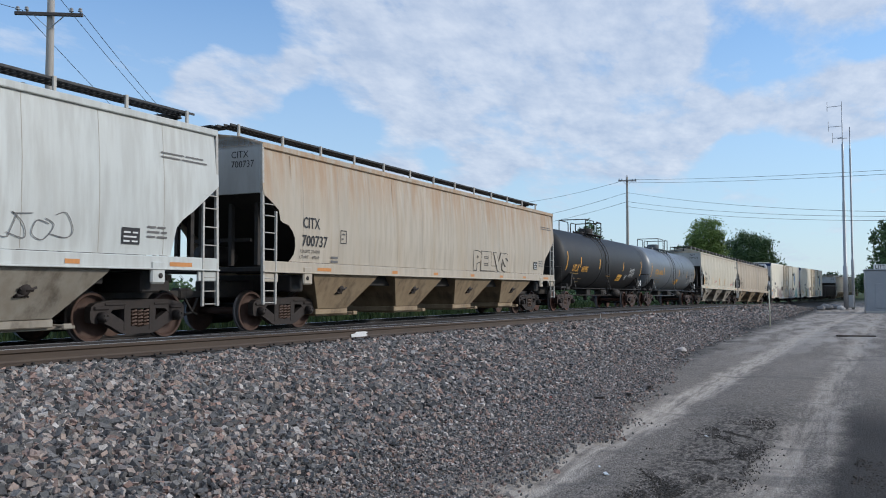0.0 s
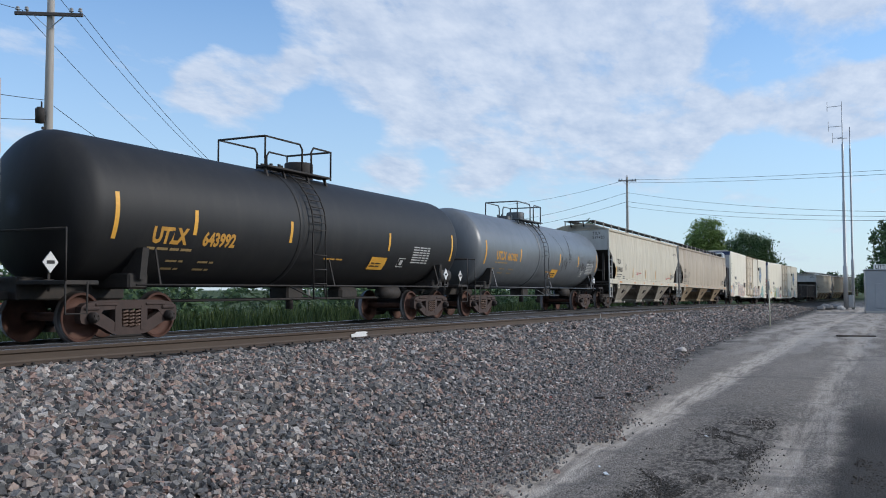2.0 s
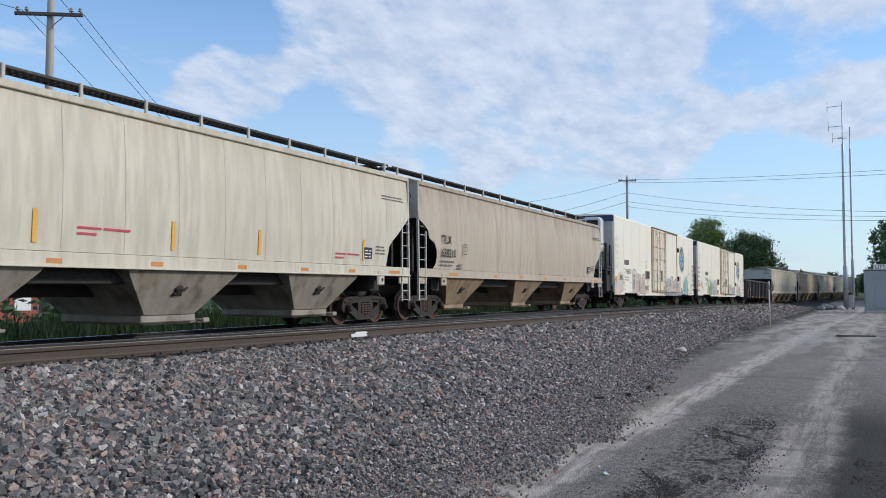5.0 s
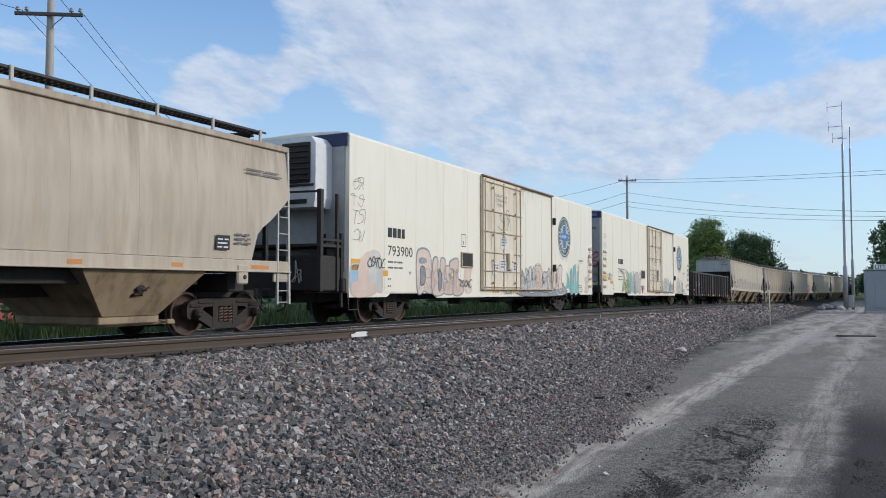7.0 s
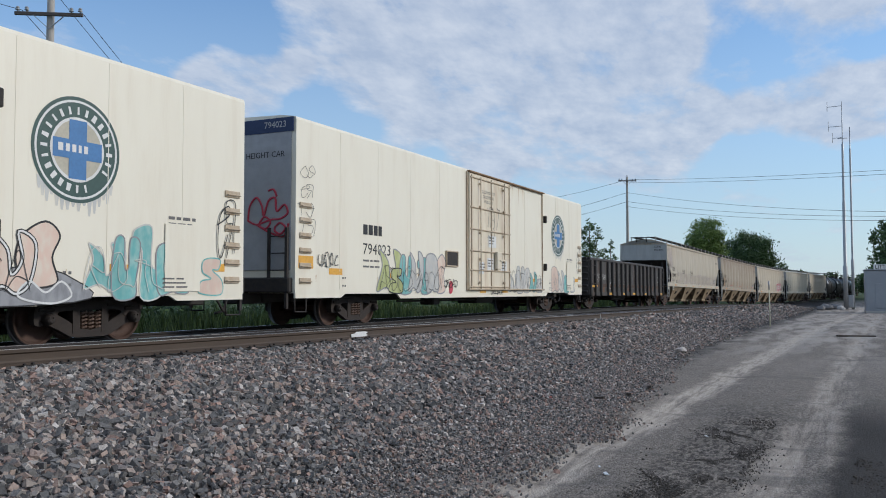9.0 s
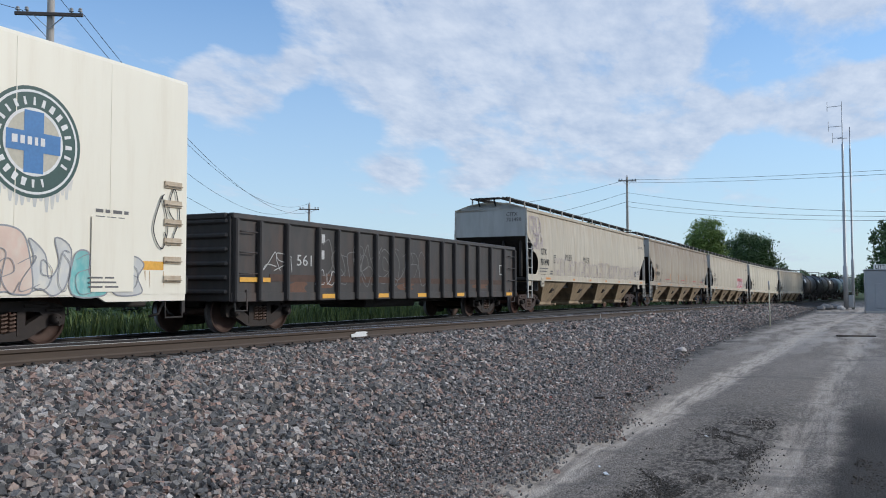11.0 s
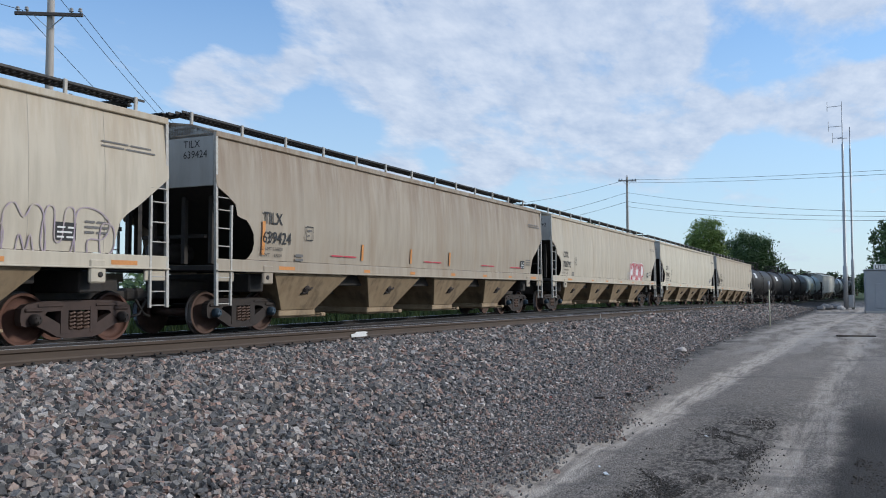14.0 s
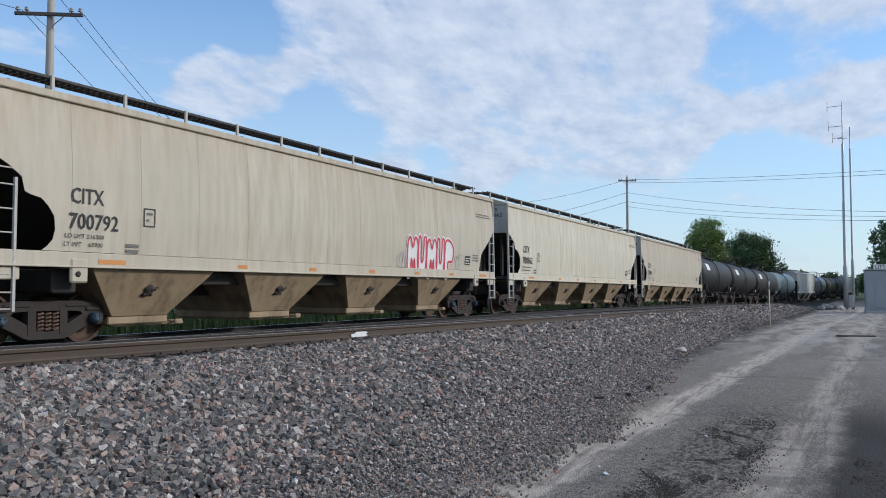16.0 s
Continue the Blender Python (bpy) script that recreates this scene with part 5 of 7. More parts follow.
def scuffs(car, fy):
    """Black scrape marks down the flank of the grey tank."""
    r = random.Random(17)
    for x0, x1, z0, z1, n in ((1.55, 2.4, 1.9, 2.5, 14), (2.5, 2.95, 1.95, 2.9, 12), (4.3, 5.6, 1.75, 2.5, 20), (5.4, 6.6, 1.85, 2.55, 18)):
        for _ in range(n):
            x, zt, ln, w = r.uniform(x0, x1), r.uniform((z0 + z1) / 2, z1), r.uniform(0.12, 0.5), r.uniform(0.006, 0.016)
            lean = r.uniform(-0.05, 0.18)
            v = [(x + lean * ln * j / 4 + sg * w * math.sin(math.pi * (0.1 + 0.8 * j / 4)), zt - ln * j / 4) for j in range(5) for sg in (-1, 1)]
            on_side(car, "scrape_mark", v, [(2 * j, 2 * j + 1, 2 * j + 3, 2 * j + 2) for j in range(4)], GREASE_AND_SHADE, 0, 0, fy)
    for line, w in (([(0.95, 3.5), (1.2, 3.25), (1.5, 2.95), (1.75, 2.6)], 0.022), ([(1.1, 3.35), (1.45, 3.0), (1.62, 2.75)], 0.014), ([(3.1, 3.55), (2.85, 3.3), (2.7, 2.9), (2.62, 2.5)], 0.022), ([(2.9, 3.3), (2.76, 2.95), (2.72, 2.7)], 0.016), ([(3.1, 3.55), (3.35, 3.5), (3.5, 3.3)], 0.013)):
        pts = rounded(line, False)
        v = [(u + sg * w * (0.25 + 0.75 * math.sin(math.pi * (i + 0.5) / len(pts))), q) for i, (u, q) in enumerate(pts) for sg in (-1, 1)]
        on_side(car, "scrape_mark", v, [(2 * i, 2 * i + 1, 2 * i + 3, 2 * i + 2) for i in range(len(pts) - 1)], GREASE_AND_SHADE, 0, 0, fy)


# ---- refrigerator car ----
def reefer_car(label, length, paint, number, unit_end, seed, logo_x=8.0, door_x=-1.75):
    car = thing("refrigerator_car", label, "freight car", group="white refrigerator cars in the train")
    h = length / 2
    z0, z1, hw = 0.86, 5.05, 1.625
    do = door_x + 1.75

    def fy(z):
        return hw
    sec = [(-hw, z0), (-hw, 4.97), (-hw + 0.03, 5.04), (-1.2, 5.10), (0, 5.14), (1.2, 5.10), (hw - 0.03, 5.04), (hw, 4.97), (hw, z0)]
    sh = Shape()
    sh.loft([[(x, y, z) for y, z in sec] for x in (-h, h)])
    part("body", sh, paint, car, "cream white insulated steel body")
    # lower skirt with wheel cut-outs
    for sy in (-1, 1):
        sk = Shape()
        tc = h - 3.5
        out = [(-h + 0.02, z0), (-h + 0.02, 0.74), (-tc - 1.55, 0.74), (-tc - 1.35, 0.84), (-tc + 1.35, 0.84), (-tc + 1.55, 0.70), (tc - 1.55, 0.70), (tc - 1.35, 0.84), (tc + 1.35, 0.84), (tc + 1.55, 0.74), (h - 0.02, 0.74), (h - 0.02, z0)]
        for (xa, za), (xb, zb) in zip(out[1:-2], out[2:-1]):
            sk.loft([[(x, sy * hw, zb0) for x, zb0 in ((xa, za), (xb, zb), (xb, z0 + 0.01), (xa, z0 + 0.01))], [(x, sy * (hw - 0.05), zb0) for x, zb0 in ((xa, za), (xb, zb), (xb, z0 + 0.01), (xa, z0 + 0.01))]])
        part("skirt", sk, paint, car)
        for k in range(1, 12):
            x = -h + 2 * h * k / 12
            if do - 2.1 < x < do + 2.1 and sy < 0:
                continue
            part("panel_seam", cached("seam", lambda: Shape().box((0, 0, 0), (0.016, 0.006, 4.0)).mesh("panel_seam", paint)), None, car, at=pose(x, sy * (hw + 0.002), 2.95))
    roof = Shape()
    for k in range(14):
        roof.box((-h + 2 * h * (k + 0.5) / 14, 0, 5.12), (0.07, 2.5, 0.05), 0.015)
    part("roof_rib", roof, paint, car)
    part("underframe", Shape().box((0, 0, 0.78), (2 * h - 1.0, 0.6, 0.3), 0.02).box((0, 0, 0.9), (2 * h - 0.4, 3.0, 0.06)).box((1.5, -0.5, 0.62), (1.5, 0.8, 0.3), 0.04).box((-3.0, -0.9, 0.62), (0.5, 0.5, 0.3), 0.04).bar((-5, -0.8, 0.6), (5, -0.8, 0.6), 0.03), GREASE_AND_SHADE, car)
    # sliding plug door on its rails
    dx0, dx1 = door_x, door_x + 3.65
    yo = -hw - 0.07
    door = Shape().box(((dx0 + dx1) / 2, yo + 0.02, 2.92), (dx1 - dx0, 0.08, 3.98), 0.015)
    dr = part("door", door, DOOR_CREAM, car, "rust-stained cream plug door")
    for z in (1.05, 1.62, 2.28, 3.02, 3.76, 4.78):
        part("door_rib", cached("rib_h", lambda: Shape().box((0, 0, 0), (3.6, 0.05, 0.045), 0.012).mesh("door_rib", RUSTY_CREAM)), None, dr, at=pose((dx0 + dx1) / 2, yo - 0.035, z))
    for k in range(3):
        x = dx0 + 0.12 + (dx1 - dx0 - 0.24) * k / 2
        part("door_rib", cached("rib_v", lambda: Shape().box((0, 0, 0), (0.055, 0.05, 3.9), 0.012).mesh("door_rib", RUSTY_CREAM)), None, dr, at=pose(x, yo - 0.03, 2.92))
    for x in (dx0 + 0.75, dx1 - 0.75):
        rod = Shape().bar((x, yo - 0.1, 0.98), (x, yo - 0.1, 4.85), 0.02, n=8)
        for z in (1.2, 2.0, 2.9, 3.8, 4.6):
            rod.box((x, yo - 0.08, z), (0.09, 0.07, 0.08), 0.01)
        part("lock_rod", rod, RUSTY_CREAM, dr)
    part("lock_box", Shape().box((do + 0.55, yo - 0.1, 2.0), (0.4, 0.12, 0.62), 0.02).bar((do + 0.55, yo - 0.17, 2.0), (do + 1.1, yo - 0.19, 2.02), 0.025), DOOR_CREAM, dr)
    for kx, kz, w2 in ((do + 0.9, 1.6, 0.6), (do - 0.3, 1.65, 0.55), (do - 1.0, 1.5, 0.4), (do - 0.2, 2.45, 0.7)):
        v = [(0, 0), (w2, 0), (w2, 0.42), (0, 0.42)]
        on_side(car, "notice_panel", v, [(0, 1, 2, 3)], WHITE_PLATE, kx, kz, lambda z: -yo + 0.03)
        bars(car, [(0.3, 0.1), (0.2, 0.2), (0.35,)], kx + 0.05, kz + 0.32, lambda z: -yo + 0.036, GREY_INK, 0.04, 0.1)
    for z, hh in ((4.97, 0.09), (0.97, 0.09)):
        part("door_rail", Shape().box((do + 1.95, -hw - 0.06, z), (7.5, 0.12, hh * 0.6), 0.012), RUSTY_ROD if z > 2 else RUSTY_CREAM, car)
    part("door_jamb", Shape().box((dx0 - 0.1, -hw - 0.03, 2.95), (0.05, 0.06, 4.0), 0.01), RUSTY_CREAM, car)
    part("door_jamb", Shape().box((do + 5.66, -hw - 0.02, 2.95), (0.045, 0.05, 4.0), 0.01), RUSTY_CREAM, car)
    streaks(car, do + 5.62, do + 5.72, 4.9, 9, fy, RUST_ORANGE, seed, 4.2)
    streaks(car, do + 2.0, do + 3.6, 4.9, 9, fy, RUST_ORANGE, seed + 1, 1.1)
    streaks(car, -h + 0.2, h - 0.2, 1.3, 14, fy, RUST_ORANGE, seed + 2, 0.4)
    streaks(car, dx0, dx1, 4.7, 6, lambda z: -yo + 0.025, RUST_ORANGE, seed + 3, 1.2)
    for k, text in enumerate(("CLOSE AND LOCK", "DOORS BEFORE", "MOVING CAR")):
        write(car, text, dx0 + 1.0 + 0.1 * k, 4.32 - 0.17 * k, 0.11, lambda z: -yo + 0.027, GREY_INK, 1.15 - 0.2 * k)
    for z in (1.9, 3.9):
        part("door_stop", Shape().box((do + 5.9, -hw - 0.06, z), (0.12, 0.14, 0.3), 0.02), GREASE_AND_SHADE, car)
    for x in (dx0 + 1.0, dx1 - 0.6):
        strip(car, x, 0.98 - 0.13, 0.55, 0.1, lambda z: hw + 0.005, YELLOW_STRIP)
    part("vent_grille", Shape().box((do - 3.0, -hw - 0.012, 1.95), (0.8, 0.05, 0.44), 0.01), GREASE_AND_SHADE, car)
    part("vent_frame", Shape().box((do - 3.0, -hw - 0.03, 2.185), (0.88, 0.05, 0.04), 0.008).box((do - 3.0, -hw - 0.03, 1.715), (0.88, 0.05, 0.04), 0.008).box((do - 3.42, -hw - 0.03, 1.95), (0.04, 0.05, 0.43), 0.008).box((do - 2.58, -hw - 0.03, 1.95), (0.04, 0.05, 0.43), 0.008), RUSTY_CREAM, car)
    if unit_end:
        on_side(car, "notice_panel", [(0, 0), (0.72, 0), (0.72, 0.45), (0, 0.45)], [(0, 1, 2, 3)], WHITE_PLATE, -0.48, 1.55, lambda z: -yo + 0.032)
        for text, dz in (("ASD", 0.28), ("SEAL", 0.1)):
            write(car, text, -0.23, 1.55 + dz, 0.1, lambda z: -yo + 0.036, BLACK_INK)
        write(car, "RP", -7.75, 1.39, 0.09, fy, GREY_INK)
        write(car, "F", -4.01, 2.44, 0.14, fy, BLACK_INK)
        on_side(car, "plate_box", [(0, 0), (0.34, 0), (0.34, 0.42), (0, 0.42), (0.02, 0.02), (0.32, 0.02), (0.32, 0.40), (0.02, 0.40)], [(0, 1, 5, 4), (1, 2, 6, 5), (2, 3, 7, 6), (3, 0, 4, 7)], BLACK_INK, -4.13, 2.38, fy)
    # round emblem: plain rings and a cross
    ex, ez = logo_x, 3.32
    for r0, r1, mat, lift in ((0.0, 0.9, EMBLEM_GREEN, 0.004), (0.80, 0.84, WHITE_PLATE, 0.007), (0.0, 0.53, EMBLEM_GOLD, 0.007), (0.50, 0.55, WHITE_PLATE, 0.010)):
        n = 48
        v = [(r * math.cos(2 * math.pi * k / n), r * math.sin(2 * math.pi * k / n)) for r in (max(r0, 0.001), r1) for k in range(n)]
        f = [(k, (k + 1) % n, n + (k + 1) % n, n + k) for k in range(n)]
        on_side(car, "emblem", v, f, mat, ex, ez, fy, "round green and blue emblem", lift=lift)
    v = [(-0.18, -0.5), (0.18, -0.5), (0.18, 0.5), (-0.18, 0.5), (-0.5, -0.16), (0.5, -0.16), (0.5, 0.16), (-0.5, 0.16)]
    on_side(car, "emblem_cross", v[:4], [(0, 1, 2, 3)], EMBLEM_BLUE, ex, ez, fy, lift=0.011)
    on_side(car, "emblem_cross", v[4:], [(0, 1, 2, 3)], EMBLEM_BLUE, ex, ez, fy, lift=0.013)
    bars(car, [(0.1, 0.08, 0.08, 0.06, 0.08)], ex - 0.4, ez - 0.05, lambda z: hw + 0.013, WHITE_PLATE, 0.13)
    wr = random.Random(4)
    for k in range(22):
        a = radians(150 - k * 15 + (0 if k < 13 else -30))
        c, s_ = math.cos(a), math.sin(a)
        d0 = wr.uniform(0.02, 0.05)
        v = [(c * r - s_ * d, s_ * r + c * d) for r, d in ((0.60, -d0), (0.60, d0), (0.73, d0 * 0.8), (0.73, -d0 * 0.8))]
        on_side(car, "emblem_mark", v, [(0, 1, 2, 3)], WHITE_PLATE, ex, ez, fy, lift=0.009)
    dv, df = [], []
    for k in range(16):
        a = radians(215 + k * 7.2)
        b = len(dv)
        ln = wr.uniform(0.03, 0.26)
        dv += [(0.9 * math.cos(a) - 0.05, 0.9 * math.sin(a) + 0.02), (0.9 * math.cos(a) - 0.02, 0.9 * math.sin(a) - ln), (0.9 * math.cos(a) + 0.02, 0.9 * math.sin(a) - ln), (0.9 * math.cos(a) + 0.05, 0.9 * math.sin(a) + 0.02)]
        df.append((b, b + 1, b + 2, b + 3))
    on_side(car, "emblem_drips", dv, df, GRAF_PALE, ex, ez, fy, "grey weathered drips below the emblem", lift=0.003)
    # owner's mark as plain bars, then the number
    nx = -h + (2.0 if unit_end else 3.0)
    bars(car, [(0.22, 0.22, 0.2, 0.18)], nx, 2.42, fy, BLACK_INK, 0.27)
    write(car, number, nx, 1.9, 0.3, fy, BLACK_INK, 1.45)
    bars(car, [(0.3, 0.14, 0.3), (0.3, 0.2, 0.25)], nx, 1.7, fy, GREY_INK, 0.05, 0.16)
    bars(car, [(0.16, 0.12, 0.2, 0.1), (0.2, 0.2, 0.14), (0.1, 0.12, 0.3), (0.2, 0.3)], h - 2.2, 2.3, fy, GREY_INK, 0.06, 0.12)
    for x in (-h + 0.12, -h + 1.4, h - 1.2):
        strip(car, x, 1.32 if x > -h + 1 else 1.45, 0.6, 0.16 if x > -h + 1 else 0.3, fy, YELLOW_STRIP)
    for x in (-h + 4.4, -5.2, 4.6, 7.4):
        strip(car, x, 1.28, 0.5, 0.13, fy, YELLOW_STRIP)
    for k in range(8):
        x = -h + 2.0 + k * (2 * h - 4) / 7
        bars(car, [(0.06, 0.06), (0.06, 0.06)], x, 1.22, fy, GREY_INK, 0.05, 0.2)
    # graffiti along the foot of the body
    PK, GY, PL, TE, GN, WH, BK = GRAF_PINK, GRAF_GREY, GRAF_PALE, GRAF_TEAL, GRAF_GREEN, WHITE_PLATE, BLACK_INK
    if unit_end:
        # pink and blue patch at the corner, a big pink piece, white-lined letters on grey, a teal piece
        for k, (g, x, w, hh, fill) in enumerate(((DOT, -h + 0.1, 0.7, 0.7, GRAF_BLUE), (HOUSE, -h + 0.45, 0.9, 1.1, PK), (FAT_ROUND, -h + 0.95, 0.75, 1.15, PL), (DOT, -h + 0.2, 1.2, 0.35, PK))):
            sprayed(car, g, fill, PK, x, 0.86 if k < 3 else 0.78, w, hh, fy, 0.005 + 0.0015 * k, 0.03)
        for k, (g, x, hh) in enumerate(((FAT_ROUND, -7.3, 1.38), (FAT_CUP, -6.3, 1.25), (FAT_SNAKE, -5.55, 1.15), (FAT_CROSS, -5.0, 1.25))):
            sprayed(car, g, PK, GY, x, 0.82, 1.03, hh, fy, 0.006 + 0.003 * (k % 2), 0.06)
            sprayed(car, g, None, PL, x + 0.03, 0.84, 0.97, hh * 0.95, fy, 0.008 + 0.003 * (k % 2), 0.025)
        sprayed(car, DOT, GY, BK, -7.05, 1.12, 0.32, 0.5, fy, 0.012, 0.02)
        sprayed(car, DOT, GY, None, -7.1, 1.75, 0.45, 0.16, fy, 0.012, 0.02)
        sprayed(car, DOT, GY, BK, -5.85, 0.95, 0.22, 0.55, fy, 0.013, 0.02)
        sprayed(car, HOUSE, PK, PL, -3.95, 0.86, 0.75, 1.05, fy, 0.006, 0.03)
        sprayed(car, [(0.0, 0.0), (0.5, 0.95), (2.0, 1.0), (4.6, 0.9), (5.5, 0.7), (5.6, 0.0)], GY, BK, 1.05, 0.75, 1.0, 0.62, fy, 0.005, 0.02)
        for k, (g, x, hh, fill) in enumerate(((SPIKE, 1.25, 0.9, PL), (FAT_CUP, 2.1, 1.05, PL), (FAT_ROUND, 2.85, 1.1, PK), (FAT_SNAKE, 3.75, 1.05, PL), (FAT_CUP, 4.35, 1.05, PK), (SPIKE, 5.0, 1.0, PK))):
            sprayed(car, g, fill, BK, x, 0.9, 0.95, hh, fy, 0.009 + 0.002 * (k % 2), 0.075)
            sprayed(car, g, None, WH, x, 0.9, 0.95, hh, fy, 0.0125 + 0.002 * (k % 2), 0.035)
        sprayed(car, HOUSE, PK, BK, 5.55, 1.02, 0.95, 1.05, fy, 0.008, 0.035)
        sprayed(car, [(0.0, 0.0), (0.2, 0.4), (0.5, 0.1), (0.8, 0.4), (1.0, 0.0), (0.6, -0.2)], GY, WH, 5.6, 0.86, 1.0, 0.6, fy, 0.012, 0.035)
        for k, (g, x, z, w, hh) in enumerate(((SPIKE, 6.85, 0.95, 0.95, 0.85), (FAT_CUP, 7.45, 0.82, 0.7, 1.2), (FAT_CROSS, 7.95, 0.82, 0.75, 1.45), (FAT_ROUND, 8.5, 0.85, 0.85, 1.0))):
            sprayed(car, g, TE, GY if k % 2 else PL, x, z, w, hh, fy, 0.006 + 0.003 * (k % 2), 0.03)
        sprayed(car, FAT_SNAKE, PK, TE, 9.65, 0.85, 0.9, 0.95, fy, 0.006, 0.03)
    else:
        sprayed(car, SPIKE, GN, GY, -7.6, 0.86, 1.5, 1.25, fy, 0.006, 0.04)
        sprayed(car, FAT_SNAKE, GN, BK, -6.9, 0.86, 1.0, 0.9, fy, 0.009, 0.03)
        for k, (g, x, w, hh, fill) in enumerate(((FAT_CUP, -6.35, 0.95, 1.2, TE), (SPIKE, -5.8, 1.0, 1.25, PL), (FAT_CROSS, -5.2, 0.95, 1.15, TE), (FAT_ROUND, -4.7, 0.85, 1.2, PL), (HOUSE, -4.1, 0.9, 1.2, PK))):
            sprayed(car, g, fill, GY, x, 0.86, w, hh, fy, 0.007 + 0.003 * (k % 2), 0.04)
        sprayed(car, DOT, RED_INK, None, -3.05, 0.85, 0.25, 0.35, fy, 0.012)
        for k, (g, x) in enumerate(((SPIKE, 2.1), (FAT_CUP, 2.8), (HOUSE, 3.5), (SPIKE, 4.2), (FAT_SNAKE, 5.0), (FAT_ROUND, 6.9), (SPIKE, 7.7), (FAT_CUP, 8.6), (HOUSE, 9.4))):
            sprayed(car, g, (PL, PK, PL, TE)[k % 4] if k > 1 else PL, GY, x, 0.86, 0.95, 0.7 + 0.4 * ((k * 3) % 4) / 3, fy, 0.006 + 0.003 * (k % 2), 0.028)
    for k, (x, z, w, hh) in enumerate(((-h + 0.9, 1.5, 0.9, 0.4), (do - 3.6, 1.02, 1.0, 0.3), (do + 0.2, 0.78, 1.1, 0.2))):
        strokes(car, x, z, w, hh, lambda z2: hw + 0.012, BLACK_INK, seed * 3 + k, 5, 0.025)
    for k, (x, w, mat) in enumerate(((-7.2, 3.0, GY), (1.3, 4.4, BK), (6.9, 2.3, PL)) if unit_end else ((-7.5, 4.0, BK), (-6.0, 2.2, PL), (2.2, 3.6, BK), (6.6, 3.4, GY))):
        strokes(car, x, 0.88, w, 0.85, lambda z2: hw + 0.013, mat, seed * 11 + k, int(w * 3), 0.014)
    on_side(car, "paint_panel", [(0, 0), (0.95, 0), (0.95, 1.3), (0, 1.3)], [(0, 1, 2, 3)], REEFER_CREAM, h - 2.3, 0.92, fy, lift=0.024)
    bars(car, [(0.3, 0.2), (0.6,), (0.3, 0.3)], h - 2.35, 1.15, lambda z: hw + 0.022, GREY_INK, 0.03, 0.08)
    for k in range(4):
        strokes(car, -h + 0.15, 2.2 + k * 0.45, 0.55, 0.45, fy, GREY_INK, seed + k, 2, 0.012)
    strokes(car, dx0 + 1.3, 3.1, 1.2, 0.9, lambda z: -yo + 0.05, BLACK_INK, seed + 50, 3, 0.018)
    strokes(car, dx0 + 1.5, 2.7, 0.5, 0.45, lambda z: -yo + 0.05, BLACK_INK, seed + 51, 2, 0.016)
    strokes(car, h - 0.9, 1.5, 0.6, 1.6, lambda z: hw + 0.02, BLACK_INK, seed + 3, 2, 0.025)
    # ends
    for sx in (-1, 1):
        part("end_panel", Shape().box((sx * (h + 0.012), 0, 3.2), (0.03, 3.0, 3.6), 0.01), END_GREY, car, "grey metal car end")
        part("end_band", Shape().box((sx * (h + 0.03), 0, 4.86), (0.02, 3.14, 0.34)), EMBLEM_NAVY, car, "dark blue band across the car end")
        es = Shape().box((sx * (h + 0.06), 0, 1.05), (0.2, 3.1, 0.36), 0.03).box((sx * (h - 0.3), 0, 0.75), (1.3, 0.5, 0.3), 0.03)
        for sy in (-1, 1):
            es.bar((sx * (h + 0.1), sy * 1.45, 0.5), (sx * (h + 0.1), sy * 1.45, 2.4), 0.035)
            es.rod([(sx * (h - 0.05), sy * 1.58, 0.75), (sx * (h - 0.05), sy * 1.58, 0.42), (sx * (h - 0.5), sy * 1.58, 0.42), (sx * (h - 0.5), sy * 1.58, 0.75)], 0.02)
        for z in (1.4, 1.8, 2.2):
            es.bar((sx * (h + 0.12), -1.45, z), (sx * (h + 0.12), -0.95, z), 0.016, n=6)
        es.bar((sx * (h + 0.12), -0.95, 0.9), (sx * (h + 0.12), -0.95, 2.4), 0.03)
        part("end_frame", es, GREASE_AND_SHADE, car)
        bogie(car, sx * (h - (3.1 if sx < 0 and unit_end else 3.5)))
        coupler(car, sx * (h + 0.3), sx, 1.1)
        for k in range(0 if unit_end and sx < 0 else 6):
            lad = Shape()
            z = 1.15 + k * 0.36
            lad.box((sx * (h - 0.38), -hw - 0.015, z), (0.46, 0.03, 0.14), 0.01)
            lad.rod([(sx * (h - 0.18), -hw - 0.02, z - 0.02), (sx * (h - 0.18), -hw - 0.07, z - 0.02), (sx * (h - 0.58), -hw - 0.07, z - 0.02), (sx * (h - 0.58), -hw - 0.02, z - 0.02)], 0.012, 4)
            part("ladder_rung", lad, RUSTY_CREAM, car)
    if unit_end:
        x = -h - 0.45
        u = Shape().loft([[(xx, y, z) for y, z in ((-1.05, 3.05), (1.05, 3.05), (1.1, 3.3), (1.1, 4.7), (0.95, 4.88), (-0.95, 4.88), (-1.1, 4.7), (-1.1, 3.3))] for xx in (x - 0.32, -h)])
        un = part("cooling_unit", u, UNIT_WHITE, car, "white cooling unit with black grille")
        part("grille", Shape().box((x - 0.34, -0.5, 4.2), (0.06, 0.9, 1.05), 0.05), GREASE_AND_SHADE, un)
        for k in range(7):
            part("louvre", cached("louvre", lambda: Shape().box((0, 0, 0), (0.05, 0.84, 0.04), 0.01, Matrix.Rotation(0.5, 3, "Y")).mesh("louvre", GREASE_AND_SHADE)), None, un, at=pose(x - 0.38, -0.5, 3.76 + k * 0.145))
        part("grille", Shape().box((x - 0.34, 0.98, 4.2), (0.06, 0.18, 1.05), 0.03), GREASE_AND_SHADE, un)
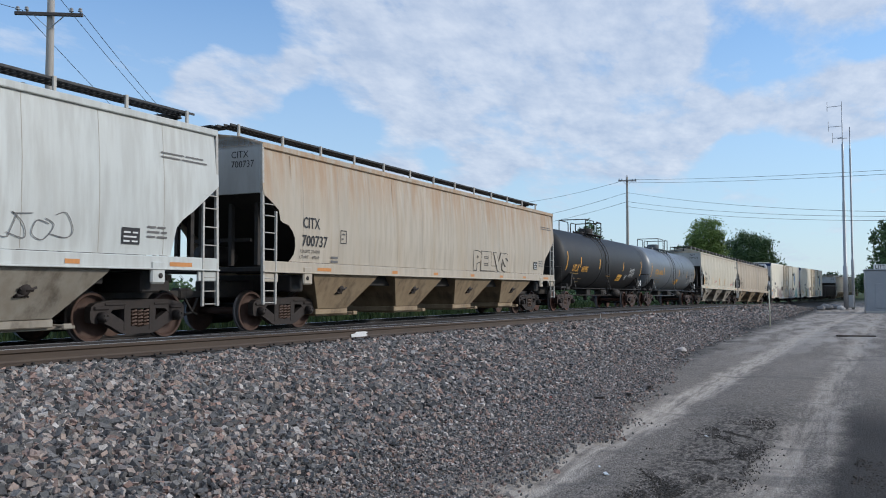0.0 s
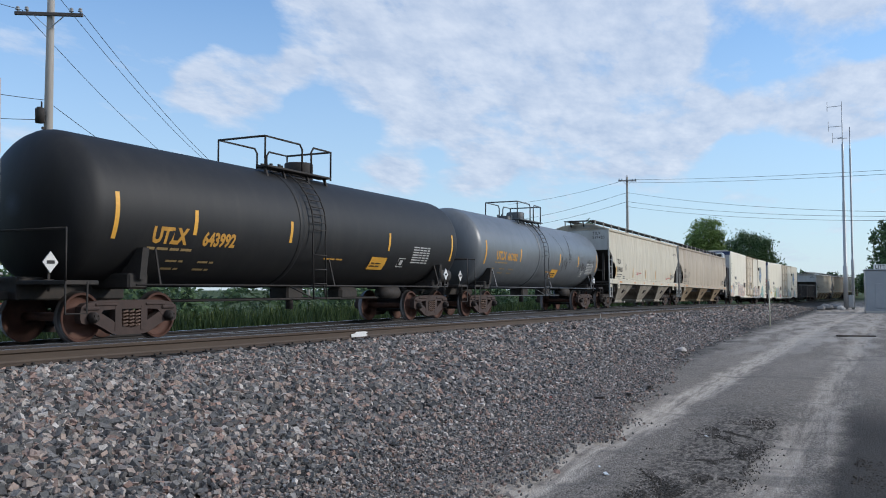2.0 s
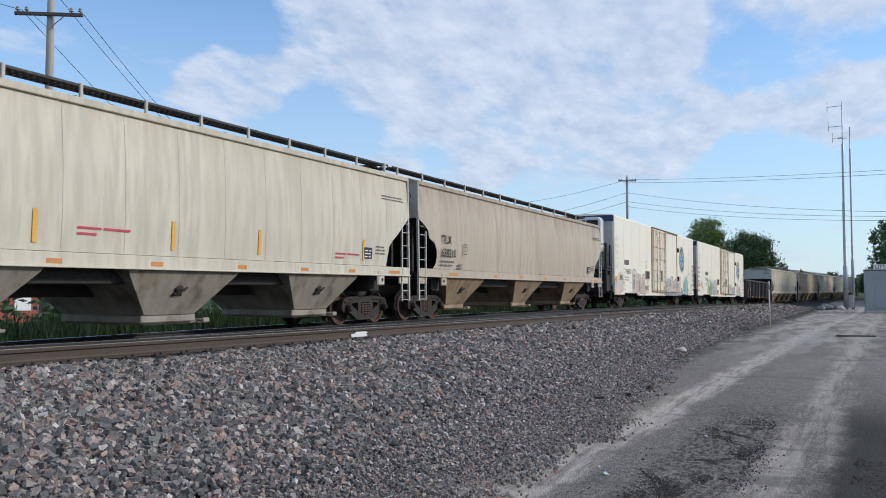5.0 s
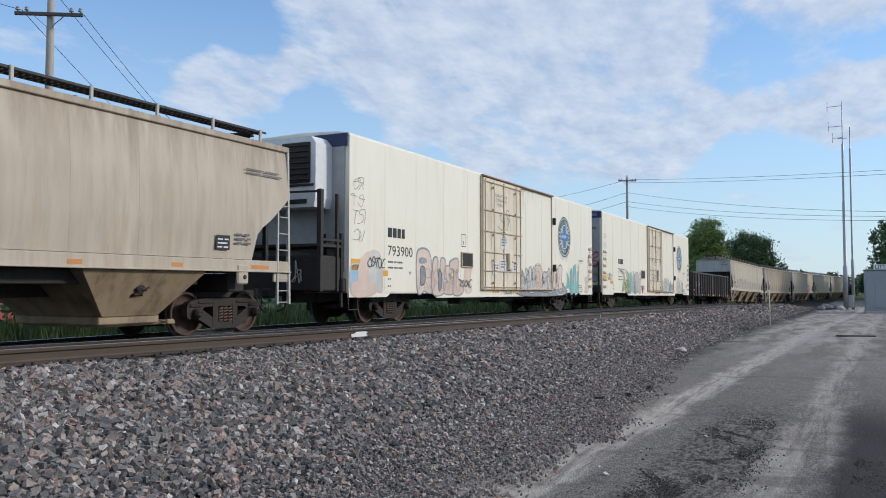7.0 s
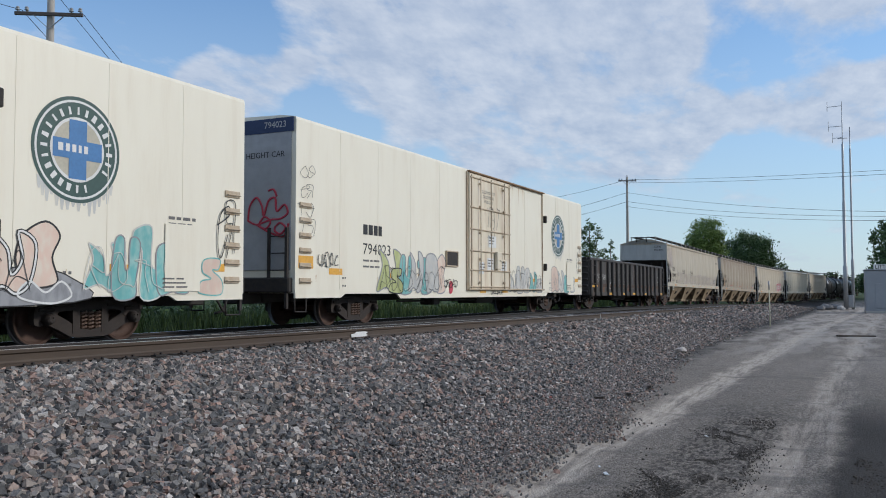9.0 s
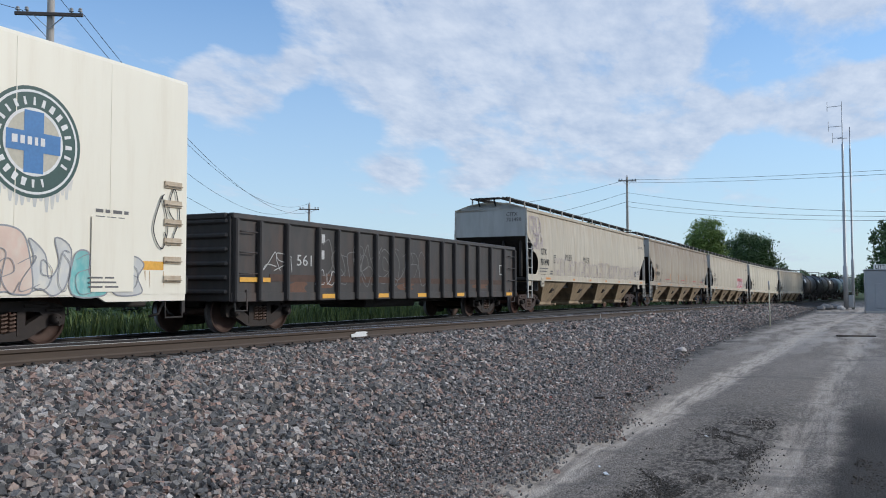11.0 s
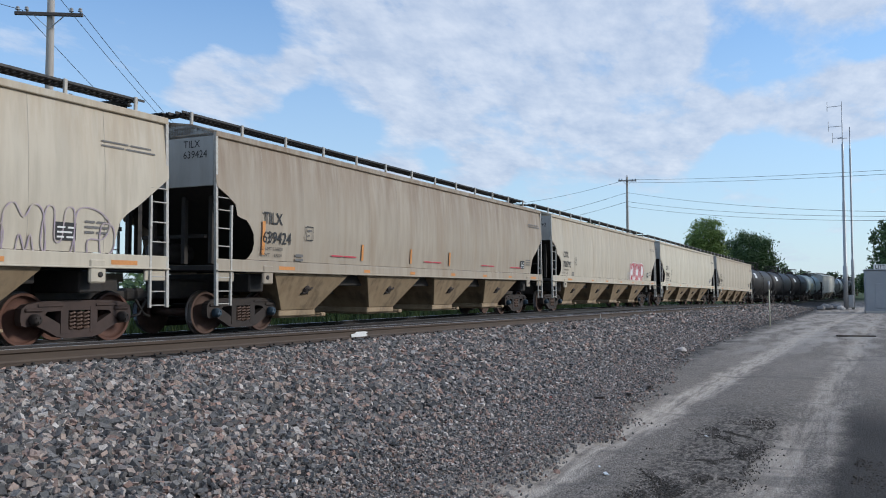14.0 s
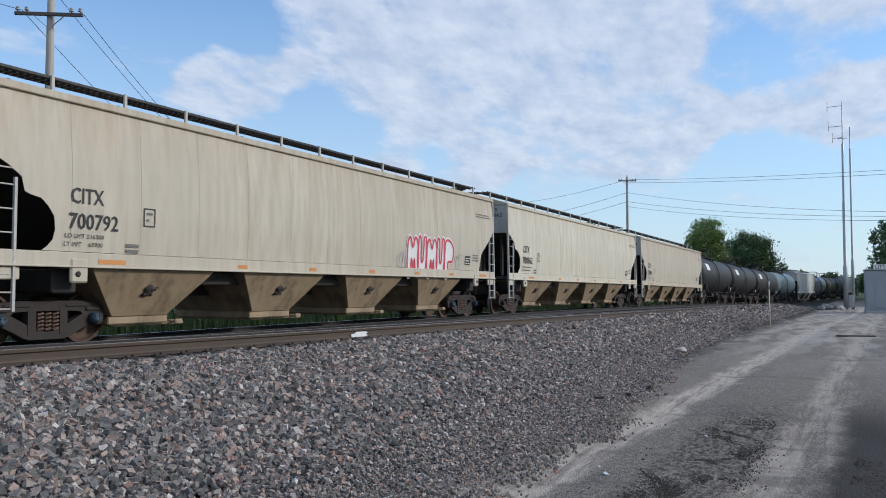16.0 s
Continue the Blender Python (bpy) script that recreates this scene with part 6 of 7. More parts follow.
        part("dark_sill", Shape().box((x - 0.34, 0, 3.62), (0.05, 2.1, 0.06), 0.01), GREASE_AND_SHADE, un)
        part("badge", Shape().box((x - 0.335, 0.45, 4.25), (0.02, 0.4, 0.42), 0.005), EMBLEM_BLUE, un, "blue square badge")
        part("badge", Shape().box((x - 0.347, 0.45, 4.25), (0.01, 0.3, 0.1)), UNIT_WHITE, un)
        part("grille", Shape().box((x - 0.335, -0.55, 3.2), (0.03, 0.6, 0.12), 0.02), GREASE_AND_SHADE, un)
        part("grille", Shape().box((x - 0.335, 0.35, 3.2), (0.03, 0.5, 0.08), 0.02), GREASE_AND_SHADE, un)
        part("end_platform", Shape().box((-h - 0.55, 0, 1.35), (1.05, 2.9, 0.9), 0.04), GREASE_AND_SHADE, car, "black steel end platform")
        part("deck_plate", Shape().box((-h - 0.6, 0, 2.05), (1.1, 2.95, 0.08), 0.01), GREASE_AND_SHADE, car)
        for y in (-1.45, 1.45):
            part("platform_post", Shape().bar((-h - 1.05, y, 0.9), (-h - 1.05, y, 3.45), 0.06), GREASE_AND_SHADE, car)
            part("platform_post", Shape().bar((-h - 0.3, y, 0.9), (-h - 0.3, y, 3.4), 0.04), GREASE_AND_SHADE, car)
            part("handrail", Shape().bar((-h - 1.05, y, 2.2), (-h - 0.05, y, 2.2), 0.03), GREASE_AND_SHADE, car)
        part("handrail", Shape().bar((-h - 1.05, -1.45, 3.4), (-h - 1.05, 1.45, 3.45), 0.025), GREASE_AND_SHADE, car)
        rr = random.Random(9)
        for c in range(3):
            pts = [(rr.uniform(-0.32, 0.0) - 0.3 * c, rr.uniform(1.1, 1.75)) for _ in range(9)]
            part("graffiti", Shape().rod([(-h - 1.085, y, z) for y, z in rounded(pts, False)], 0.012, 5), WHITE_INK, car, "white scrawled paint")
    else:
        g = Shape()
        for pts in ([(-0.25, 2.6), (-0.3, 2.95), (-0.5, 3.15), (-0.66, 2.95), (-0.72, 2.7), (-0.85, 3.05), (-1.05, 3.12), (-1.1, 2.8), (-1.32, 2.95), (-1.42, 2.75), (-1.2, 2.62), (-0.9, 2.6), (-0.5, 2.5), (-0.25, 2.6)],
                    [(-0.6, 2.55), (-0.75, 2.68), (-0.92, 2.56), (-0.8, 2.4), (-0.62, 2.45), (-0.6, 2.55)], [(-1.05, 2.42), (-1.2, 2.52), (-1.36, 2.4), (-1.22, 2.26), (-1.06, 2.32), (-1.05, 2.42)],
                    [(-0.5, 2.5), (-0.9, 2.3), (-1.3, 2.2), (-1.45, 2.5)], [(-0.85, 3.3), (-1.0, 3.32), (-1.1, 3.15)]):
            g.rod([(-h - 0.035, y, z) for y, z in rounded(pts, False)], 0.026, 5)
        part("graffiti", g, RED_INK, car, "red scrawled paint")
        v, f = letters("EXCESS HEIGHT CAR", 0.2)
        part("lettering", Shape().add([(-h - 0.034, 0.55 - q[0], 4.1 + q[1]) for q in v], f), BLACK_INK, car)
        v, f = letters(number, 0.22)
        part("lettering", Shape().add([(-h - 0.045, -0.72 - q[0], 4.8 + q[1]) for q in v], f), WHITE_INK, car)
        part("vent_grille", Shape().box((-h - 0.03, 0.55, 1.75), (0.05, 0.7, 0.6), 0.02), GREASE_AND_SHADE, car)
    return car


DOOR_CREAM = material("rusty_cream_door_paint", (0.78, 0.70, 0.55), 0.55, 0.0, (0.68, 0.58, 0.43), grain=5, stretch=(1, 1, 0.3), stain=(0.42, 0.24, 0.11), stain_amount=0.5, stain_stretch=(1.5, 1.5, 0.25), stain_scale=1.6, bump=0.15)
RUSTY_ROD = material("rusty_brown_rod", (0.24, 0.15, 0.085), 0.75, 0.1, (0.38, 0.28, 0.18), grain=9, bump=0.3)
RUSTY_CREAM = material("stained_cream_paint", (0.54, 0.45, 0.33), 0.6, 0.0, (0.3, 0.18, 0.09), grain=6, bump=0.2)
EMBLEM_GREEN = material("dark_green_emblem", (0.035, 0.085, 0.075), 0.5, grain=20, bump=0)
EMBLEM_GOLD = material("dull_gold_emblem", (0.52, 0.48, 0.38), 0.5, grain=20, bump=0)
EMBLEM_BLUE = material("mid_blue_emblem", (0.06, 0.2, 0.45), 0.5, grain=20, bump=0)
EMBLEM_NAVY = material("navy_blue_band", (0.022, 0.04, 0.11), 0.5, grain=20, bump=0)
END_GREY = material("grey_metal_car_end", (0.42, 0.43, 0.44), 0.45, 0.2, (0.3, 0.3, 0.31), grain=4, bump=0.15)
UNIT_WHITE = material("white_unit_housing", (0.72, 0.73, 0.74), 0.4, 0.0, grain=5, dark=0.85, bump=0.05)
GRAF_GREY = material("grey_spray_paint", (0.34, 0.345, 0.36), 0.6, grain=5, amount=0.85, other=(0.2, 0.205, 0.22), dark=0.75, stretch=(1.4, 1, 0.7), bump=0)
GRAF_TEAL = material("teal_spray_paint", (0.16, 0.46, 0.45), 0.6, grain=5, amount=0.85, other=(0.42, 0.60, 0.55), dark=0.75, stretch=(1.4, 1, 0.7), bump=0)
GRAF_PINK = material("pale_pink_spray_paint", (0.74, 0.55, 0.45), 0.6, grain=5, amount=0.85, other=(0.74, 0.66, 0.55), dark=0.75, stretch=(1.4, 1, 0.7), bump=0)
GRAF_PALE = material("pale_grey_spray_paint", (0.58, 0.58, 0.56), 0.6, grain=5, amount=0.85, other=(0.72, 0.68, 0.58), dark=0.75, stretch=(1.4, 1, 0.7), bump=0)
GRAF_GREEN = material("yellow_green_spray_paint", (0.46, 0.5, 0.2), 0.6, grain=5, amount=0.85, other=(0.58, 0.60, 0.36), dark=0.75, stretch=(1.4, 1, 0.7), bump=0)
GRAF_BLUE = material("pale_blue_spray_paint", (0.28, 0.46, 0.62), 0.6, grain=9, other=(0.5, 0.58, 0.64), bump=0)


# ---- gondola ----
def gondola_car(length):
    car = thing("gondola_car", "black open-topped steel gondola with ribbed sides and rust", "freight car")
    h, z0, z1, hw = length / 2, 0.70, 2.5, 1.56

    def fy(z):
        return hw
    for sy in (-1, 1):
        part("side_wall", Shape().box((0, sy * (hw - 0.02), (z0 + z1) / 2), (2 * h, 0.04, z1 - z0), 0.01).box((0, sy * hw, 0.79), (2 * h, 0.06, 0.2), 0.01), GONDOLA, car)
        part("top_chord", Shape().box((0, sy * (hw - 0.02), z1 + 0.02), (2 * h, 0.16, 0.13), 0.025), GONDOLA, car)
        for x in (-8.05, -7.25, -6.26, -5.0, -4.14, -3.23, -2.27, -1.38, -0.44, 0.85, 1.81, 2.73, 3.73, 4.63, 5.72, 6.96, 8.05):
            part("side_post", cached("gpost", lambda: Shape().box((0, 0, 1.58), (0.11, 0.15, 1.78), 0.03).mesh("side_post", GONDOLA)), None, car, at=pose(x, sy * (hw + 0.05), 0))
        part("rust_band", Shape().box((0, sy * (hw + 0.004), 1.22), (2 * h - 2.6, 0.012, 0.16)), WHEEL, car)
    for sx in (-1, 1):
        e = Shape().box((sx * h, 0, (z0 + z1) / 2), (0.05, 2 * hw, z1 - z0), 0.01)
        for k in range(6):
            part("end_rib", Shape().box((sx * (h + 0.04), 0, z0 + 0.2 + k * 0.3), (0.1, 2 * hw - 0.1, 0.12), 0.04), GONDOLA, car)
        part("top_chord", Shape().box((sx * h, 0, z1 + 0.02), (0.16, 2 * hw - 0.2, 0.125), 0.02), GONDOLA, car)
        part("end_wall", e, GONDOLA, car)
        bogie(car, sx * (h - 1.6))
        coupler(car, sx * (h + 0.2), sx, 0.8)
        for sy in (-1, 1):
            part("stirrup", Shape().rod([(sx * (h - 0.1), sy * 1.58, 0.95), (sx * (h - 0.1), sy * 1.6, 0.5), (sx * (h - 0.5), sy * 1.6, 0.5), (sx * (h - 0.5), sy * 1.58, 0.95)], 0.02), GONDOLA, car)
            for z in (1.3, 1.75, 2.2):
                part("grab_iron", Shape().rod([(sx * (h - 0.2), sy * 1.6, z), (sx * (h - 0.2), sy * 1.66, z), (sx * (h - 0.75), sy * 1.66, z), (sx * (h - 0.75), sy * 1.6, z)], 0.014), GONDOLA, car)
    part("floor", Shape().box((0, 0, 0.9), (2 * h, 2 * hw - 0.1, 0.08)).box((0, 0, 0.72), (2 * h - 1, 0.5, 0.32), 0.03).box((0, 0, 0.62), (3.0, 1.6, 0.35), 0.05), GREASE_AND_SHADE, car)
    strip(car, -h + 0.25, 1.12, 1.05, 0.1, lambda z: hw + 0.035, YELLOW_STRIP)
    for x in (-4.8, -2.1, 0.2, 2.95, 7.25):
        strip(car, x, 0.74, 0.55, 0.11, lambda z: hw + 0.035, YELLOW_STRIP)
    write(car, "561", -5.82, 1.52, 0.27, fy, WHITE_INK, 0.6)
    bars(car, [(0.14,), (0.12,)], -h + 3.35, 2.1, fy, WHITE_INK, 0.22, 0.4)
    strokes(car, -h + 3.2, 1.15, 4.2, 1.2, fy, GREY_INK, 31, 6, 0.03)
    strokes(car, -h + 1.0, 1.35, 1.0, 0.5, fy, WHITE_INK, 33, 2, 0.02)
    strokes(car, -h + 3.1, 1.05, 0.8, 0.5, fy, WHITE_INK, 34, 4, 0.02)
    strokes(car, -h + 4.0, 1.0, 5.0, 1.3, fy, GREY_INK, 36, 9, 0.022)
    for x, z, w, hh in ((-h + 2.0, 0.86, 0.9, 0.3), (-h + 3.2, 1.0, 0.8, 0.34), (-1.0, 0.95, 1.2, 0.2), (4.2, 1.0, 1.6, 0.16)):
        sprayed(car, HOUSE, RUST_PATCH, None, x, z, w, hh, fy, 0.004, name="rust_patch")
    v = [(0, 0), (0.3, 0), (0.3, 0.36), (0, 0.36), (0.03, 0.03), (0.27, 0.03), (0.27, 0.33), (0.03, 0.33)]
    on_side(car, "stencil_block", v, [(0, 1, 5, 4), (1, 2, 6, 5), (2, 3, 7, 6), (3, 0, 4, 7)], WHITE_INK, h - 1.5, 1.5, fy)
    return car


GONDOLA = material("black_weathered_gondola_paint", (0.048, 0.045, 0.043), 0.6, 0.05, (0.085, 0.07, 0.062), grain=4, stretch=(1, 1, 0.3), stain=(0.11, 0.06, 0.042), stain_amount=0.5, stain_stretch=(1, 1, 0.3), stain_scale=1.3, bump=0.25)


# ---- the train ----
DIRTY_TAN = material("dirty_tan_lower_steel", (0.36, 0.27, 0.168), 0.7, 0.0, (0.19, 0.125, 0.07), grain=3.5, stretch=(1, 1, 0.7), stain=(0.055, 0.04, 0.028), stain_amount=0.7, stain_stretch=(1, 1, 0.6), stain_scale=1.6, bump=0.25)
DIRTY_PALE = material("dirty_pale_lower_steel", (0.36, 0.325, 0.265), 0.7, 0.0, (0.2, 0.15, 0.1), grain=3.5, stretch=(1, 1, 0.6), stain=(0.07, 0.05, 0.035), stain_amount=0.8, stain_stretch=(1, 1, 0.6), stain_scale=1.5, bump=0.25)
PAINT_WHITE = hopper_paint("grey_white_hopper_paint", (0.58, 0.6, 0.57), (0.42, 0.4, 0.35), 0.35)
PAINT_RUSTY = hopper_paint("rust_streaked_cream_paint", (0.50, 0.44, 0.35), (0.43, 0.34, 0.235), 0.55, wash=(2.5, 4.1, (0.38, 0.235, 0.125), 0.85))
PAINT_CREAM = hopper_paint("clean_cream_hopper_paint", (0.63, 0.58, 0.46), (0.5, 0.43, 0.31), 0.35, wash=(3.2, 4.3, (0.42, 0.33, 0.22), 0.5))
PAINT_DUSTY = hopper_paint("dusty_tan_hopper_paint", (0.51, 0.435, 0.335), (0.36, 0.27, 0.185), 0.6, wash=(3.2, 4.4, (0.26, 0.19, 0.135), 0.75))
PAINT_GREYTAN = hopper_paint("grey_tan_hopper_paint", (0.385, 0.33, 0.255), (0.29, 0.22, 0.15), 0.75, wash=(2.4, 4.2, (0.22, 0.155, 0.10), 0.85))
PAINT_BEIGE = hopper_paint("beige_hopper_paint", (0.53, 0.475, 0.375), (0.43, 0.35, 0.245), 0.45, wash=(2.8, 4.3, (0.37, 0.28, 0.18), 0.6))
TANK_BLACK = material("black_tank_paint", (0.013, 0.013, 0.014), 0.6, 0.0, (0.022, 0.021, 0.02), grain=3, stretch=(1, 1, 0.4), stain=(0.034, 0.031, 0.028), stain_amount=0.4, stain_stretch=(1.5, 1.5, 0.25), stain_scale=1.4, bump=0.08)
FADED_YELLOW = material("faded_yellow_lettering", (0.36, 0.25, 0.11), 0.6, grain=25, dark=0.6, bump=0)
TANK_GREY = material("grey_tank_paint", (0.152, 0.165, 0.177), 0.4, 0.0, (0.11, 0.12, 0.128), grain=3, stretch=(1, 1, 0.4), stain=(0.07, 0.072, 0.076), stain_amount=0.4, stain_stretch=(1.6, 1.6, 0.2), stain_scale=1.6, bump=0.08, spec=0.6)
TANK_TEAL = material("pale_teal_tank_paint", (0.2, 0.26, 0.27), 0.5, grain=3, bump=0.08)
REEFER_CREAM = material("cream_white_reefer_paint", (0.845, 0.795, 0.66), 0.45, 0.0, (0.80, 0.735, 0.60), grain=2.5, stretch=(1, 1, 0.3), amount=0.4, dark=0.93, stain=(0.62, 0.52, 0.38), stain_amount=0.25, stain_stretch=(1.2, 1.2, 0.15), stain_scale=1.6, bump=0.06)

def red_piece(car, x, z, fy):
    """Red letters with a white halo, and smaller white tags beside them."""
    for k, g in enumerate((BUBBLE_ARCH, BUBBLE_U, BUBBLE_ARCH, BUBBLE_U, BUBBLE_P)):
        sprayed(car, g, WHITE_PLATE, WHITE_PLATE, x + 0.62 * k, z + 0.05 * (k % 2), 1.0, 1.12, fy, 0.004 + 0.001 * (k % 2), 0.14)
        sprayed(car, g, None, RED_INK, x + 0.62 * k, z + 0.05 * (k % 2), 1.0, 1.1, fy, 0.009 + 0.001 * (k % 2), 0.085)
    strokes(car, x - 0.65, z + 0.15, 0.6, 0.5, fy, WHITE_INK, 43, 3, 0.03)
    strokes(car, x + 3.2, z + 0.1, 0.6, 0.7, fy, WHITE_INK, 44, 3, 0.03)


CARS = []


def put(car, start, end):
    CARS.append((car, (start + end) / 2))


def build_train():
    L = 19.8
    g = lambda *a: (lambda car, h, fy: strokes(car, *([a[0] * h] + list(a[1:4])), fy, *a[4:]))
    put(hopper_car("pale grey-white covered hopper with scrawled grey graffiti", L, PAINT_WHITE, DIRTY_PALE, mark="CITX", number="700714",
                   extra=(g(0.40, 1.75, 2.3, 0.5, GREY_INK, 3, 6, 0.016),)), -6.27, 13.53)
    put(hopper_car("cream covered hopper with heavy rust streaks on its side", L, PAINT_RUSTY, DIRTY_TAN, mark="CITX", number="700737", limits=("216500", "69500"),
                   extra=(lambda car, h, fy: fat_word(car, "PELVS", 1.45, 1.68, 0.6, 3.2, fy, PAINT_RUSTY, BLACK_INK), lambda car, h, fy: streaks(car, -h + 0.5, h - 0.3, 4.08, 12, fy, RUST_RUN, 5, 1.4))), 14.97, 34.77)
    put(tank_car("black tank car with yellow lettering and roof platform", 16.4, 16.0, 1.46, 2.47, TANK_BLACK, GREASE_AND_SHADE, "UTLX", "643992", red=True, tc=12.5, gear_x=0.15, deck=-0.6, text_x=1.95, gap=1.38, placard=2.1,
                 strips=(-6.98, -4.95, -1.75, 2.9, 7.0), table=4.4, text_z=-0.6, lad=-0.75, seam=-1.35), 36.0, 52.4)
    put(tank_car("grey tank car with rusty bogies and faded yellow lettering", 16.2, 16.0, 1.46, 2.47, TANK_GREY, TANK_TRIM, "UTLX", "661032", red=True, tc=12.7, ink=YELLOW_INK, gear_x=-0.75, deck=0.15, text_x=2.1, gap=1.08, placard=0.5,
                 strips=(-6.9, -3.45, -1.3, 1.35, 4.05, 7.1), table=5.45, text_z=-0.38, lad=-0.72, seam=-1.3,
                 extra=(lambda car, h, fy: scuffs(car, fy),)), 52.85, 69.05)
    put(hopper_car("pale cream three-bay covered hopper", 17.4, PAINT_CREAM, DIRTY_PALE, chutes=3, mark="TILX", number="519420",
                   extra=(lambda car, h, fy: [strip(car, fx * h, 1.72, 0.09, 0.55, fy, YELLOW_STRIP) for fx in (-0.862, -0.45, -0.1, 0.2, 0.7)],
                          lambda car, h, fy: bars(car, [(0.5, 0.6), (0.4,)], -0.35 * h, 2.0, fy, RED_INK, 0.04, 0.1), lambda car, h, fy: bars(car, [(0.5, 0.6), (0.4,)], 0.55 * h, 1.85, fy, RED_INK, 0.04, 0.1))), 69.8, 87.25)
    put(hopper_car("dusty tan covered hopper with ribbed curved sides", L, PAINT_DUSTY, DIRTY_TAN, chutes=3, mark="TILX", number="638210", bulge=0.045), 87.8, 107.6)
    put(reefer_car("cream white refrigerator car with cooling unit and graffiti", 22.0, REEFER_CREAM, "793900", True, 2, 6.68, -2.5), 110.07, 132.23)
    put(reefer_car("cream white refrigerator car with colourful graffiti along its base", 22.6, REEFER_CREAM, "794023", False, 3, 7.85, -1.65), 134.08, 156.55)
    put(gondola_car(16.3), 158.0, 174.3)
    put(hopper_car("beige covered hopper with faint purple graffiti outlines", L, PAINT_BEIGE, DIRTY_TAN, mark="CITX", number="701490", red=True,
                   extra=(lambda car, h, fy: bubble_row(car, -h + 3.3, 1.5, 15.2, 0.85, fy, GRAF_PURPLE, 7, 0.026), lambda car, h, fy: write(car, "MUER", -h + 4.65, 2.28, 0.3, fy, BLACK_INK, 0.95, -0.006), lambda car, h, fy: write(car, "MUER", -h + 7.35, 2.25, 0.3, fy, BLACK_INK, 0.95, -0.006), lambda car, h, fy: bubble_row(car, -h + 0.3, 3.25, 1.3, 0.7, fy, GRAF_PURPLE, 1, 0.03), lambda car, h, fy: bubble_row(car, -h + 0.6, 2.65, 1.1, 0.6, fy, GRAF_PURPLE, 1, 0.03))), 175.62, 195.4)
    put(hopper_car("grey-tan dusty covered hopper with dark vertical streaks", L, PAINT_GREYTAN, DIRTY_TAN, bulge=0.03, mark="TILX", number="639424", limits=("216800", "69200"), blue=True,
                   extra=(lambda car, h, fy: [strip(car, -h + d, 1.72, 0.1, 0.75 if d < 2 else 0.42, fy, ORANGE_STRIP) for d in (1.45, 5.6, 8.3, 10.9)],
                          lambda car, h, fy: [bars(car, [(0.5, 0.6)], -h + d, 1.78, fy, RED_INK, 0.035, 0.1) for d in (4.2, 9.2, 13.5, 16.2)])), 196.75, 216.53)
    put(hopper_car("beige covered hopper with red and white graffiti", L, PAINT_BEIGE, DIRTY_TAN, mark="CITX", number="700792", limits=("216300", "69700"), blue=True,
                   extra=(lambda car, h, fy: red_piece(car, 3.35, 1.42, fy),)), 217.85, 237.65)
    put(hopper_car("pale beige covered hopper, fairly clean", L, PAINT_CREAM, DIRTY_TAN, mark="CITX", number="700962"), 239.05, 258.85)
    put(hopper_car("beige covered hopper near the tank cars", 19.4, PAINT_BEIGE, DIRTY_TAN, mark="CITX", number="700814"), 260.15, 279.55)
    s = 280.55
    for k in range(3):
        put(tank_car("black tank car with a white placard panel", 14.6, 13.9, 1.55, 2.55, TANK_BLACK, GREASE_AND_SHADE, tc=10.6,
                     extra=(lambda car, h, fy: strip(car, -h + 1.6, 2.9, 1.3, 0.55, fy, WHITE_PLATE, "white_panel"),)), s, s + 14.6)
        s += 14.8
    put(tank_car("pale teal tank car with green graffiti", 14.6, 13.9, 1.55, 2.55, TANK_TEAL, GREASE_AND_SHADE, tc=10.6,
                 extra=(lambda car, h, fy: [sprayed(car, g, GRAF_GREEN, GREY_INK, -h + 2.5 + 0.95 * k, 1.6, 1.0, 1.2, fy, 0.006 + 0.003 * (k % 2)) for k, g in enumerate((SPIKE, FAT_ROUND, FAT_CUP))],)), s, s + 14.6)
    s += 15.2
    put(hopper_car("white covered hopper with dark lower markings", 17.4, PAINT_WHITE, DIRTY_PALE, chutes=3), s, s + 17.4)
    s += 18.2
    for k in range(3):
        put(tank_car("dark grey tank car far back in the train", 14.6, 13.9, 1.55, 2.55, TANK_GREY if k == 0 else TANK_BLACK, GREASE_AND_SHADE, tc=10.6), s, s + 14.6)
        s += 14.8
    put(hopper_car("white covered hopper far back in the train", L, PAINT_WHITE, DIRTY_PALE), s + 0.6, s + 0.6 + L)


RUST_PATCH = material("flaking_rust_patch", (0.16, 0.085, 0.055), 0.85, 0.0, (0.09, 0.06, 0.05), grain=14, bump=0.3)
RUST_RUN = material("rust_run", (0.40, 0.25, 0.13), 0.8, 0.0, (0.5, 0.36, 0.22), grain=7, stretch=(1, 1, 0.3), bump=0.1)
RUST_ORANGE = material("orange_rust_run", (0.5, 0.27, 0.09), 0.8, 0.0, (0.6, 0.42, 0.22), grain=7, stretch=(1, 1, 0.3), bump=0.1)
TANK_TRIM = material("grey_tank_fittings", (0.10, 0.11, 0.12), 0.55, 0.1, (0.06, 0.06, 0.062), grain=8, bump=0.1)
GRAF_PURPLE = material("faint_purple_spray_paint", (0.36, 0.29, 0.36), 0.7, grain=6, amount=0.9, other=(0.50, 0.44, 0.36), bump=0)


# ---- poles, mast, shed, plants ----
POLE_WOOD = material("weathered_pole_wood", (0.40, 0.37, 0.33), 0.85, 0.0, (0.29, 0.265, 0.235), grain=8, stretch=(2, 2, 0.12), bump=0.4)
ARM_WOOD = material("grey_crossarm_wood", (0.13, 0.11, 0.10), 0.85, 0.0, grain=10, stretch=(0.3, 2, 2), bump=0.3)
GALV = material("galvanised_steel", (0.36, 0.37, 0.38), 0.45, 0.6, grain=8, dark=0.8, bump=0.08)
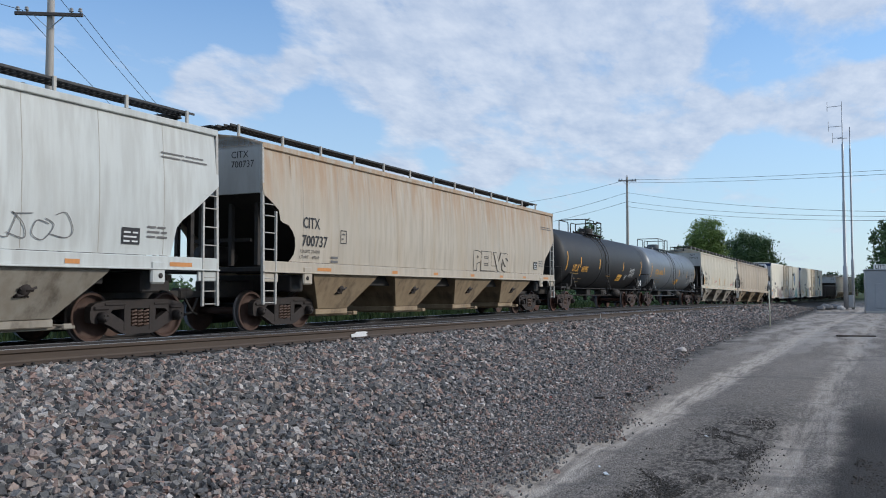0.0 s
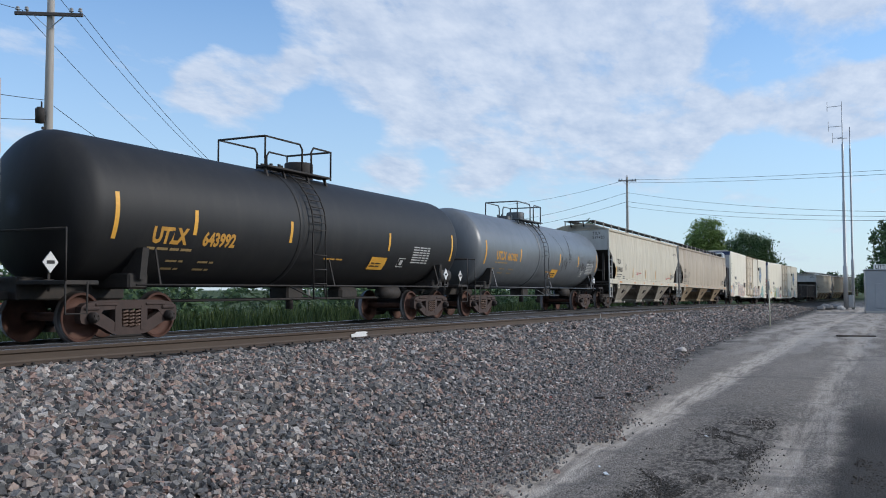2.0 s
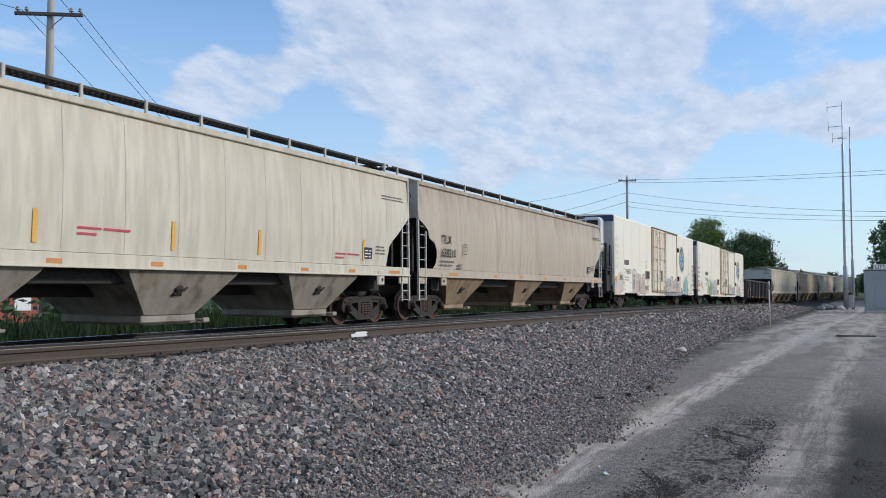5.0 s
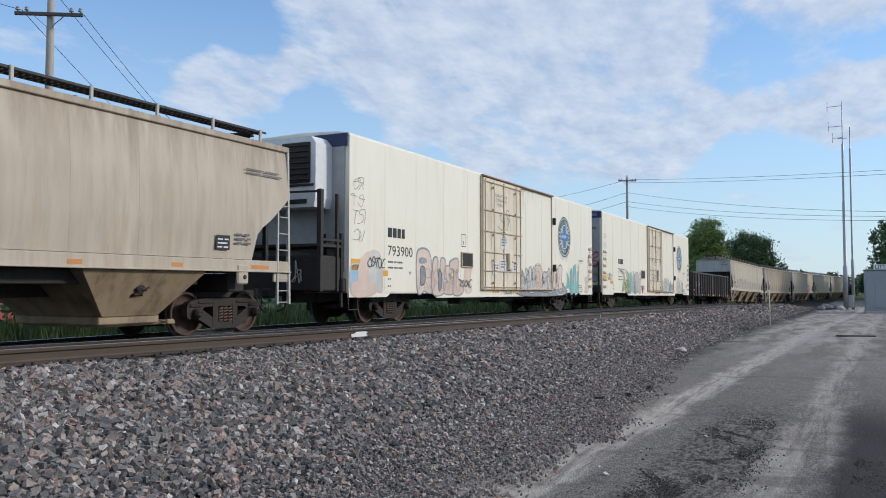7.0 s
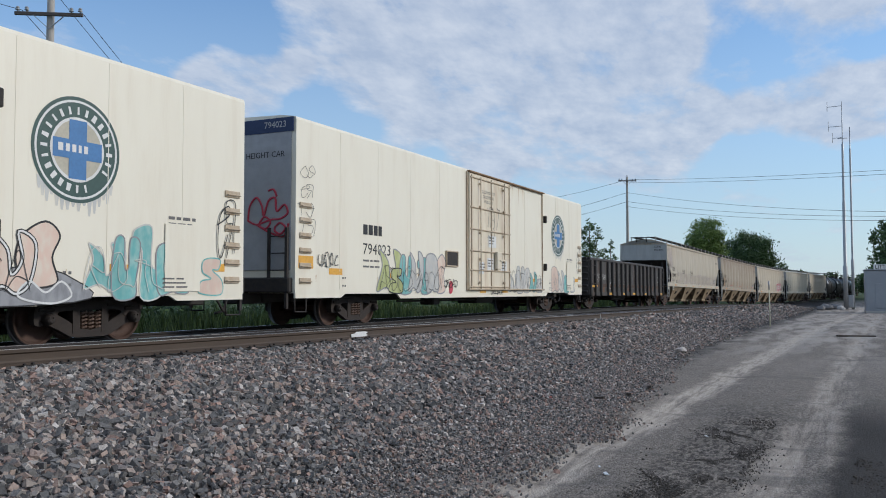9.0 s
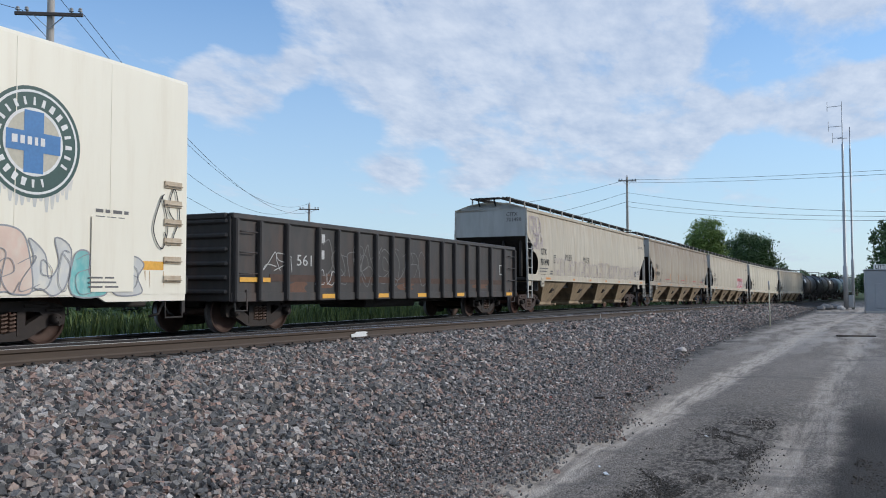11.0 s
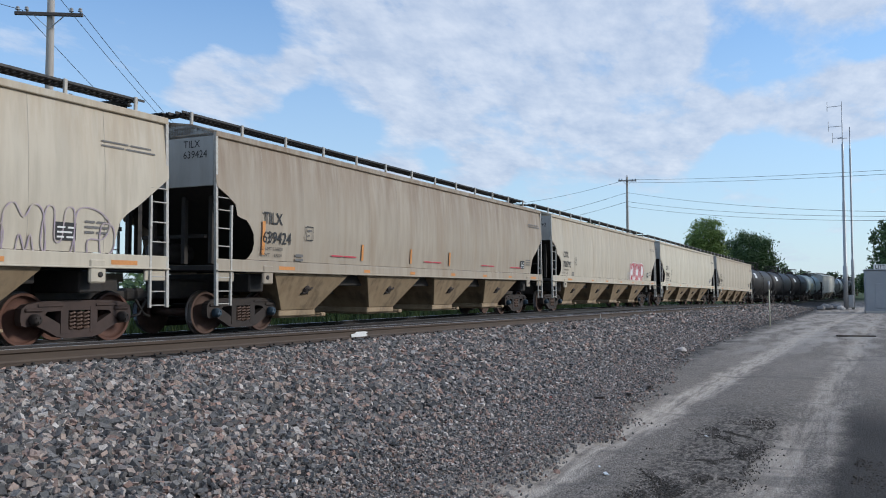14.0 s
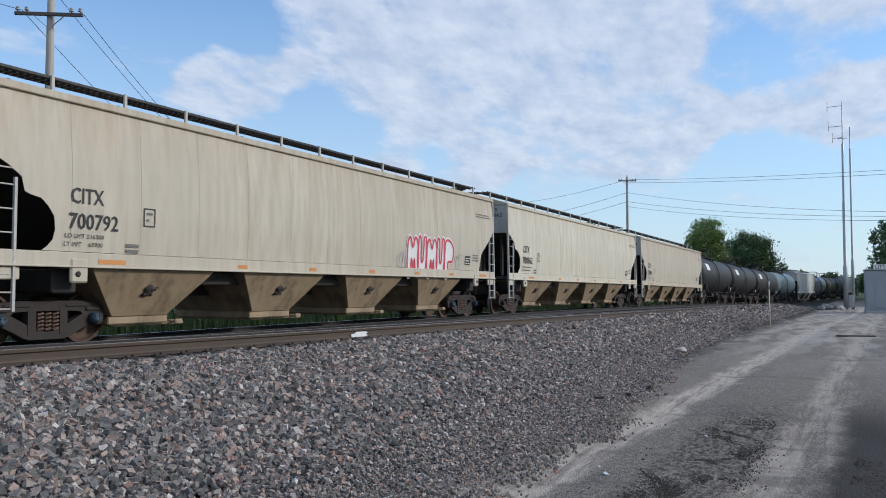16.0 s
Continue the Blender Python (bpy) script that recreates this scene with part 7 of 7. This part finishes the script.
SHED = material("grey_metal_cabinet", (0.30, 0.32, 0.345), 0.5, 0.3, (0.34, 0.36, 0.38), grain=2, bump=0.1)
CONCRETE = material("pale_concrete", (0.45, 0.44, 0.42), 0.85, 0.0, grain=6, bump=0.3)
WIRE = material("dark_cable", (0.05, 0.05, 0.055), 0.6, grain=20, bump=0)
PORCELAIN = material("glazed_insulator", (0.35, 0.36, 0.38), 0.25, 0.0, grain=20, bump=0)


def insulator(p, parent, size=1.0):
    s = size
    part("insulator", cached(("ins", s), lambda: Shape().lathe([(0.0, 0.0), (0.03 * s, 0.0), (0.03 * s, 0.05 * s), (0.085 * s, 0.06 * s), (0.07 * s, 0.1 * s), (0.04 * s, 0.12 * s), (0.075 * s, 0.14 * s), (0.06 * s, 0.18 * s), (0.03 * s, 0.2 * s), (0.0, 0.21 * s)], "Z", 12).mesh("insulator", PORCELAIN)), None, parent, at=pose(*p))


def wire(a, b, sag, r=0.012, label="thin dark overhead wire"):
    a, b = Vector(a), Vector(b)
    n = 26
    pts = [a.lerp(b, k / n) - Vector((0, 0, sag * 4 * (k / n) * (1 - k / n))) for k in range(n + 1)]
    solid("overhead_wire", Shape().rod(pts, r, 5), WIRE, label, "wire", "overhead wires")


def utility_pole(x, y, z0, z1, arm_z, arm_len, arm_turn, transformer_z=None, lean=(0, 0)):
    p = thing("utility_pole", "weathered wooden utility pole with crossarm and insulators", "utility pole", at=pose(x, y, z0, lean[0], lean[1], 0), group="utility poles")
    hgt = z1 - z0
    part("pole", Shape().lathe([(0.19, -0.3), (0.185, hgt * 0.3), (0.15, hgt * 0.7), (0.125, hgt - 0.03), (0.09, hgt)], "Z", 16), POLE_WOOD, p)
    a = arm_z - z0
    arm = part("crossarm", Shape().box((0, -0.17, a), (arm_len, 0.1, 0.13), 0.012), ARM_WOOD, p, at=pose(0, 0, 0, 0, 0, arm_turn))
    part("brace", Shape().bar((-0.55, -0.2, a - 0.06), (0, -0.16, a - 0.55), 0.02, 0.012).bar((0.55, -0.2, a - 0.06), (0, -0.16, a - 0.55), 0.02, 0.012), GALV, p, at=pose(0, 0, 0, 0, 0, arm_turn))
    for u in (-arm_len / 2 + 0.1, -arm_len / 2 + 0.42, arm_len / 2 - 0.42, arm_len / 2 - 0.1):
        insulator((u, -0.17, a + 0.06), arm)
    insulator((0, 0, hgt), p)
    if transformer_z:
        t = transformer_z - z0
        part("transformer", Shape().lathe([(0.0, -0.3), (0.16, -0.28), (0.17, 0.22), (0.1, 0.3), (0.0, 0.3)], "Z", 16, at=(-0.36, 0, t)).bar((-0.2, 0, t), (0, 0, t), 0.04).bar((-0.3, 0, t + 0.3), (-0.3, 0, t + 0.52), 0.03, n=8), GREASE_AND_SHADE, p)
        part("bracket", Shape().box((-0.2, 0, t - 0.45), (0.14, 0.08, 0.1), 0.01), GREASE_AND_SHADE, p)
    return p


def leaf_crown(shape, centre, size, clumps, leaves, leaf, seed):
    r = random.Random(seed)
    for _ in range(clumps):
        while True:
            d = Vector((r.uniform(-1, 1), r.uniform(-1, 1), r.uniform(-1, 1)))
            if 0.25 < d.length < 1.0:
                break
        d = d.normalized() * d.length ** 0.5
        wob = 0.82 + 0.36 * noise.noise(d * 1.7 + Vector((seed, 0, 0)))
        c = Vector(centre) + Vector((d.x * size[0], d.y * size[1], d.z * size[2])) * wob
        cr = r.uniform(0.10, 0.20) * min(size)
        for _k in range(leaves):
            e = Vector((r.gauss(0, 1), r.gauss(0, 1), r.gauss(0, 0.8))) * cr * 0.62
            q = c + e
            u = Vector((r.gauss(0, 1), r.gauss(0, 1), r.gauss(0, 1))).normalized()
            w = u.orthogonal().normalized()
            s = leaf * r.uniform(0.6, 1.3)
            shape.add([q - u * s, q + w * s * 0.45, q + u * s, q - w * s * 0.45], [(0, 1, 2, 3)])


def tree(x, y, z0, height, width, mat, label, seed, clumps=120, leaves=16, leaf=0.3, trunk=0.25, group="trees beyond the railway", low=0.12):
    t = thing("tree", label, "tree", at=pose(x, y, z0), group=group)
    r = random.Random(seed)
    tk = Shape()
    rings = []
    for k in range(7):
        f = k / 6
        rr = trunk * (1 - 0.75 * f)
        rings.append([(rr * math.cos(a) + 0.2 * math.sin(f * 4 + seed), rr * math.sin(a), f * height * 0.85) for a in [i * 0.7854 for i in range(8)]])
    tk.loft(rings, smooth=True)
    for k in range(9):
        zb = height * r.uniform(0.22, 0.7)
        a = r.uniform(0, 6.28)
        ln = width * r.uniform(0.22, 0.34)
        mid = (math.cos(a) * ln * 0.5, math.sin(a) * ln * 0.5, zb + ln * 0.35)
        tk.bar((0, 0, zb), mid, trunk * 0.3, n=6).bar(mid, (math.cos(a) * ln, math.sin(a) * ln, zb + ln * 0.85), trunk * 0.17, n=5)
    part("trunk", tk, BARK, t)
    cr = Shape()
    n = 3
    leaf_crown(cr, (0, 0, height * (0.56 + low / 2)), (width * 0.46, width * 0.46, height * (0.44 - low / 2)), clumps, leaves, leaf, seed)
    leaf_crown(cr, (width * 0.22, 0, height * 0.42), (width * 0.36, width * 0.36, height * 0.3), clumps // 3, leaves, leaf, seed + 1)
    leaf_crown(cr, (-width * 0.24, 0, height * 0.46), (width * 0.34, width * 0.34, height * 0.28), clumps // 3, leaves, leaf, seed + 2)
    me = bpy.data.meshes.new("crown")
    me.from_pydata(cr.v, [], cr.f)
    me.materials.append(mat)
    part("crown", me, None, t)
    return t


BARK = material("grey_brown_bark", (0.13, 0.105, 0.085), 0.9, 0.0, grain=8, stretch=(2, 2, 0.3), bump=0.5)
LEAF_LIGHT = material("leaf_light", (0.15, 0.22, 0.065), 0.6, 0.0, grain=2, bump=0, per="island", spec=0.3)
LEAF_DARK = material("leaf_dark", (0.07, 0.12, 0.045), 0.6, 0.0, grain=2, bump=0, per="island", spec=0.3)
WEED = material("weed_blade", (0.10, 0.14, 0.052), 0.65, 0.0, grain=2, bump=0, per="island", spec=0.3)


def build_weeds():
    rng = np.random.default_rng(3)
    vs, fs = [], []
    for k in range(42000):
        x = float(rng.uniform(2, 75)); y = line_y(x) + float(rng.uniform(4.2, 10.5))
        z = ground_z(x, y)
        hgt = float(rng.uniform(0.35, 1.3)) * (1.0 + 0.4 * noise.noise((x * 0.4, y * 0.4, 0)))
        a = float(rng.uniform(0, 6.28)); w = 0.016 + 0.02 * float(rng.random())
        lx, ly = math.cos(a + 1.3) * hgt * 0.22, math.sin(a + 1.3) * hgt * 0.22
        b = len(vs)
        c, s = math.cos(a) * w, math.sin(a) * w
        vs += [(x - c, y - s, z - 0.03), (x + c, y + s, z - 0.03), (x + lx * 0.4 + c, y + ly * 0.4 + s, z + hgt * 0.6), (x + lx * 0.4 - c, y + ly * 0.4 - s, z + hgt * 0.6), (x + lx, y + ly, z + hgt)]
        fs += [(b, b + 1, b + 2, b + 3), (b + 3, b + 2, b + 4)]
    bush = Shape()
    for k in range(34):
        x = 8 + k * 3.4
        leaf_crown(bush, (x + 1.5 * math.sin(k * 2.1), line_y(x) + 13 + 2.5 * math.sin(k * 1.3), 0.3 + 0.3 * math.sin(k * 0.9)), (3.0, 2.2, 2.0), 110, 14, 0.17, 300 + k)
    bm = bpy.data.meshes.new("shrubs")
    bm.from_pydata(bush.v, [], bush.f)
    bm.materials.append(LEAF_DARK)
    tagged(new("shrubs", bm), "low dark green shrubs behind the weeds", "shrubs", kind="stuff")
    me = bpy.data.meshes.new("weeds")
    me.from_pydata(vs, [], fs)
    me.materials.append(WEED)
    tagged(new("weeds", me), "tall green weeds growing behind the railway", "weeds", kind="stuff")


def build_surroundings():
    # wooden poles and their wires
    utility_pole(21.3, 14.0, -1.0, 12.1, 11.15, 2.42, -58, transformer_z=7.35, lean=(0, 0))
    utility_pole(101.0, 12.0, -1.6, 14.6, 14.1, 2.2, -62)
    utility_pole(78.5, 42.6, -1.5, 10.6, 10.0, 2.2, -58)
    wire((22.1, 13.2, 11.3), (79.3, 42.0, 10.1), 3.0)
    wire((21.3, 14.0, 12.2), (78.5, 42.6, 10.7), 3.1)
    wire((20.7, 14.8, 11.3), (77.8, 43.2, 10.1), 3.2)
    wire((21.4, 14.0, 7.85), (78.4, 42.6, 7.6), 1.9)
    wire((20.7, 14.8, 11.3), (19.06, 15.58, 11.54), 0.02)
    wire((21.2, 14.0, 7.96), (19.21, 15.66, 8.12), 0.02)
    wire((21.1, 14.0, 7.22), (19.25, 15.68, 7.14), 0.02)
    for k, (za, zb) in enumerate(((14.27, 9.84), (13.9, 9.52), (12.7, 6.47), (11.6, 6.23), (11.0, 5.95))):
        wire((101.0, 12.0, za), (69.9, -19.45, zb), 0.25 if k < 2 else 0.6, 0.016)
    for za, zb in ((14.27, 14.09), (12.7, 11.48), (11.6, 10.34)):
        wire((101.0, 12.0, za), (120.9, 35.3, zb), 0.4, 0.02)
    # radio mast
    bx, by = 104.3, -11.6
    gz = ground_z(bx, by)
    mast = thing("radio_mast", "tall slim galvanised radio mast with whip antennas", "mast", at=pose(bx, by, gz))
    part("tube", Shape().lathe([(0.24, 0.0), (0.24, 4.8), (0.17, 4.9), (0.17, 12.0), (0.13, 12.1), (0.12, 18.5), (0.06, 18.6), (0.05, 20.6), (0.03, 23.4)], "Z", 14), GALV, mast)
    part("tube", Shape().lathe([(0.16, 0.0), (0.16, 5.5), (0.11, 5.6), (0.10, 18.0), (0.06, 18.1), (0.05, 20.5)], "Z", 12, at=(0.4, -0.75, 0)), GALV, mast)
    an = Shape()
    for z, w in ((22.9, 1.5), (20.6, 1.4), (19.3, 1.0)):
        an.bar((0, 0, z), (0.15, w, z), 0.03, n=6).bar((0.15, w, z - 0.5), (0.15, w, z + 0.6), 0.025, n=6)
    an.bar((0, -0.5, 19.2), (0, 0.5, 19.2), 0.04, n=6)
    part("antenna", an, GALV, mast)
    part("base_cabinet", Shape().box((0.3, -0.5, 0.9), (0.5, 0.6, 1.4), 0.05), GALV, mast)
    # signal hut
    hx, hy = 90.5, -15.0
    hz = ground_z(hx, hy)
    hut = thing("signal_hut", "grey metal railway signal hut with a name board", "hut", at=pose(hx, hy, hz, 0, 0, 2))
    part("body", Shape().box((0, -0.9, 2.0), (3.0, 5.0, 4.0), 0.03), SHED, hut)
    part("roof", Shape().box((0, -0.9, 4.06), (3.2, 5.2, 0.1), 0.03), SHED, hut)
    part("plinth", Shape().box((0, -0.9, 0.0), (3.1, 5.1, 0.4), 0.02), CONCRETE, hut)
    part("door", Shape().box((-1.52, 0.3, 1.6), (0.05, 1.0, 2.3), 0.02), SHED, hut)
    part("handle", Shape().box((-1.56, 0.0, 1.6), (0.04, 0.14, 0.06), 0.01), GALV, hut)
    part("name_board", Shape().box((-1.56, -0.55, 4.32), (0.05, 2.9, 0.5), 0.01), WHITE_PLATE, hut, "white name board with black letters")
    v, f = letters("LITTLE FALLS", 0.5, 2.6)
    part("lettering", Shape().add([(-1.592, 0.75 - q[0], 4.16 + q[1]) for q in v], f), BLACK_INK, hut)
    # marker stake, plank on the dirt, rocks
    zx = ground_z(42.2, -9.0)
    st = thing("marker_stake", "thin pale marker stake standing in the ballast edge", "stake", at=pose(42.2, -9.0, zx))
    part("post", Shape().bar((0, 0, -0.1), (0.02, 0.02, 1.75), 0.026, n=8), STAKE, st)
    part("collar", Shape().bar((0.02, 0.02, 1.75), (0.03, 0.03, 2.15), 0.03, n=8), GALV, st, "grey plastic sleeve")
    solid("timber_plank", Shape().box((0, 0, 0.04), (0.1, 1.3, 0.05), 0.012), TIE, "dark weathered plank lying on the dirt", "plank", at=pose(33.6, -12.6, ground_z(33.6, -12.6), 0, 0, 12))
    for x, y, s, mat, lab in ((22.6, -8.5, 0.26, STONE, "pale angular rock lying on gravel"), (101, -9.8, 1.1, ROCK, "grey boulder heap beside the mast"), (99, -9.2, 0.8, ROCK, "grey boulder heap beside the mast"), (102.5, -11.1, 0.8, CONCRETE, "pale rounded boulder beside the mast"), (104, -10.4, 1.0, ROCK, "grey boulder heap beside the mast")):
        me = rock_mesh(s, int(x * 10))
        me.materials.append(mat)
        ob = tagged(new("rock", me), lab, "rock", "rocks")
        ob.matrix_basis = pose(x, y, ground_z(x, y) + s * 0.22)
    for k, (x, y, ln, a) in enumerate(((5.29, -6.74, 0.34, 0), (8.48, -6.87, 0.30, 25), (12.74, -6.11, 0.34, 30), (14.49, -6.72, 0.30, -20), (12.67, -6.50, 0.25, 40), (9.43, -5.78, 0.30, -10), (12.96, -9.47, 0.35, 20), (14.19, -9.52, 0.40, 15), (12.11, -9.24, 0.22, 60), (5.84, -7.22, 0.20, 10))):
        sh = Shape().loft([[(u, v * w, z) for v, z in ((-1, 0.0), (1, 0.0), (0.8, 0.03), (-0.7, 0.036))] for u, w in ((-ln / 2, 0.015), (-ln * 0.3, 0.04), (ln * 0.1, 0.045), (ln * 0.38, 0.03), (ln / 2, 0.012))])
        solid("wood_scrap", sh, TIE, "dark splintered wood scrap lying on ballast", "wood scrap", "wood scraps", at=pose(x, y, ground_z(x, y) + 0.035, 4, 6, a))
    for x, y, w, mat in ((7.55, -10.58, 0.045, WHITE_PLATE), (9.98, -11.08, 0.03, WHITE_PLATE), (7.84, -10.44, 0.025, WHITE_PLATE), (11.57, -8.69, 0.05, LITTER_RED), (8.45, -6.06, 0.05, LITTER_RED)):
        sh = Shape().loft([[(u * w, v * w * 0.5, z * w) for u, v, z in ring] for ring in (((-1, -1, 0), (1, -0.7, 0.1), (0.8, 1, 0.05), (-0.7, 0.9, 0.15)), ((-0.9, -0.8, 0.2), (0.8, -0.6, 0.45), (0.7, 0.8, 0.3), (-0.6, 0.8, 0.35)))])
        solid("litter", sh, mat, "small crumpled scrap of litter on the ground", "litter", "litter", at=pose(x, y, ground_z(x, y) + 0.012, 0, 0, 30))
    # crossing sign
    sg = thing("crossing_sign", "small white sign on a thin post by the crossing", "sign", at=pose(128, -14.0, ground_z(128, -14)))
    part("post", Shape().bar((0, 0, -0.1), (0, 0, 4.2), 0.06, n=8), GALV, sg)
    part("sign_plate", Shape().box((-0.06, 0, 3.4), (0.03, 0.8, 1.0), 0.02), WHITE_PLATE, sg)
    # trees
    tree(175.6, 14.0, -2, 18.0, 9.5, LEAF_LIGHT, "pale green broadleaf tree beyond the railway", 3, 520, 30, 0.24, 0.35)
    tree(182, 19.0, -2, 14.5, 6.5, LEAF_DARK, "dark green broadleaf tree beyond the railway", 13, 110, 16, 0.3, 0.28)
    tree(189, 7.4, -2, 15.6, 13.0, LEAF_DARK, "dark green broadleaf tree beyond the railway", 5, 560, 30, 0.25, 0.35)
    tree(203, 3.0, -2, 9.5, 7.0, LEAF_DARK, "dark green broadleaf tree beyond the railway", 8, 120, 16, 0.3, 0.3)
    tree(122, 22.9, -2, 14.4, 5.0, LEAF_DARK, "slim dark green tree beyond the railway", 17, 90, 14, 0.26, 0.22)
    tree(124, 20.2, -2, 11.0, 3.2, LEAF_DARK, "small dark green tree beyond the railway", 18, 45, 14, 0.24, 0.16)
    tree(143, -17.2, -1.3, 13.5, 6.5, LEAF_DARK, "dark green tree behind the signal hut", 21, 170, 16, 0.28, 0.28, "trees beyond the crossing")
    tree(160, -15.5, -1.3, 6.5, 6.0, LEAF_DARK, "dark green bush behind the mast", 25, 110, 14, 0.3, 0.2, "trees beyond the crossing")
    # unseen row, added only to throw shade on the far track
    for k in range(9):
        tree(136 + k * 13.5, -33 - 4 * math.sin(k * 2.3), -1.3, 20 + 2.5 * math.sin(k * 1.7), 15.0, LEAF_DARK, "unseen tall broadleaf tree added to shade the far track", 60 + k, 240, 16, 0.5, 0.4, "trees beyond the crossing", 0.0)
    r = random.Random(2)
    for k in range(16):
        x = 300 + r.uniform(-25, 40)
        y = 62 - k * 7.6 + r.uniform(-2, 2)
        tree(x, y, -2, r.uniform(7, 10.5), r.uniform(9, 13), LEAF_DARK, "distant dark green tree on the horizon", 40 + k, 70, 12, 0.5, 0.25, "distant trees")
    # low building glimpsed under the cars
    b = thing("low_building", "low red and white building glimpsed behind weeds", "building", at=pose(28, 34, -1.0))
    part("wall", Shape().box((0, 0, 1.4), (14, 6, 2.8), 0.03), BRICK, b)
    part("trim_band", Shape().box((0, -3.02, 1.9), (14.1, 0.08, 0.5), 0.02), WHITE_PLATE, b)
    part("roof", Shape().box((0, 0, 2.9), (14.6, 6.6, 0.2), 0.04), GALV, b)
    for k in range(5):
        part("window", Shape().box((-5.4 + k * 2.7, -3.03, 1.2), (1.1, 0.1, 0.9), 0.02), WHITE_PLATE, b)


STAKE = material("faded_yellow_stake", (0.62, 0.6, 0.45), 0.7, 0.0, grain=12, stretch=(1, 1, 0.3), bump=0.2)
LITTER_RED = material("faded_red_scrap", (0.35, 0.11, 0.09), 0.8, 0.0, grain=20, bump=0.2)
ROCK = material("grey_boulder", (0.19, 0.19, 0.19), 0.85, 0.0, grain=6, bump=0.6)
BRICK = material("dull_red_wall", (0.32, 0.1, 0.07), 0.85, 0.0, grain=8, bump=0.3)


def rock_mesh(s, seed):
    bm = bmesh.new()
    bmesh.ops.create_icosphere(bm, subdivisions=2, radius=s * 0.5)
    for v in bm.verts:
        d = 1 + 0.45 * noise.noise(v.co * (2.2 / s) + Vector((seed, 0, 0)))
        v.co = Vector((v.co.x * 1.3, v.co.y * 1.1, v.co.z * 0.75)) * d
    me = bpy.data.meshes.new("rock")
    bm.to_mesh(me); bm.free()
    return me


def train_pose(s):
    a = 0.5 * (line_y(s + 7) - line_y(s - 7)) / 7
    g = 0.5 * (line_z(s + 7) - line_z(s - 7)) / 7
    return pose(s, 0.5 * (line_y(s + 7) + line_y(s - 7)) + 0.755, 0.5 * (line_z(s + 7) + line_z(s - 7)), 0, -math.degrees(math.atan(g)), math.degrees(math.atan(a)))


def motions():
    """The whole train rolls towards -x; every wheelset turns with it."""
    for car, mid in CARS:
        walk(car, [(0.5 * k, train_pose(mid - SPEED * 0.5 * k)) for k in range(33)])
    step = 1 / 30
    n = int(16 / step + 0.5)
    for w, ax in WHEELSETS:
        walk(w, [(k * step, pose(ax, 0, 0.457) @ Matrix.Rotation(-SPEED / 0.457 * k * step, 4, "Y")) for k in range(n + 1)])


build_ground()
build_train()
build_surroundings()
build_weeds()
build_ballast()
build_tracks()
motions()
